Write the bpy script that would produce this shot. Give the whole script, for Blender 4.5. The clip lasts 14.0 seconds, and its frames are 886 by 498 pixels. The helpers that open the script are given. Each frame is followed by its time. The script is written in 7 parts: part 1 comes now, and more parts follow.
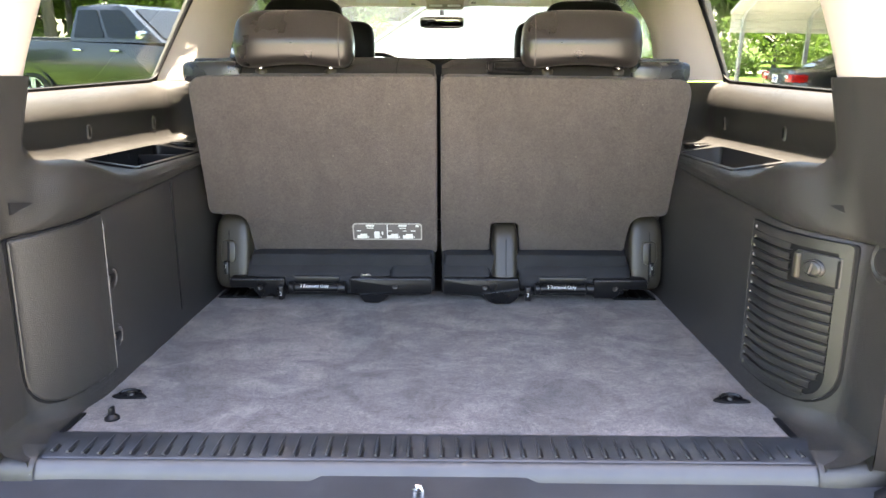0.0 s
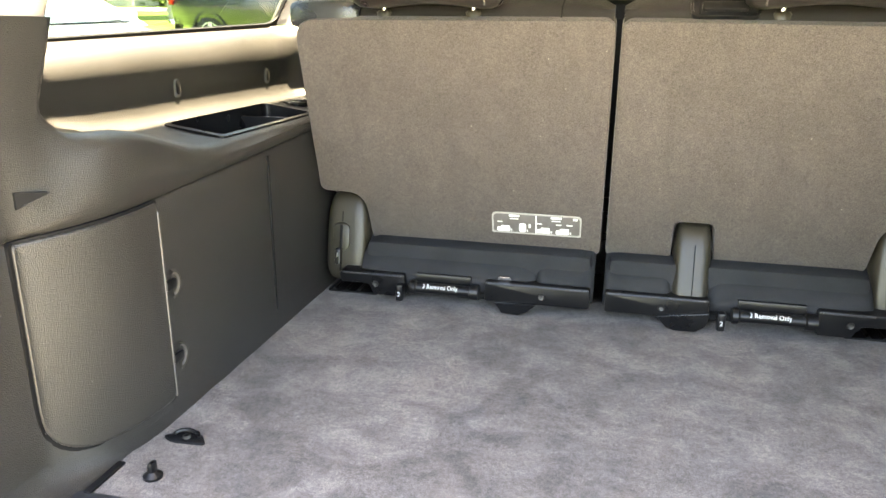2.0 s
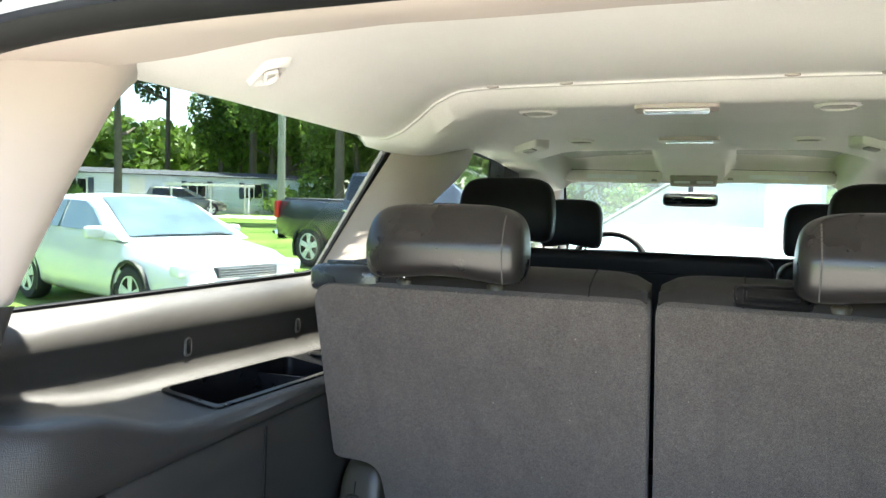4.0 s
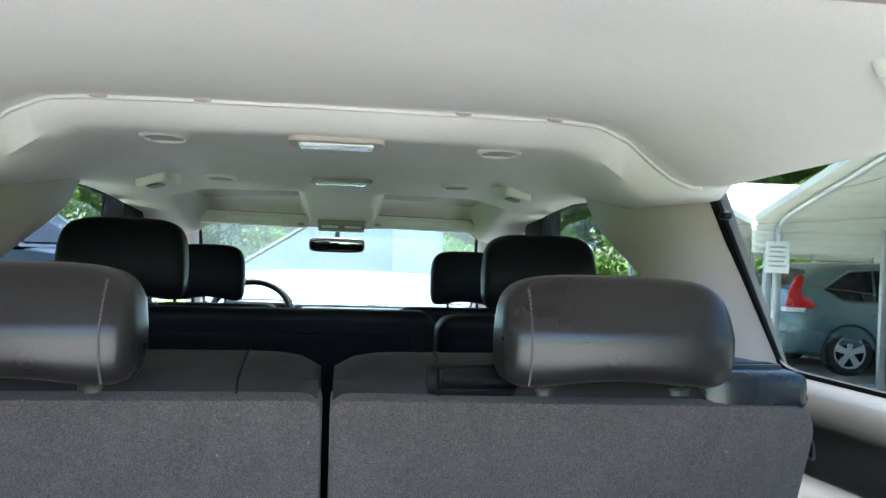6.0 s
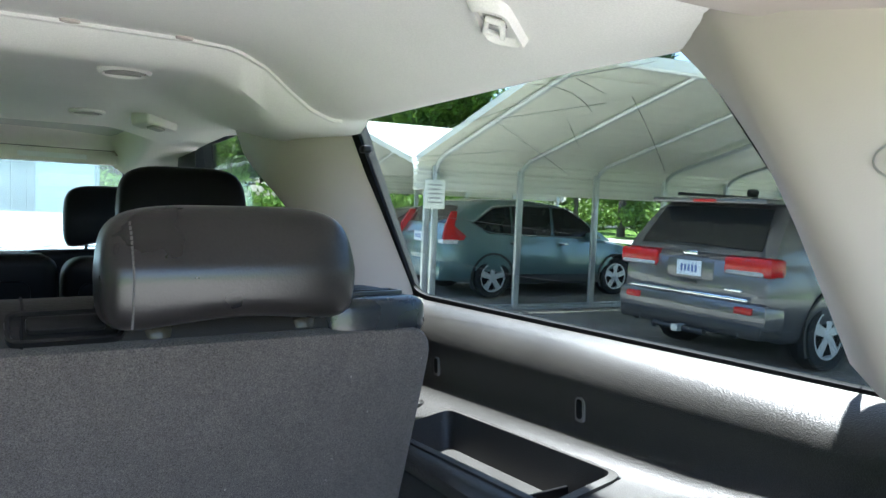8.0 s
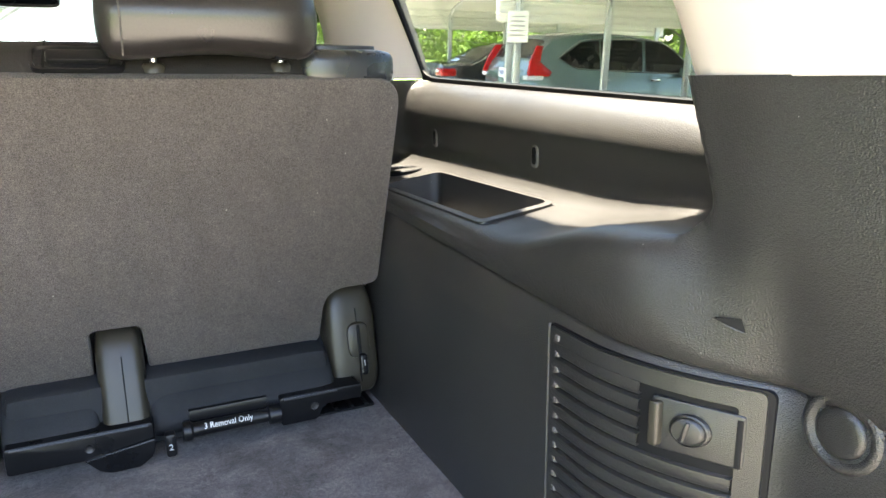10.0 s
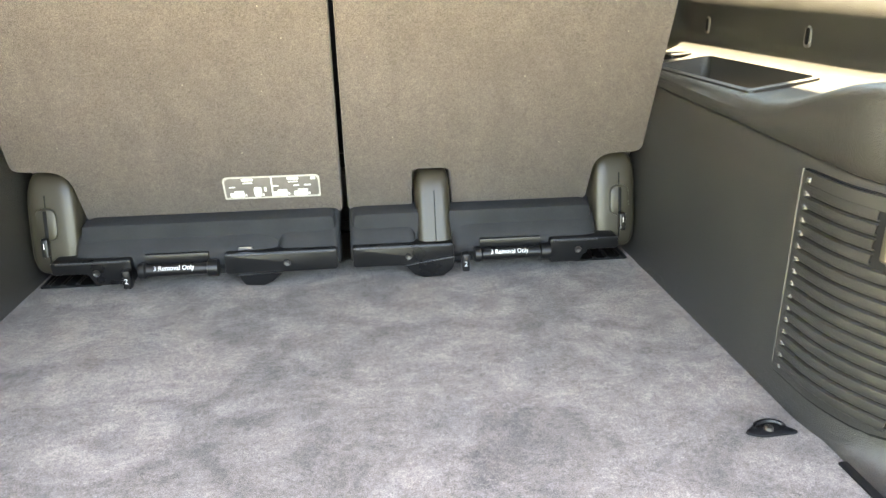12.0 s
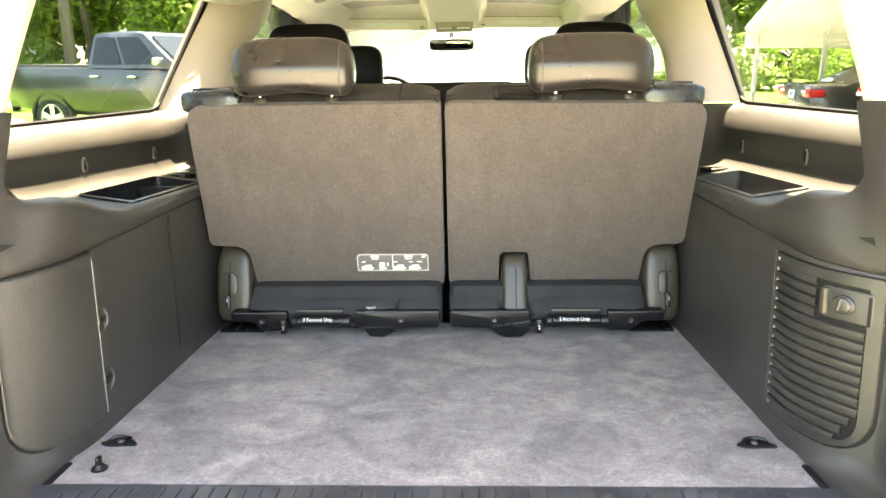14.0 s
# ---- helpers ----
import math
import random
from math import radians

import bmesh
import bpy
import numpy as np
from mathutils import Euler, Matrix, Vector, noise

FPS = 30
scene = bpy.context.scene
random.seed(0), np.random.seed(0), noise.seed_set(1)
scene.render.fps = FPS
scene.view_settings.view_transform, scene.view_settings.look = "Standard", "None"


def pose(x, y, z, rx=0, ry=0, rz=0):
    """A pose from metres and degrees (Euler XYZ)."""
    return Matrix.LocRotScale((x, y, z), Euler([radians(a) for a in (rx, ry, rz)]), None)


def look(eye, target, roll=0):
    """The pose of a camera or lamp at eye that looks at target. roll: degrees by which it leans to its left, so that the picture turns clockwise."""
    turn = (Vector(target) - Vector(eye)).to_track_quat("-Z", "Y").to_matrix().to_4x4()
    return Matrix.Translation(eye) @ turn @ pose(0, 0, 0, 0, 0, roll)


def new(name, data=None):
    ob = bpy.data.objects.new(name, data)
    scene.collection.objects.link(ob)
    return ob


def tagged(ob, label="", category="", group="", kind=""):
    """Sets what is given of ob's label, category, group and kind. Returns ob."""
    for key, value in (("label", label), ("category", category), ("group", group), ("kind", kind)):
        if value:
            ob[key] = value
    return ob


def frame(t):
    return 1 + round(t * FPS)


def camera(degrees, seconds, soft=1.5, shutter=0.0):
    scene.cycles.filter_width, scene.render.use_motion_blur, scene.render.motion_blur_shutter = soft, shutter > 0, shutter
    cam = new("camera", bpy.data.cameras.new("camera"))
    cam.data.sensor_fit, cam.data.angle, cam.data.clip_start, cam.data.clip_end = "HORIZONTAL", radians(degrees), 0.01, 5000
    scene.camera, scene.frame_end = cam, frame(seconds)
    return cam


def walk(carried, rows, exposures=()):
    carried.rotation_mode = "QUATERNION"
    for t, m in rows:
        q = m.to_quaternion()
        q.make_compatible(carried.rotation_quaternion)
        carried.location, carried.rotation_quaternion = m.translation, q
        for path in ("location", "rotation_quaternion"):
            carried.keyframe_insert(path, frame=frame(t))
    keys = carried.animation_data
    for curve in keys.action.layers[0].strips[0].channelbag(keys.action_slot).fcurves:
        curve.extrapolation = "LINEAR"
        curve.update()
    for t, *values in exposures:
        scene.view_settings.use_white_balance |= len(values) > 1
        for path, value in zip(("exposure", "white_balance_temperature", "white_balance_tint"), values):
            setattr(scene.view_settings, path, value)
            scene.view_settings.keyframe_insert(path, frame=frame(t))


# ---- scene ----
cam = camera(63.1, 14.0)
# the vehicle stands a little nose-down and leaning; all its parts share this pose
CAR = pose(0, 0, 0.78, -3.2, -0.8, 0)
PATH = [
    (0, (0.045, -1.186, 0.617), (0.02, 0.763, 0.169), 0.1),
    (0.5, (0.022, -1.065, 0.606), (-0.041, 0.869, 0.098), 0.3),
    (1, (-0.026, -0.919, 0.609), (-0.161, 0.995, 0.046), 0.4),
    (1.5, (-0.034, -0.827, 0.603), (-0.255, 1.064, -0.007), 0.5),
    (2, (0.012, -0.718, 0.617), (-0.424, 1.145, 0.034), 0.5),
    (2.5, (0.087, -0.607, 0.66), (-0.586, 1.222, 0.21), 0.6),
    (2.7, (0.101, -0.585, 0.678), (-0.637, 1.234, 0.294), 0.6),
    (4.8, (0.09, -0.429, 0.746), (-0.453, 1.494, 0.827), 1.6),
    (5, (0.061, -0.371, 0.752), (-0.364, 1.581, 0.84), 1.5),
    (5.5, (0.021, -0.258, 0.764), (-0.06, 1.737, 0.87), 1.6),
    (6, (0.029, -0.188, 0.772), (0.291, 1.791, 0.883), 1.3),
    (6.5, (0.041, -0.153, 0.769), (0.603, 1.764, 0.881), 1.3),
    (7, (0.054, -0.133, 0.779), (0.864, 1.693, 0.872), 0.8),
    (7.5, (0.084, -0.143, 0.778), (1.071, 1.596, 0.822), 0.5),
    (8, (0.111, -0.168, 0.764), (1.193, 1.514, 0.714), -0.0),
    (8.2, (0.123, -0.177, 0.75), (1.221, 1.492, 0.653), -0.3),
    (10.3, (0.229, -0.444, 0.612), (0.961, 1.346, 0.1), -0.9),
    (10.5, (0.239, -0.463, 0.602), (0.904, 1.344, 0.062), -1.1),
    (11, (0.196, -0.498, 0.59), (0.71, 1.337, -0.018), -1.0),
    (11.5, (0.112, -0.556, 0.584), (0.474, 1.302, -0.063), -0.7),
    (12, (0.062, -0.652, 0.591), (0.257, 1.218, -0.092), -0.8),
    (12.5, (0.036, -0.769, 0.584), (0.129, 1.116, -0.078), -0.4),
    (13, (0.04, -0.866, 0.602), (0.064, 1.03, -0.034), -0.1),
    (13.5, (0.054, -0.993, 0.611), (-0.005, 0.937, 0.09), -0.4),
    (14, (0.07, -1.108, 0.634), (-0.001, 0.851, 0.237), -0.8),
]
walk(cam, [(t, CAR @ look(eye, target, roll)) for t, eye, target, roll in PATH], exposures=((0, 4.86, 7500, 20), (0.8, 5.31, 8600, 19), (1.5, 5.45, 9000, 16), (2.7, 5.37, 8700, 11), (4.8, 3.76, 5350, 12), (5.7, 3.86, 5400, 12), (6.5, 3.82, 5650, 16), (8.2, 3.70, 5500, 12), (10.3, 5.0, 7500, 16), (11.0, 5.51, 8350, 14), (11.5, 5.73, 8750, 13), (12.5, 5.85, 9600, 9), (13.2, 5.82, 9800, 10), (14, 5.52, 9200, 14)))

# ------------------------------------------------------------------ light
SUN_EL, SUN_AZ = 76.0, 8.0
world = bpy.data.worlds.new("sky")
scene.world = world
world.use_nodes = True
wn = world.node_tree
sky = wn.nodes.new("ShaderNodeTexSky")
sky.sky_type = "NISHITA"
sky.sun_disc = False
sky.sun_elevation = radians(SUN_EL)
sky.sun_rotation = radians(SUN_AZ)
sky.air_density, sky.dust_density, sky.ozone_density = 1.0, 1.5, 1.0
wn.nodes["Background"].inputs[1].default_value = 0.092
wn.links.new(sky.outputs[0], wn.nodes["Background"].inputs[0])
sun = new("sun", bpy.data.lights.new("sun", "SUN"))
sun.data.energy, sun.data.angle, sun.data.color = 3.6, radians(1.4), (1.0, 0.98, 0.84)
sd = Vector((math.sin(radians(SUN_AZ)) * math.cos(radians(SUN_EL)), math.cos(radians(SUN_AZ)) * math.cos(radians(SUN_EL)), math.sin(radians(SUN_EL))))
sun.matrix_basis = look(sd * 50, (0, 0, 0))


# ------------------------------------------------------------------ materials
def mat_base(name):
    m = bpy.data.materials.new(name)
    m.use_nodes = True
    nt = m.node_tree
    return m, nt, nt.nodes["Principled BSDF"], nt.nodes, nt.links


def surface(name, col, rough=0.6, metal=0.0, scale=8.0, var=0.25, grain=0.0, grain_scale=400.0, fine=0.0, fine_scale=900.0,
            spec=0.5, stains=0.0, stain_scale=3.0, stain_col=None, rough_var=0.1, per_object=0.0, coat=0.0, voronoi=False, stretch=None, sheen=0.0, specks=0.0):
    """A worn surface: colour that varies at two scales, roughness that varies, and fine relief."""
    m, nt, b, nodes, links = mat_base(name)
    co = nodes.new("ShaderNodeTexCoord")
    src = co.outputs["Object"]
    if stretch:
        mp = nodes.new("ShaderNodeMapping")
        mp.inputs["Scale"].default_value = stretch
        links.new(src, mp.inputs[0])
        src = mp.outputs[0]
    n1 = nodes.new("ShaderNodeTexNoise")
    n1.inputs["Scale"].default_value, n1.inputs["Detail"].default_value = scale, 5
    links.new(src, n1.inputs["Vector"])
    n2 = nodes.new("ShaderNodeTexNoise")
    n2.inputs["Scale"].default_value, n2.inputs["Detail"].default_value = grain_scale, 3
    links.new(src, n2.inputs["Vector"])
    ramp = nodes.new("ShaderNodeValToRGB")
    c = Vector(col)
    ramp.color_ramp.elements[0].position, ramp.color_ramp.elements[1].position = 0.3, 0.7
    ramp.color_ramp.elements[0].color = (*(c * (1 - var)), 1)
    ramp.color_ramp.elements[1].color = (*(c * (1 + var)), 1)
    links.new(n1.outputs[0], ramp.inputs[0])
    out = ramp.outputs[0]

    def blend(kind, fac, a, bb):
        mx = nodes.new("ShaderNodeMix")
        mx.data_type, mx.blend_type = "RGBA", kind
        for sock, v in ((mx.inputs[0], fac), (mx.inputs[6], a), (mx.inputs[7], bb)):
            if isinstance(v, bpy.types.NodeSocket):
                links.new(v, sock)
            elif isinstance(v, (int, float)):
                sock.default_value = v
            else:
                sock.default_value = (*v, 1)
        return mx.outputs[2]

    if fine > 0:
        r2 = nodes.new("ShaderNodeValToRGB")
        r2.color_ramp.elements[0].position, r2.color_ramp.elements[1].position = 0.35, 0.65
        r2.color_ramp.elements[0].color = (1 - fine, 1 - fine, 1 - fine, 1)
        r2.color_ramp.elements[1].color = (1 + fine, 1 + fine, 1 + fine, 1)
        n3 = nodes.new("ShaderNodeTexNoise")
        n3.inputs["Scale"].default_value, n3.inputs["Detail"].default_value = fine_scale, 2
        links.new(src, n3.inputs["Vector"])
        links.new(n3.outputs[0], r2.inputs[0])
        out = blend("MULTIPLY", 1.0, out, r2.outputs[0])
    if stains > 0:
        n4 = nodes.new("ShaderNodeTexNoise")
        n4.inputs["Scale"].default_value, n4.inputs["Detail"].default_value, n4.inputs["Distortion"].default_value = stain_scale, 6, 0.6
        links.new(src, n4.inputs["Vector"])
        r4 = nodes.new("ShaderNodeMapRange")
        r4.inputs[1].default_value, r4.inputs[2].default_value, r4.inputs[3].default_value, r4.inputs[4].default_value = 0.45, 0.7, 0, stains
        links.new(n4.outputs[0], r4.inputs[0])
        out = blend("MIX", r4.outputs[0], out, stain_col or tuple(c * 0.5))
    if specks > 0:
        sv = nodes.new("ShaderNodeTexVoronoi")
        sv.inputs["Scale"].default_value = 38.0
        links.new(src, sv.inputs["Vector"])
        r6 = nodes.new("ShaderNodeMapRange")
        r6.inputs[1].default_value, r6.inputs[2].default_value, r6.inputs[3].default_value, r6.inputs[4].default_value = 0.02, 0.035, specks, 0.0
        links.new(sv.outputs["Distance"], r6.inputs[0])
        out = blend("MIX", r6.outputs[0], out, (0.30, 0.29, 0.27))
    if per_object > 0:
        oi = nodes.new("ShaderNodeObjectInfo")
        r5 = nodes.new("ShaderNodeMapRange")
        r5.inputs[3].default_value, r5.inputs[4].default_value = 1 - per_object, 1 + per_object
        links.new(oi.outputs["Random"], r5.inputs[0])
        out = blend("MULTIPLY", 1.0, out, r5.outputs[0])
    links.new(out, b.inputs["Base Color"])
    rr = nodes.new("ShaderNodeMapRange")
    rr.inputs[3].default_value, rr.inputs[4].default_value = max(rough - rough_var, 0.02), min(rough + rough_var, 1)
    links.new(n1.outputs[0], rr.inputs[0])
    links.new(rr.outputs[0], b.inputs["Roughness"])
    b.inputs["Metallic"].default_value = metal
    b.inputs["Specular IOR Level"].default_value = spec
    b.inputs["Coat Weight"].default_value = coat
    b.inputs["Coat Roughness"].default_value = 0.05
    b.inputs["Sheen Weight"].default_value = sheen
    if grain > 0:
        bp = nodes.new("ShaderNodeBump")
        bp.inputs["Strength"].default_value, bp.inputs["Distance"].default_value = grain, 0.001
        h = n2.outputs[0]
        if voronoi:
            v = nodes.new("ShaderNodeTexVoronoi")
            v.inputs["Scale"].default_value = grain_scale
            links.new(src, v.inputs["Vector"])
            h = v.outputs["Distance"]
        links.new(h, bp.inputs["Height"])
        links.new(bp.outputs[0], b.inputs["Normal"])
    return m


def glass(name, tint, rough=0.0, haze=0.0):
    """Thin pane: mostly clear, glossy by Fresnel, with a pale haze that stands in for glare."""
    m, nt, b, nodes, links = mat_base(name)
    nodes.remove(b)
    tr = nodes.new("ShaderNodeBsdfTransparent")
    tr.inputs[0].default_value = (*tint, 1)
    gl = nodes.new("ShaderNodeBsdfGlossy")
    gl.inputs["Roughness"].default_value = rough
    lw = nodes.new("ShaderNodeLayerWeight")
    lw.inputs[0].default_value = 0.5
    pw = nodes.new("ShaderNodeMath")
    pw.operation = "POWER"
    pw.inputs[1].default_value = 5.0
    links.new(lw.outputs["Facing"], pw.inputs[0])
    fr = nodes.new("ShaderNodeMath")
    fr.operation = "MULTIPLY_ADD"
    fr.inputs[1].default_value, fr.inputs[2].default_value = 0.5, 0.025
    links.new(pw.outputs[0], fr.inputs[0])
    mx = nodes.new("ShaderNodeMixShader")
    links.new(fr.outputs[0], mx.inputs[0])
    links.new(tr.outputs[0], mx.inputs[1])
    links.new(gl.outputs[0], mx.inputs[2])
    out = mx
    if haze > 0:
        # teal-white translucent share mixed in to imitate glare on the pane
        df = nodes.new("ShaderNodeBsdfTranslucent")
        df.inputs[0].default_value = (0.75, 0.85, 0.85, 1)
        n = nodes.new("ShaderNodeTexNoise")
        n.inputs["Scale"].default_value, n.inputs["Detail"].default_value = 2.0, 4
        rg = nodes.new("ShaderNodeMapRange")
        rg.inputs[1].default_value, rg.inputs[2].default_value, rg.inputs[3].default_value, rg.inputs[4].default_value = 0.3, 0.7, haze * 0.6, haze * 1.4
        links.new(n.outputs[0], rg.inputs[0])
        m2 = nodes.new("ShaderNodeMixShader")
        links.new(rg.outputs[0], m2.inputs[0])
        links.new(mx.outputs[0], m2.inputs[1])
        links.new(df.outputs[0], m2.inputs[2])
        out = m2
    links.new(out.outputs[0], nodes["Material Output"].inputs[0])
    return m


def emitter(name, col, strength):
    m, nt, b, nodes, links = mat_base(name)
    b.inputs["Base Color"].default_value = (*col, 1)
    b.inputs["Emission Color"].default_value = (*col, 1)
    b.inputs["Emission Strength"].default_value = strength
    return m


PLASTIC = surface("dark_plastic", (0.0205, 0.0193, 0.0178), 0.33, fine=0.36, fine_scale=800, scale=5, var=0.12, grain=0.52, grain_scale=620, voronoi=True, stains=0.25, stain_scale=11, stain_col=(0.022, 0.0208, 0.0192), spec=0.45, rough_var=0.06, specks=0.5)
PANEL = surface("panel_plastic", (0.016, 0.0152, 0.0142), 0.30, fine=0.2, fine_scale=800, scale=6, var=0.14, grain=0.3, grain_scale=900, voronoi=True, stains=0.25, stain_scale=14, stain_col=(0.035, 0.033, 0.03), spec=0.42, rough_var=0.06)
BLACK = surface("black_plastic", (0.005, 0.005, 0.0055), 0.30, scale=20, var=0.2, grain=0.15, grain_scale=600, spec=0.25)
RUBBER = surface("rubber", (0.005, 0.005, 0.0055), 0.6, scale=20, var=0.2, spec=0.12)
TREAD = surface("sill_plastic", (0.016, 0.018, 0.021), 0.38, scale=14, var=0.2, grain=0.2, grain_scale=500, stains=0.35, stain_scale=30, stain_col=(0.05, 0.05, 0.052))
BRACKET = surface("bracket_plastic", (0.024, 0.0208, 0.0150), 0.34, scale=12, var=0.12, grain=0.1, grain_scale=700, spec=0.30)


def carpet(name, col, dark, light, strokes, scale, seed, mott=0.16, distort=1.6):
    """Brushed pile: broad wiped strokes, mottling, and a fine speckle of fibres with relief."""
    m, nt, b, nodes, links = mat_base(name)
    co = nodes.new("ShaderNodeTexCoord")
    mp = nodes.new("ShaderNodeMapping")
    mp.inputs["Scale"].default_value = strokes
    mp.inputs["Location"].default_value = (seed, seed * 1.7, 0)
    links.new(co.outputs["Object"], mp.inputs[0])

    def tex(scale, detail, distort, src, rough=0.55):
        n = nodes.new("ShaderNodeTexNoise")
        n.inputs["Scale"].default_value, n.inputs["Detail"].default_value = scale, detail
        n.inputs["Distortion"].default_value, n.inputs["Roughness"].default_value = distort, rough
        links.new(src, n.inputs["Vector"])
        return n.outputs[0]

    def ramp(src, lo, hi, a, c):
        r = nodes.new("ShaderNodeMapRange")
        r.inputs[1].default_value, r.inputs[2].default_value, r.inputs[3].default_value, r.inputs[4].default_value = lo, hi, a, c
        links.new(src, r.inputs[0])
        return r.outputs[0]

    def times(p, q):
        n = nodes.new("ShaderNodeMath")
        n.operation = "MULTIPLY"
        links.new(p, n.inputs[0])
        links.new(q, n.inputs[1])
        return n.outputs[0]
    broad = ramp(tex(scale, 5, distort, mp.outputs[0], 0.62), 0.36, 0.64, dark, light)
    sweep = ramp(tex(scale * 3.4, 4, 0.9, mp.outputs[0], 0.6), 0.35, 0.65, 1 - mott, 1 + mott)
    mottle = ramp(tex(130, 4, 0.3, co.outputs["Object"], 0.75), 0.3, 0.7, 1 - 2 * mott, 1 + 2 * mott)
    fibre = ramp(tex(620, 2, 0.0, co.outputs["Object"]), 0.3, 0.7, 0.50, 1.50)
    f = times(times(broad, sweep), times(mottle, fibre))
    mx = nodes.new("ShaderNodeMix")
    mx.data_type, mx.blend_type = "RGBA", "MULTIPLY"
    mx.inputs[0].default_value = 1.0
    mx.inputs[6].default_value = (*col, 1)
    links.new(f, mx.inputs[7])
    lint = nodes.new("ShaderNodeTexVoronoi")
    lint.inputs["Scale"].default_value = 24.0
    links.new(mp.outputs[0], lint.inputs["Vector"])
    lm = nodes.new("ShaderNodeMix")
    lm.data_type = "RGBA"
    links.new(ramp(lint.outputs["Distance"], 0.018, 0.032, 0.45, 0.0), lm.inputs[0])
    links.new(mx.outputs[2], lm.inputs[6])
    lm.inputs[7].default_value = (0.30, 0.28, 0.25, 1)
    links.new(lm.outputs[2], b.inputs["Base Color"])
    b.inputs["Roughness"].default_value = 0.95
    b.inputs["Specular IOR Level"].default_value = 0.1
    b.inputs["Sheen Weight"].default_value = 0.12
    bp = nodes.new("ShaderNodeBump")
    bp.inputs["Strength"].default_value, bp.inputs["Distance"].default_value = 0.9, 0.001
    links.new(tex(480, 3, 0.0, co.outputs["Object"]), bp.inputs["Height"])
    links.new(bp.outputs[0], b.inputs["Normal"])
    return m


SEATCARPET = carpet("seat_carpet", (0.064, 0.055, 0.050), 0.93, 1.06, (1.0, 1.0, 0.6), 4.5, 3.1, 0.06, 0.8)
FLOORCARPET = carpet("floor_carpet", (0.118, 0.1015, 0.0932), 0.60, 1.18, (0.9, 1.0, 1.0), 7.5, 7.7, 0.17, 0.8)
LEATHER = surface("leather", (0.0125, 0.0106, 0.0098), 0.29, scale=9, var=0.12, grain=0.22, grain_scale=300, fine=0.12, fine_scale=300, spec=0.5)
BLACKLEATHER = surface("black_leather", (0.003, 0.003, 0.0032), 0.45, scale=9, var=0.15, grain=0.3, grain_scale=420, voronoi=True, spec=0.16)
SHOULDER = surface("shoulder_plastic", (0.008, 0.0094, 0.0118), 0.28, scale=15, var=0.15, grain=0.2, grain_scale=600, spec=0.55)
SEATTOP = surface("seat_leather", (0.013, 0.0118, 0.0112), 0.5, scale=9, var=0.12, grain=0.3, grain_scale=420, voronoi=True, spec=0.25)
FABRIC = surface("base_fabric", (0.021, 0.0216, 0.0232), 0.85, scale=12, var=0.15, grain=0.5, grain_scale=800, fine=0.15, spec=0.08)
HEADLINER = surface("headliner", (0.74, 0.71, 0.68), 0.95, scale=3, var=0.04, grain=0.25, grain_scale=900, fine=0.05, fine_scale=500, spec=0.15)
BEIGE = surface("beige_trim", (0.43, 0.375, 0.332), 0.6, scale=4, var=0.05, grain=0.2, grain_scale=600, spec=0.35)
THREAD = surface("thread", (0.055, 0.048, 0.044), 0.8, scale=30, var=0.1)
CHROME = surface("chrome", (0.75, 0.76, 0.78), 0.16, metal=1.0, scale=20, var=0.08)
WHITEMARK = surface("white_print", (0.55, 0.55, 0.52), 0.6, scale=30, var=0.1)
LABELGREY = surface("label_print", (0.28, 0.265, 0.245), 0.6, scale=60, var=0.15)
LABELDARK = surface("label_ground", (0.085, 0.078, 0.072), 0.6, scale=60, var=0.15)
LENS = surface("lamp_lens", (0.8, 0.82, 0.85), 0.15, scale=30, var=0.05)
QGLASS = glass("quarter_glass", (0.51, 0.542, 0.52))
CGLASS = glass("clear_glass", (0.93, 0.96, 0.95))
WGLASS = glass("windscreen_glass", (0.50, 0.58, 0.565), haze=0.016)
BODYPAINT = surface("body_paint", (0.66, 0.67, 0.68), 0.3, metal=0.1, scale=4, var=0.06, coat=1.0)
LOWSTEP = surface("lower_bumper_plastic", (0.022, 0.023, 0.026), 0.45, scale=10, var=0.15, grain=0.25, grain_scale=500, stains=0.3, stain_scale=15, stain_col=(0.04, 0.04, 0.043), spec=0.3)
GREYSTEP = surface("bumper_plastic", (0.036, 0.035, 0.036), 0.45, scale=10, var=0.15, grain=0.25, grain_scale=500, stains=0.3, stain_scale=15, stain_col=(0.055, 0.054, 0.054))


# ------------------------------------------------------------------ building helpers
BASE = {}


def finish(bm, name, mat, smooth=40):
    bmesh.ops.recalc_face_normals(bm, faces=bm.faces[:])
    me = bpy.data.meshes.new(name)
    bm.to_mesh(me)
    bm.free()
    me.materials.append(mat)
    if smooth:
        for p in me.polygons:
            p.use_smooth = True
        me.set_sharp_from_angle(angle=radians(smooth))
    return me


def thing(name, base, label, category, group="", kind="", in_car=True, m=None):
    """An Empty at a thing's base. In-car things are built in the car's own axes."""
    ob = new(name)
    ob.empty_display_size = 0.1
    mm = m if m is not None else Matrix.Translation(base)
    ob.matrix_basis = (CAR @ mm) if in_car else mm
    BASE[ob.name] = mm.inverted() if m is None else Matrix()
    return tagged(ob, label, category, group, kind)


def solid(name, bm, mat, label, category, kind="structure", in_car=True, smooth=40, group=""):
    ob = new(name, finish(bm, name, mat, smooth))
    if in_car:
        ob.matrix_basis = CAR
    BASE[ob.name] = Matrix()
    return tagged(ob, label, category, group, kind)


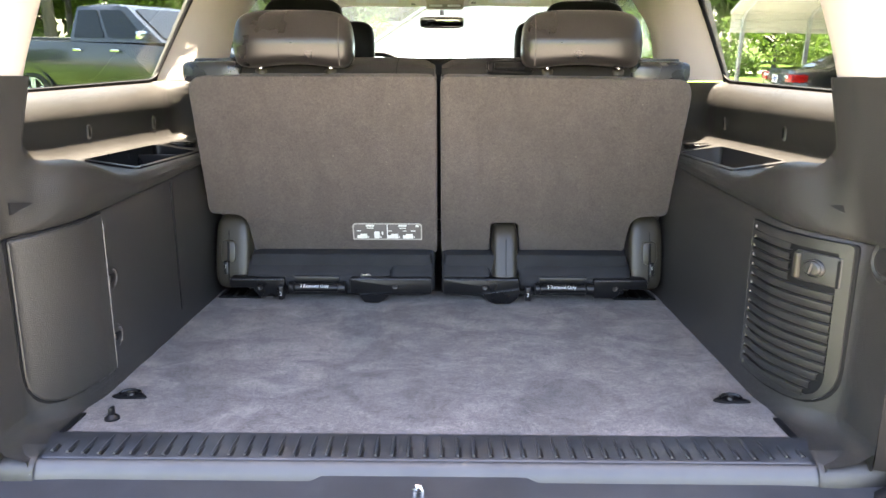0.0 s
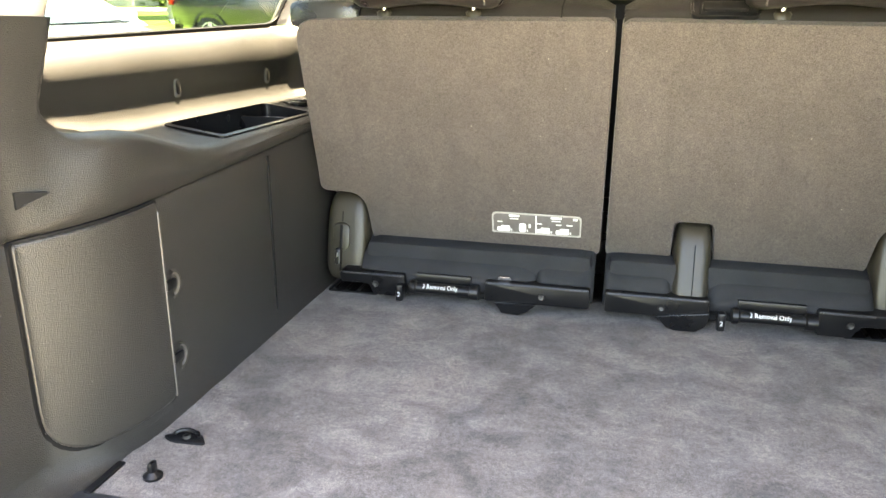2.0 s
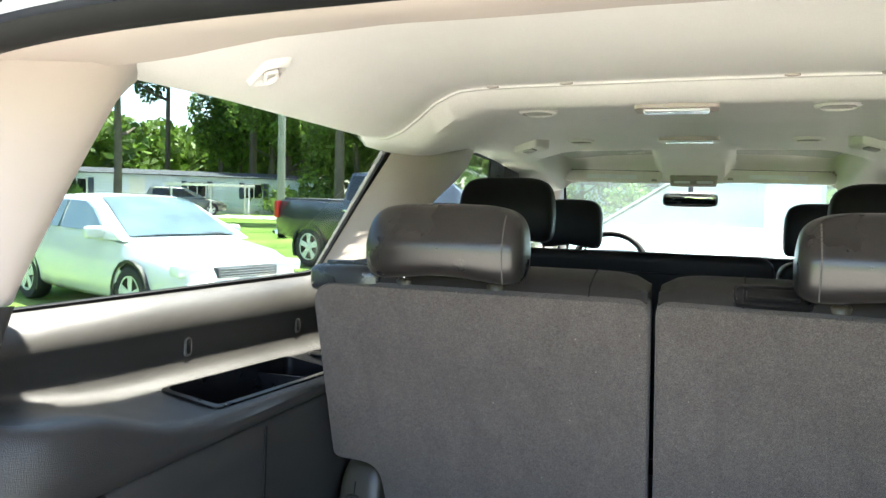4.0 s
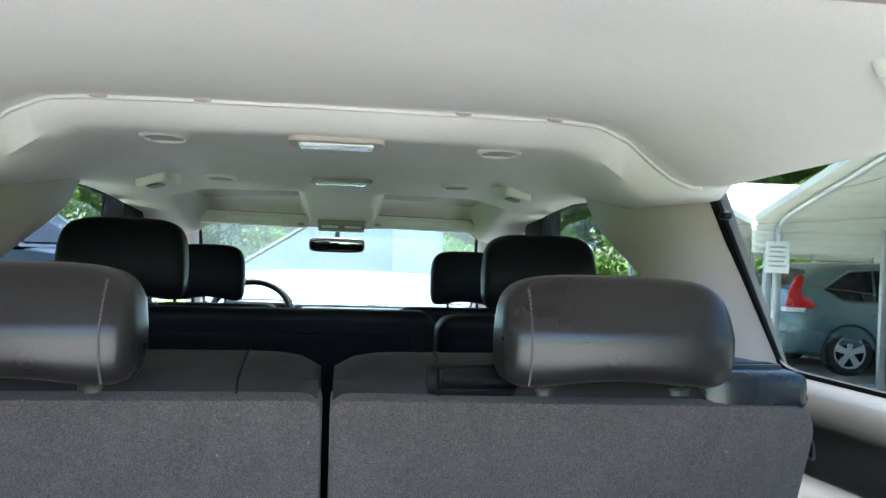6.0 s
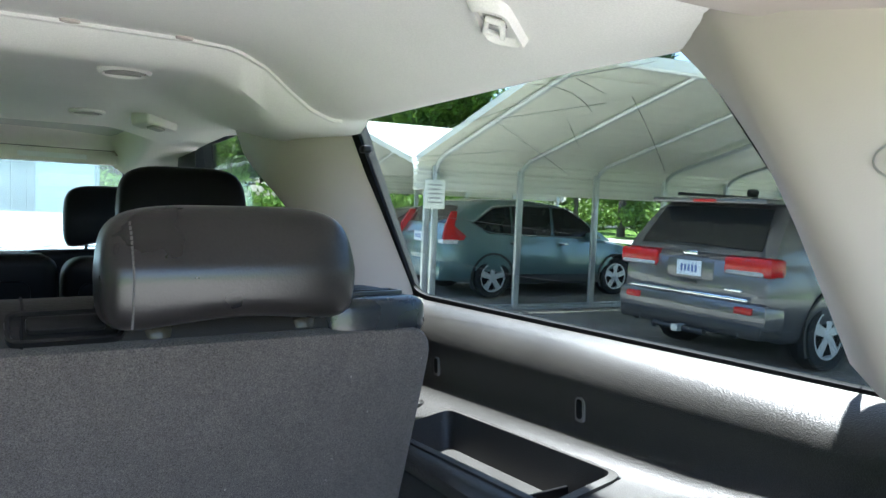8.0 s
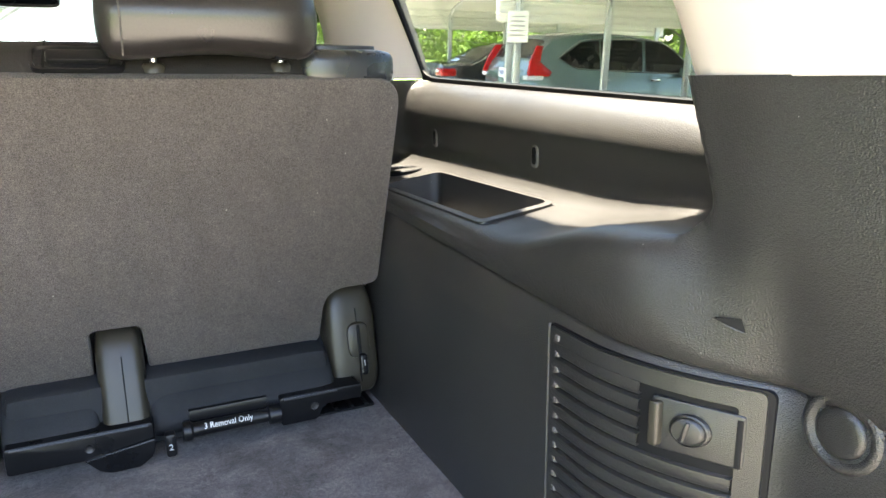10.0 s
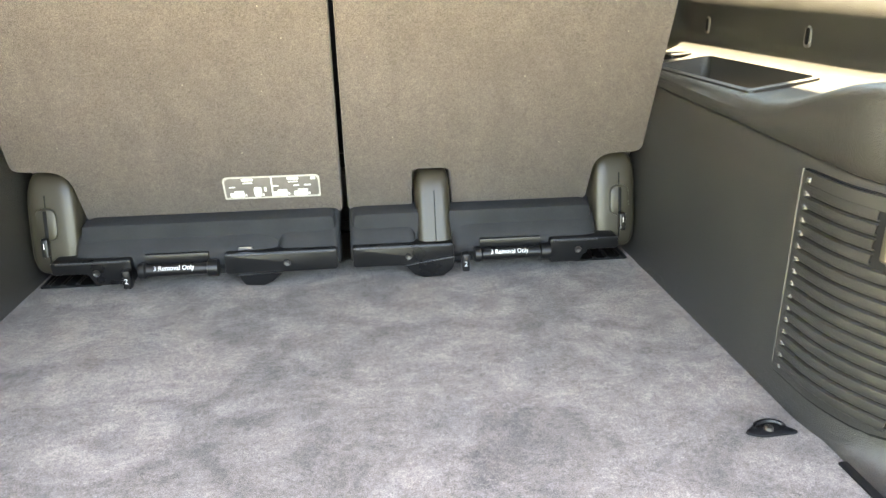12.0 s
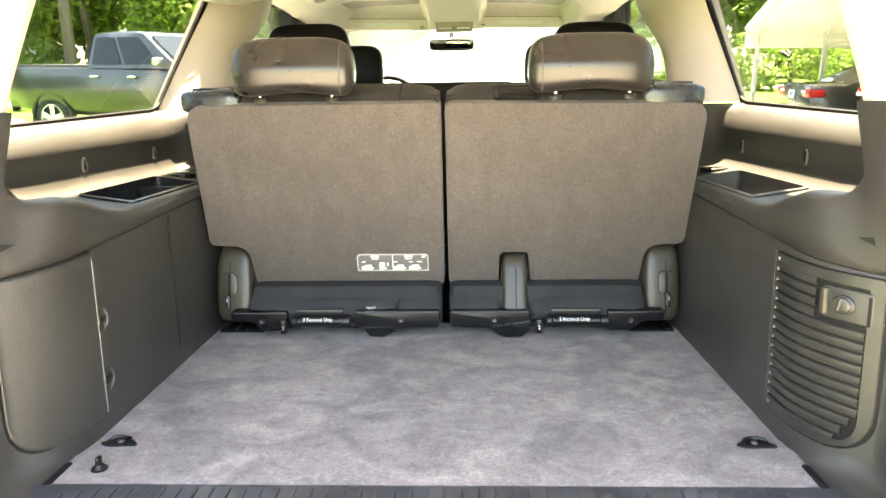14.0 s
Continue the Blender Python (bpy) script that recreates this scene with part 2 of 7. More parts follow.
def part(name, bm, mat, parent, label="", smooth=40, m=None, kind=""):
    """ONE mesh under a thing or under a part; bm is in the axes of the thing's place."""
    inv = BASE[parent.name]
    bm.transform(inv)
    ob = new(name, finish(bm, name, mat, smooth))
    ob.parent = parent
    if m is not None:
        ob.matrix_basis = m
    BASE[ob.name] = inv
    if label or kind:
        tagged(ob, label, kind=kind)
    return ob


def piece(name, me, parent, m):
    """A repeat of a shared mesh under a thing."""
    ob = new(name, me)
    ob.parent = parent
    ob.matrix_basis = BASE[parent.name] @ m
    return ob


def BM():
    return bmesh.new()


def box(bm, lo, hi, bevel=0.0, seg=2):
    g = bmesh.ops.create_cube(bm, size=1)["verts"]
    lo, hi = Vector(lo), Vector(hi)
    s = hi - lo
    for v in g:
        v.co = Vector((lo.x + (v.co.x + 0.5) * s.x, lo.y + (v.co.y + 0.5) * s.y, lo.z + (v.co.z + 0.5) * s.z))
    if bevel > 0:
        es = list({e for v in g for e in v.link_edges})
        bmesh.ops.bevel(bm, geom=es, offset=bevel, segments=seg, profile=0.5, affect="EDGES")
    return bm


def loft(bm, rings, closed=False, cap=False, skip=None):
    """Quads between rings of points; closed joins the last point to the first."""
    vs = [[bm.verts.new(p) for p in r] for r in rings]
    n = len(rings[0])
    for i in range(len(vs) - 1):
        for j in range(n if closed else n - 1):
            if skip and skip(i, j):
                continue
            k = (j + 1) % n
            try:
                bm.faces.new((vs[i][j], vs[i][k], vs[i + 1][k], vs[i + 1][j]))
            except ValueError:
                pass
    if cap:
        bm.faces.new(vs[0])
        bm.faces.new(list(reversed(vs[-1])))
    return bm


def thicken(bm, d):
    """Gives a sheet thickness, away from its first side."""
    bmesh.ops.recalc_face_normals(bm, faces=bm.faces[:])
    bmesh.ops.solidify(bm, geom=bm.faces[:], thickness=d)
    return bm


def rounded(poly, r, seg=5):
    """A polygon with its corners rounded; r one radius or one per corner."""
    out = []
    n = len(poly)
    for i in range(n):
        p, a, b = Vector(poly[i]), Vector(poly[i - 1]), Vector(poly[(i + 1) % n])
        rr = r[i] if isinstance(r, (list, tuple)) else r
        da, db = (a - p), (b - p)
        rr = min(rr, da.length * 0.49, db.length * 0.49)
        if rr <= 1e-5:
            out.append(p)
            continue
        s, e = p + da.normalized() * rr, p + db.normalized() * rr
        for k in range(seg + 1):
            t = k / seg
            out.append((1 - t) ** 2 * s + 2 * t * (1 - t) * p + t * t * e)
    return out


def slab(bm, poly, place, d, edge=0.004):
    """A plate: outline poly (2D) laid by place(u, v, w), d thick, with softened edges."""
    c = sum((Vector(p) for p in poly), Vector((0, 0))) / len(poly)

    def inset(k):
        res = []
        n = len(poly)
        for i in range(n):
            p, a, b = Vector(poly[i]), Vector(poly[i - 1]), Vector(poly[(i + 1) % n])
            t = (b - a)
            if t.length < 1e-9:
                res.append(p)
                continue
            t.normalize()
            nrm = Vector((-t.y, t.x))
            res.append(p + nrm * k)
        return res
    area = sum(poly[i - 1][0] * poly[i][1] - poly[i][0] * poly[i - 1][1] for i in range(len(poly)))
    sg = 1 if area > 0 else -1
    rings = []
    for k, w in ((edge, 0.0), (edge * 0.3, edge * 0.3), (0, edge), (0, d - edge * 0.5), (edge * 0.5, d)):
        rings.append([place(p[0], p[1], w) for p in inset(k * sg)])
    loft(bm, rings, closed=True, cap=True)
    return bm


def pillow(bm, c, half, p=4.0, n=10, shape=None):
    """A rounded box; shape(v) moves points of the unit form."""
    g = bmesh.ops.create_grid
    verts = {}
    cx = Vector(c)
    for ax in range(3):
        for sgn in (-1, 1):
            grid = []
            for i in range(n + 1):
                row = []
                for j in range(n + 1):
                    u, v = math.sin((i / n - 0.5) * math.pi / 2) / math.sin(math.pi / 4), math.sin((j / n - 0.5) * math.pi / 2) / math.sin(math.pi / 4)
                    q = [0, 0, 0]
                    q[ax], q[(ax + 1) % 3], q[(ax + 2) % 3] = sgn, u, v
                    key = tuple(round(t, 4) for t in q)
                    if key not in verts:
                        l = sum(abs(t) ** p for t in q) ** (1 / p)
                        w = Vector(q) / l
                        if shape:
                            w = shape(w)
                        verts[key] = bm.verts.new(cx + Vector((w.x * half[0], w.y * half[1], w.z * half[2])))
                    row.append(verts[key])
                grid.append(row)
            for i in range(n):
                for j in range(n):
                    bm.faces.new((grid[i][j], grid[i + 1][j], grid[i + 1][j + 1], grid[i][j + 1]))
    return bm


def tube(bm, pts, r, seg=8, cap=True):
    pts = [Vector(p) for p in pts]
    rings = []
    for i, p in enumerate(pts):
        t = (pts[min(i + 1, len(pts) - 1)] - pts[max(i - 1, 0)]).normalized()
        up = Vector((0, 0, 1)) if abs(t.z) < 0.9 else Vector((1, 0, 0))
        a = t.cross(up).normalized()
        b = t.cross(a)
        rr = r[i] if isinstance(r, (list, tuple)) else r
        rings.append([p + (a * math.cos(k / seg * math.tau) + b * math.sin(k / seg * math.tau)) * rr for k in range(seg)])
    loft(bm, rings, closed=True, cap=cap)
    return bm


def lathe(bm, prof, place, seg=24, cap=True):
    """Turns a profile of (radius, depth) round an axis; place(u, v, w) with w along the axis."""
    rings = [[place(r * math.cos(k / seg * math.tau), r * math.sin(k / seg * math.tau), w) for k in range(seg)] for r, w in prof]
    loft(bm, rings, closed=True, cap=cap)
    return bm


def words(text, size, depth=0.0004):
    """A bmesh of words in the built-in font, in the xy plane, centred."""
    cu = bpy.data.curves.new("words", "FONT")
    cu.body, cu.size, cu.align_x, cu.align_y, cu.extrude, cu.resolution_u = text, size, "CENTER", "CENTER", depth, 2
    ob = bpy.data.objects.new("words", cu)
    scene.collection.objects.link(ob)
    dg = bpy.context.evaluated_depsgraph_get()
    me = bpy.data.meshes.new_from_object(ob.evaluated_get(dg))
    bm = bmesh.new()
    bm.from_mesh(me)
    bpy.data.objects.remove(ob)
    bpy.data.curves.remove(cu)
    bpy.data.meshes.remove(me)
    return bm


def smooth_step(a, b, x):
    t = min(max((x - a) / (b - a), 0), 1)
    return t * t * (3 - 2 * t)


def lerp(a, b, t):
    return a + (b - a) * t


# ------------------------------------------------------------------ cargo floor and sill
bm = BM()
rows = []
for j in range(41):
    y = lerp(0.0, 0.93, j / 40)
    rows.append([Vector((lerp(-0.668, 0.668, i / 56), y, 0.0015 * noise.noise(Vector((i * 0.31, j * 0.4, 0))))) for i in range(57)])
loft(bm, rows)
thicken(bm, 0.012)
floor = solid("floor", bm, FLOORCARPET, "brushed grey-purple carpet on the cargo floor", "carpet")
bm = box(BM(), (-0.9, -0.1, -0.075), (0.9, 3.9, -0.015))
solid("ground_floor_pan", bm, BLACK, "dark floor pan beneath the carpet", "floor pan")

sill = thing("threshold", (0, -0.09, -0.05), "dark ribbed plastic scuff plate along the load edge", "door sill", kind="structure")
bm = BM()
prof = [(0.003, -0.012), (0.003, 0.002), (-0.006, 0.003), (-0.078, -0.001), (-0.082, -0.004), (-0.084, -0.012)]
loft(bm, [[Vector((x, y, z)) for y, z in prof] for x in (-0.672, -0.66, -0.3, 0, 0.3, 0.66, 0.672)])
thicken(bm, 0.006)
part("plate", bm, TREAD, sill)
rib = BM()
slab(rib, rounded([(-0.0024, -0.033), (0.0024, -0.033), (0.0024, 0.033), (-0.0024, 0.033)], 0.002, 3), lambda u, v, w: Vector((u, v, 0.0035 - w)), 0.004, 0.0015)
rib_me = finish(rib, "rib", TREAD)
rib_gap = BM()
box(rib_gap, (-0.0022, -0.034, 0), (0.0022, 0.034, 0.0012))
rib_gap_me = finish(rib_gap, "rib_gap", BLACK)
for i in range(47):
    x = -0.64 + i * 1.28 / 46
    k = min(1.0, 0.35 + min(i, 46 - i) * 0.25) if min(i, 46 - i) < 3 else 1.0
    piece("rib", rib_me, sill, Matrix.Translation((x, -0.042 - (1 - k) * 0.02, 0.0005)) @ Matrix.Diagonal((1, k, 1, 1)))
    piece("rib_groove", rib_gap_me, sill, Matrix.Translation((x + 0.0050, -0.042 - (1 - k) * 0.02, -0.0002)) @ Matrix.Diagonal((1, k, 1, 1)))

bump = thing("rear_bumper", (0, -0.2, -0.14), "grey plastic rear bumper step below the load edge", "bumper", kind="structure")
bm = BM()
prof = [(-0.082, -0.012), (-0.083, -0.003), (-0.087, -0.0015), (-0.092, -0.003), (-0.098, -0.008), (-0.103, -0.016), (-0.106, -0.024), (-0.107, -0.030)]
loft(bm, [[Vector((x, y, z)) for y, z in prof] for x in [-0.656 + 1.312 * i / 20 for i in range(21)]])
thicken(bm, 0.004)
part("upper_step", bm, GREYSTEP, bump, smooth=60)
bm = BM()
rings = []
for i in range(101):
    x = -0.95 + 1.9 * i / 100
    k = smooth_step(0.168, 0.188, abs(x))
    d = 0.008 * k
    back = 0.07 * max(abs(x) - 0.60, 0) / 0.4
    rings.append([Vector((x, -0.100 + back, -0.018 - d)), Vector((x, -0.108 + back, -0.0205 - d)), Vector((x, -0.135 + back, -0.025 - d)), Vector((x, -0.17 + back, -0.031 - d)), Vector((x, -0.20 + back, -0.036 - d * 0.5)), Vector((x, -0.25 + back, -0.046)), Vector((x, -0.272 + back, -0.075)), Vector((x, -0.278 + back, -0.22)), Vector((x, -0.25 + back, -0.30))])
loft(bm, rings)
thicken(bm, 0.006)
part("lower_step", bm, LOWSTEP, bump, smooth=60)
bm = tube(BM(), [(-0.013, -0.150, -0.04), (-0.013, -0.150, -0.016), (-0.010, -0.150, -0.010), (-0.004, -0.150, -0.010), (-0.001, -0.150, -0.016), (-0.001, -0.150, -0.04)], 0.004, 10)
part("latch_striker", bm, CHROME, bump, "bright steel latch striker loop")

# ------------------------------------------------------------------ side trims
YS = [-0.105, -0.075, -0.05, -0.035, -0.02, -0.005, 0.01, 0.025, 0.04, 0.055, 0.064, 0.072, 0.079, 0.086, 0.093, 0.10, 0.107, 0.114, 0.121, 0.128, 0.135, 0.142, 0.149, 0.156, 0.164, 0.175, 0.20, 0.225, 0.26, 0.30, 0.35, 0.42, 0.50, 0.60, 0.70, 0.80, 0.93, 1.00, 1.08, 1.15, 1.20, 1.25, 1.30, 1.36]


def x_low(y, s=1):
    """Inner face of the lower side panels: straight by the seats, rolling round to face the opening, then straight again at the edge."""
    base, bend = (0.658, 2.2) if s > 0 else (0.655, 1.6)
    d = 0.19 - max(y, 0.002)
    return base + bend * max(d, 0) ** 2 + 0.02 * max(0.002 - y, 0)


def trim_section(y, s):
    xl = x_low(y, s)
    zg = 0.356 + 0.045 * y
    f = smooth_step(1.17, 1.28, y)
    hump = 0.056 * (1 - smooth_step(0.17, 0.42, y)) + 0.008 * (1 - smooth_step(0.0, 0.17, y))
    low = [(xl - 0.004, -0.004), (xl - 0.002, 0.03), (xl, 0.10), (xl + 0.001, 0.20), (xl + 0.002, 0.30), (xl + 0.003, zg - 0.003), (xl + 0.008, zg), (xl + 0.002, zg + 0.003),
           (xl + 0.002, zg + 0.022 + hump * 0.5), (xl + 0.006, 0.402 + hump), (xl + 0.016, 0.413 + hump), (xl + 0.032, 0.418 + hump)]
    bay = [(0.705, 0.419 + hump), (0.76, 0.426 + hump * 0.75), (0.822, 0.437 + hump * 0.5), (0.846, 0.447 + hump * 0.38), (0.858, 0.462 + hump * 0.22), (0.863, 0.482 + hump * 0.08), (0.862, 0.505), (0.859, 0.527),
           (0.857, 0.546), (0.859, 0.564), (0.865, 0.581), (0.876, 0.598), (0.896, 0.613), (0.925, 0.622)]
    bay = [(x, z - 0.033 * max(1.2 - y, 0) * smooth_step(0.50, 0.60, z)) for x, z in bay]
    xp = 0.700 + 0.12 * max(0.03 - y, 0)
    n = len(bay)
    pil = [(xp + 0.004 * (1 - i / n), 0.505 + 0.123 * (i / (n - 1))) for i in range(n)]
    fro = [(0.70 + 0.03 * min(i, 4) / 4, 0.419 + (0.622 - 0.419) * i / (n - 1)) for i in range(n)]
    kk = 1 - smooth_step(0.03, 0.15, y)
    for i, q in ((8, 0.10), (9, 0.45), (10, 0.75), (11, 0.92)):
        x, z = low[i]
        low[i] = (lerp(x, lerp(xl, xp + 0.004, q), kk), lerp(z, lerp(zg, 0.500, q), kk))
    up = []
    for i in range(n):
        g = i / (n - 1)
        k = 1 - smooth_step(0.064 + 0.046 * g, 0.116 + 0.050 * g, y)
        x, z = lerp(bay[i][0], pil[i][0], k), lerp(bay[i][1], pil[i][1], k)
        up.append((lerp(x, fro[i][0], f), lerp(z, fro[i][1], f)))
    return low + up


BINS = {-1: (0.50, 0.93), 1: (0.50, 0.93)}
NLOW = 12
walls = {}
for s, nm in ((-1, "wall_left"), (1, "wall_right")):
    bm = BM()
    rings = [[Vector((s * x, y, z)) for x, z in trim_section(y, s)] for y in YS]
    i0, i1 = YS.index(0.50), YS.index(0.93)
    loft(bm, rings, skip=lambda i, j: i0 <= i < i1 and NLOW <= j < NLOW + 2)
    walls[s] = solid(nm, bm, PLASTIC, "dark grained plastic side trim with storage ledge", "side trim", smooth=70)

# rounded foot of the side trims beside the sill
for s in (-1, 1):
    bm = BM()
    loft(bm, [[Vector((s * (x_low(y, s) - 0.001), y, 0.045)), Vector((s * (x_low(y, s) - 0.004), y, 0.026)), Vector((s * (lerp(x_low(y, s), 0.662, 0.35)), y, 0.010)), Vector((s * (lerp(x_low(y, s), 0.662, 0.75)), y, 0.0035)), Vector((s * 0.662, y, 0.001)), Vector((s * 0.662, y, -0.012))] for y in (-0.104, -0.092, -0.06, -0.03, 0.0, 0.04, 0.08, 0.12, 0.16, 0.20)])
    solid("trim_foot_left" if s < 0 else "trim_foot_right", bm, PLASTIC, "dark rounded plastic foot of the side trim", "trim", smooth=70)

# corners where the sill edge sweeps up into the rear opening
for s in (-1, 1):
    bm = BM()
    rings = []
    for i in range(15):
        x = lerp(0.652, 0.865, i / 14)
        up_ = 1.9 * max(x - 0.69, 0) ** 2
        rings.append([Vector((s * x, y + 0.10 * max(x - 0.69, 0), z + up_)) for y, z in ((-0.060, 0.010), (-0.084, 0.004), (-0.098, -0.002), (-0.107, -0.014), (-0.110, -0.030), (-0.106, -0.075))])
    loft(bm, rings)
    solid("trim_corner_left" if s < 0 else "trim_corner_right", bm, PLASTIC, "dark plastic corner of the rear opening", "trim", smooth=70)

# outer shell of the body behind the trims
bm = BM()
for s in (-1, 1):
    loft(bm, [[Vector((s * x, y, z)) for x, z in ((0.80, -0.45), (0.99, -0.40), (1.0, 0.1), (0.985, 0.45), (0.965, 0.555))] for y in (-0.12, 0.5, 1.5, 2.5, 3.7)])
# unseen rear corner skins added to block sun; strips close the window tops
for s in (-1, 1):
    loft(bm, [[Vector((s * x, y, z)) for x, y, z in ((0.965, -0.12, 0.555), (0.905, -0.115, 0.72), (0.85, -0.09, 0.88), (0.80, -0.05, 1.10))], [Vector((s * x, y, z)) for x, y, z in ((0.965, 0.17, 0.555), (0.915, 0.24, 0.72), (0.865, 0.32, 0.90), (0.815, 0.38, 1.10))]])
    loft(bm, [[Vector((s * 0.798, y, 0.995 + 0.02 * min(y, 1))), Vector((s * 0.786, y, 1.13))] for y in (0.36, 1.3)])
thicken(bm, 0.02)
body = solid("wall_body_shell", bm, BODYPAINT, "grey painted outer body sides of the vehicle", "car body")
# unseen roof skin, flared and lengthened at the rear to shade the opening trim
bm = BM()
half_w = lambda y: 0.782 + 0.07 * (1 - smooth_step(0.0, 0.22, y))
loft(bm, [[Vector((f * half_w(y), y, 1.165 - 0.03 * f * f - (0.08 * (0.2 - y) if y < 0.2 else 0) - 0.008 * max(y - 2.6, 0))) for f in (-1, -0.85, -0.5, 0, 0.5, 0.85, 1)] for y in (-0.17, -0.06, 0.0, 0.08, 0.15, 0.22, 0.5, 1.5, 2.6, 3.25)])
thicken(bm, 0.012)
solid("ceiling_roof_panel", bm, BODYPAINT, "grey painted roof panel over the headliner", "car roof")

# storage wells in the ledges
for s in (-1, 1):
    deep = 0.20 if s < 0 else 0.062
    tray = thing("storage_bin", (s * 0.76, 0.7, 0.36 if s > 0 else 0.22), "black moulded storage bin sunk in the side ledge" if s < 0 else "shallow dark storage tray sunk in the side ledge", "storage bin")
    bm = BM()
    ring = []
    out = rounded([(0.703, 0.512), (0.820, 0.512), (0.822, 0.918), (0.703, 0.918)], [0.012, 0.02, 0.02, 0.012], 4)
    zt = lambda x: 0.4195 + (x - 0.705) * 0.145
    rim = rounded([(0.694, 0.499), (0.826, 0.499), (0.828, 0.931), (0.694, 0.931)], [0.014, 0.024, 0.024, 0.014], 4)
    loft(bm, [[Vector((s * x, y, zt(x) - 0.006)) for x, y in rim], [Vector((s * x, y, zt(x) + 0.004)) for x, y in rim], [Vector((s * x, y, zt(x) + 0.005)) for x, y in out], [Vector((s * x, y, zt(x) - 0.012)) for x, y in out],
              [Vector((s * lerp(x, 0.762, 0.05), lerp(y, 0.715, 0.03), zt(x) - deep)) for x, y in out], [Vector((s * 0.762, 0.715, zt(0.762) - deep)) for x, y in out]], closed=True)
    part("well", bm, BLACK if s < 0 else PLASTIC, tray)
    yd = 0.80 if s < 0 else 0.60
    bm = box(BM(), (min(s * 0.706, s * 0.822), yd, zt(0.76) - deep), (max(s * 0.706, s * 0.822), yd + 0.006, zt(0.76) - (0.004 if s < 0 else 0.03)), 0.002)
    part("divider", bm, BLACK, tray)
    ch = thing("cup_holder", (s * 0.79, 1.03, 0.36), "round black cup holder in the side ledge", "cup holder")
    bm = BM()
    lathe(bm, [(0.045, 0.004), (0.043, 0.006), (0.038, 0.004), (0.036, -0.05), (0.0, -0.05)], lambda u, v, w: Vector((s * (0.785 + u), 1.03 + v, 0.433 + w)), 28, cap=False)
    part("cup", bm, BLACK, ch)

# slots and notches in the trims
for s in (-1, 1):
    for y, z in ((0.62, 0.498), (1.02, 0.50)):
        # pale rim stands in for the edge highlight, dark plate for the unlit hole
        hook = thing("trim_slot", (s * 0.854, y, z - 0.016), "small oval slot in the side trim", "trim slot")
        o = rounded([(-0.010, -0.019), (0.010, -0.019), (0.010, 0.019), (-0.010, 0.019)], 0.0095, 5)
        bm = slab(BM(), o, lambda u, v, w: Vector((s * (0.8590 + w), y + u, z + v)), 0.004, 0.001)
        part("slot_rim", bm, LABELDARK, hook)
        bm = slab(BM(), [Vector((p.x * 0.62, p.y * 0.78 + 0.001)) for p in o], lambda u, v, w: Vector((s * (0.8580 + w), y + u, z + v)), 0.003, 0.0005)
        part("slot_hole", bm, RUBBER, hook)
    # proud dark wedge stands in for the recess's shade, with a paler lower facet
    nt_ = thing("trim_notch", (s * 0.70, 0.02, 0.405), "dark wedge-shaped recess in the side trim", "trim notch")
    bm = BM()
    xa = lambda y: x_low(y, s) - 0.0035
    dy = 0.014 if s > 0 else 0.008
    for w0 in (0.0,):
        P = [(0.040 + dy, 0.413), (0.002 + dy, 0.419), (0.002 + dy, 0.397)]
        loft(bm, [[Vector((s * xa(y), y, z)) for y, z in P], [Vector((s * (xa(y) + 0.012), y, z)) for y, z in P]], closed=True, cap=True)
    part("recess", bm, RUBBER, nt_, smooth=0)
    bm = BM()
    bm.faces.new([bm.verts.new(Vector((s * (xa(y) - 0.001), y, z))) for y, z in ((0.037 + dy, 0.4115), (0.006 + dy, 0.4005), (0.022 + dy, 0.405))])
    thicken(bm, 0.001)
    part("lip", bm, PLASTIC, nt_, smooth=0)

# vertical joints of the lower panels and the rear access doors
def on_low(s, y, z, w=0.0):
    return Vector((s * (x_low(y, s) - 0.0015 - w), y, z))


bm = BM()
slab(bm, [(0.5885, 0.045), (0.5925, 0.045), (0.5925, 0.374), (0.5885, 0.374)], lambda u, v, w: on_low(-1, u, v, 0.001 - w), 0.004, 0.0005)
part("joint", bm, RUBBER, walls[-1])


def densify(poly, ref=None):
    """More points along the long edges of an outline, as many as the reference outline has."""
    ref = ref or poly
    res = []
    for i in range(len(poly)):
        n = max(1, int((Vector(ref[(i + 1) % len(ref)]) - Vector(ref[i])).length / 0.012))
        res += [Vector(poly[i]).lerp(Vector(poly[(i + 1) % len(poly)]), k / n) for k in range(n)]
    return res


def curved_panel(bm, u0, u1, v0, v1, s, r, lift, n=14):
    """A rounded panel that follows the flare of the side trim."""
    out = densify(rounded([(u0, v0), (u1, v0), (u1, v1), (u0, v1)], r, 8))
    c = Vector(((u0 + u1) / 2, (v0 + v1) / 2))
    if s < 0:
        out = [Vector((p[0], v0 + (p[1] - v0) * (0.3535 + 0.045 * p[0] + (v1 - 0.349) - v0) / (v1 - v0))) for p in out]
        c = Vector(((u0 + u1) / 2, (v0 + v1) / 2))
    rings = [[on_low(s, p[0], p[1], -0.006) for p in out], [on_low(s, p[0], p[1], lift * 0.6) for p in out]]
    for k in (0.012, 0.03, 0.08, 0.14, 0.2, 0.27, 0.34, 0.42, 0.5, 0.58, 0.66, 0.74, 0.82, 0.9, 1.0):
        rings.append([on_low(s, *(Vector(p).lerp(c, k)), lift) for p in out])
    loft(bm, rings, closed=True)
    return bm


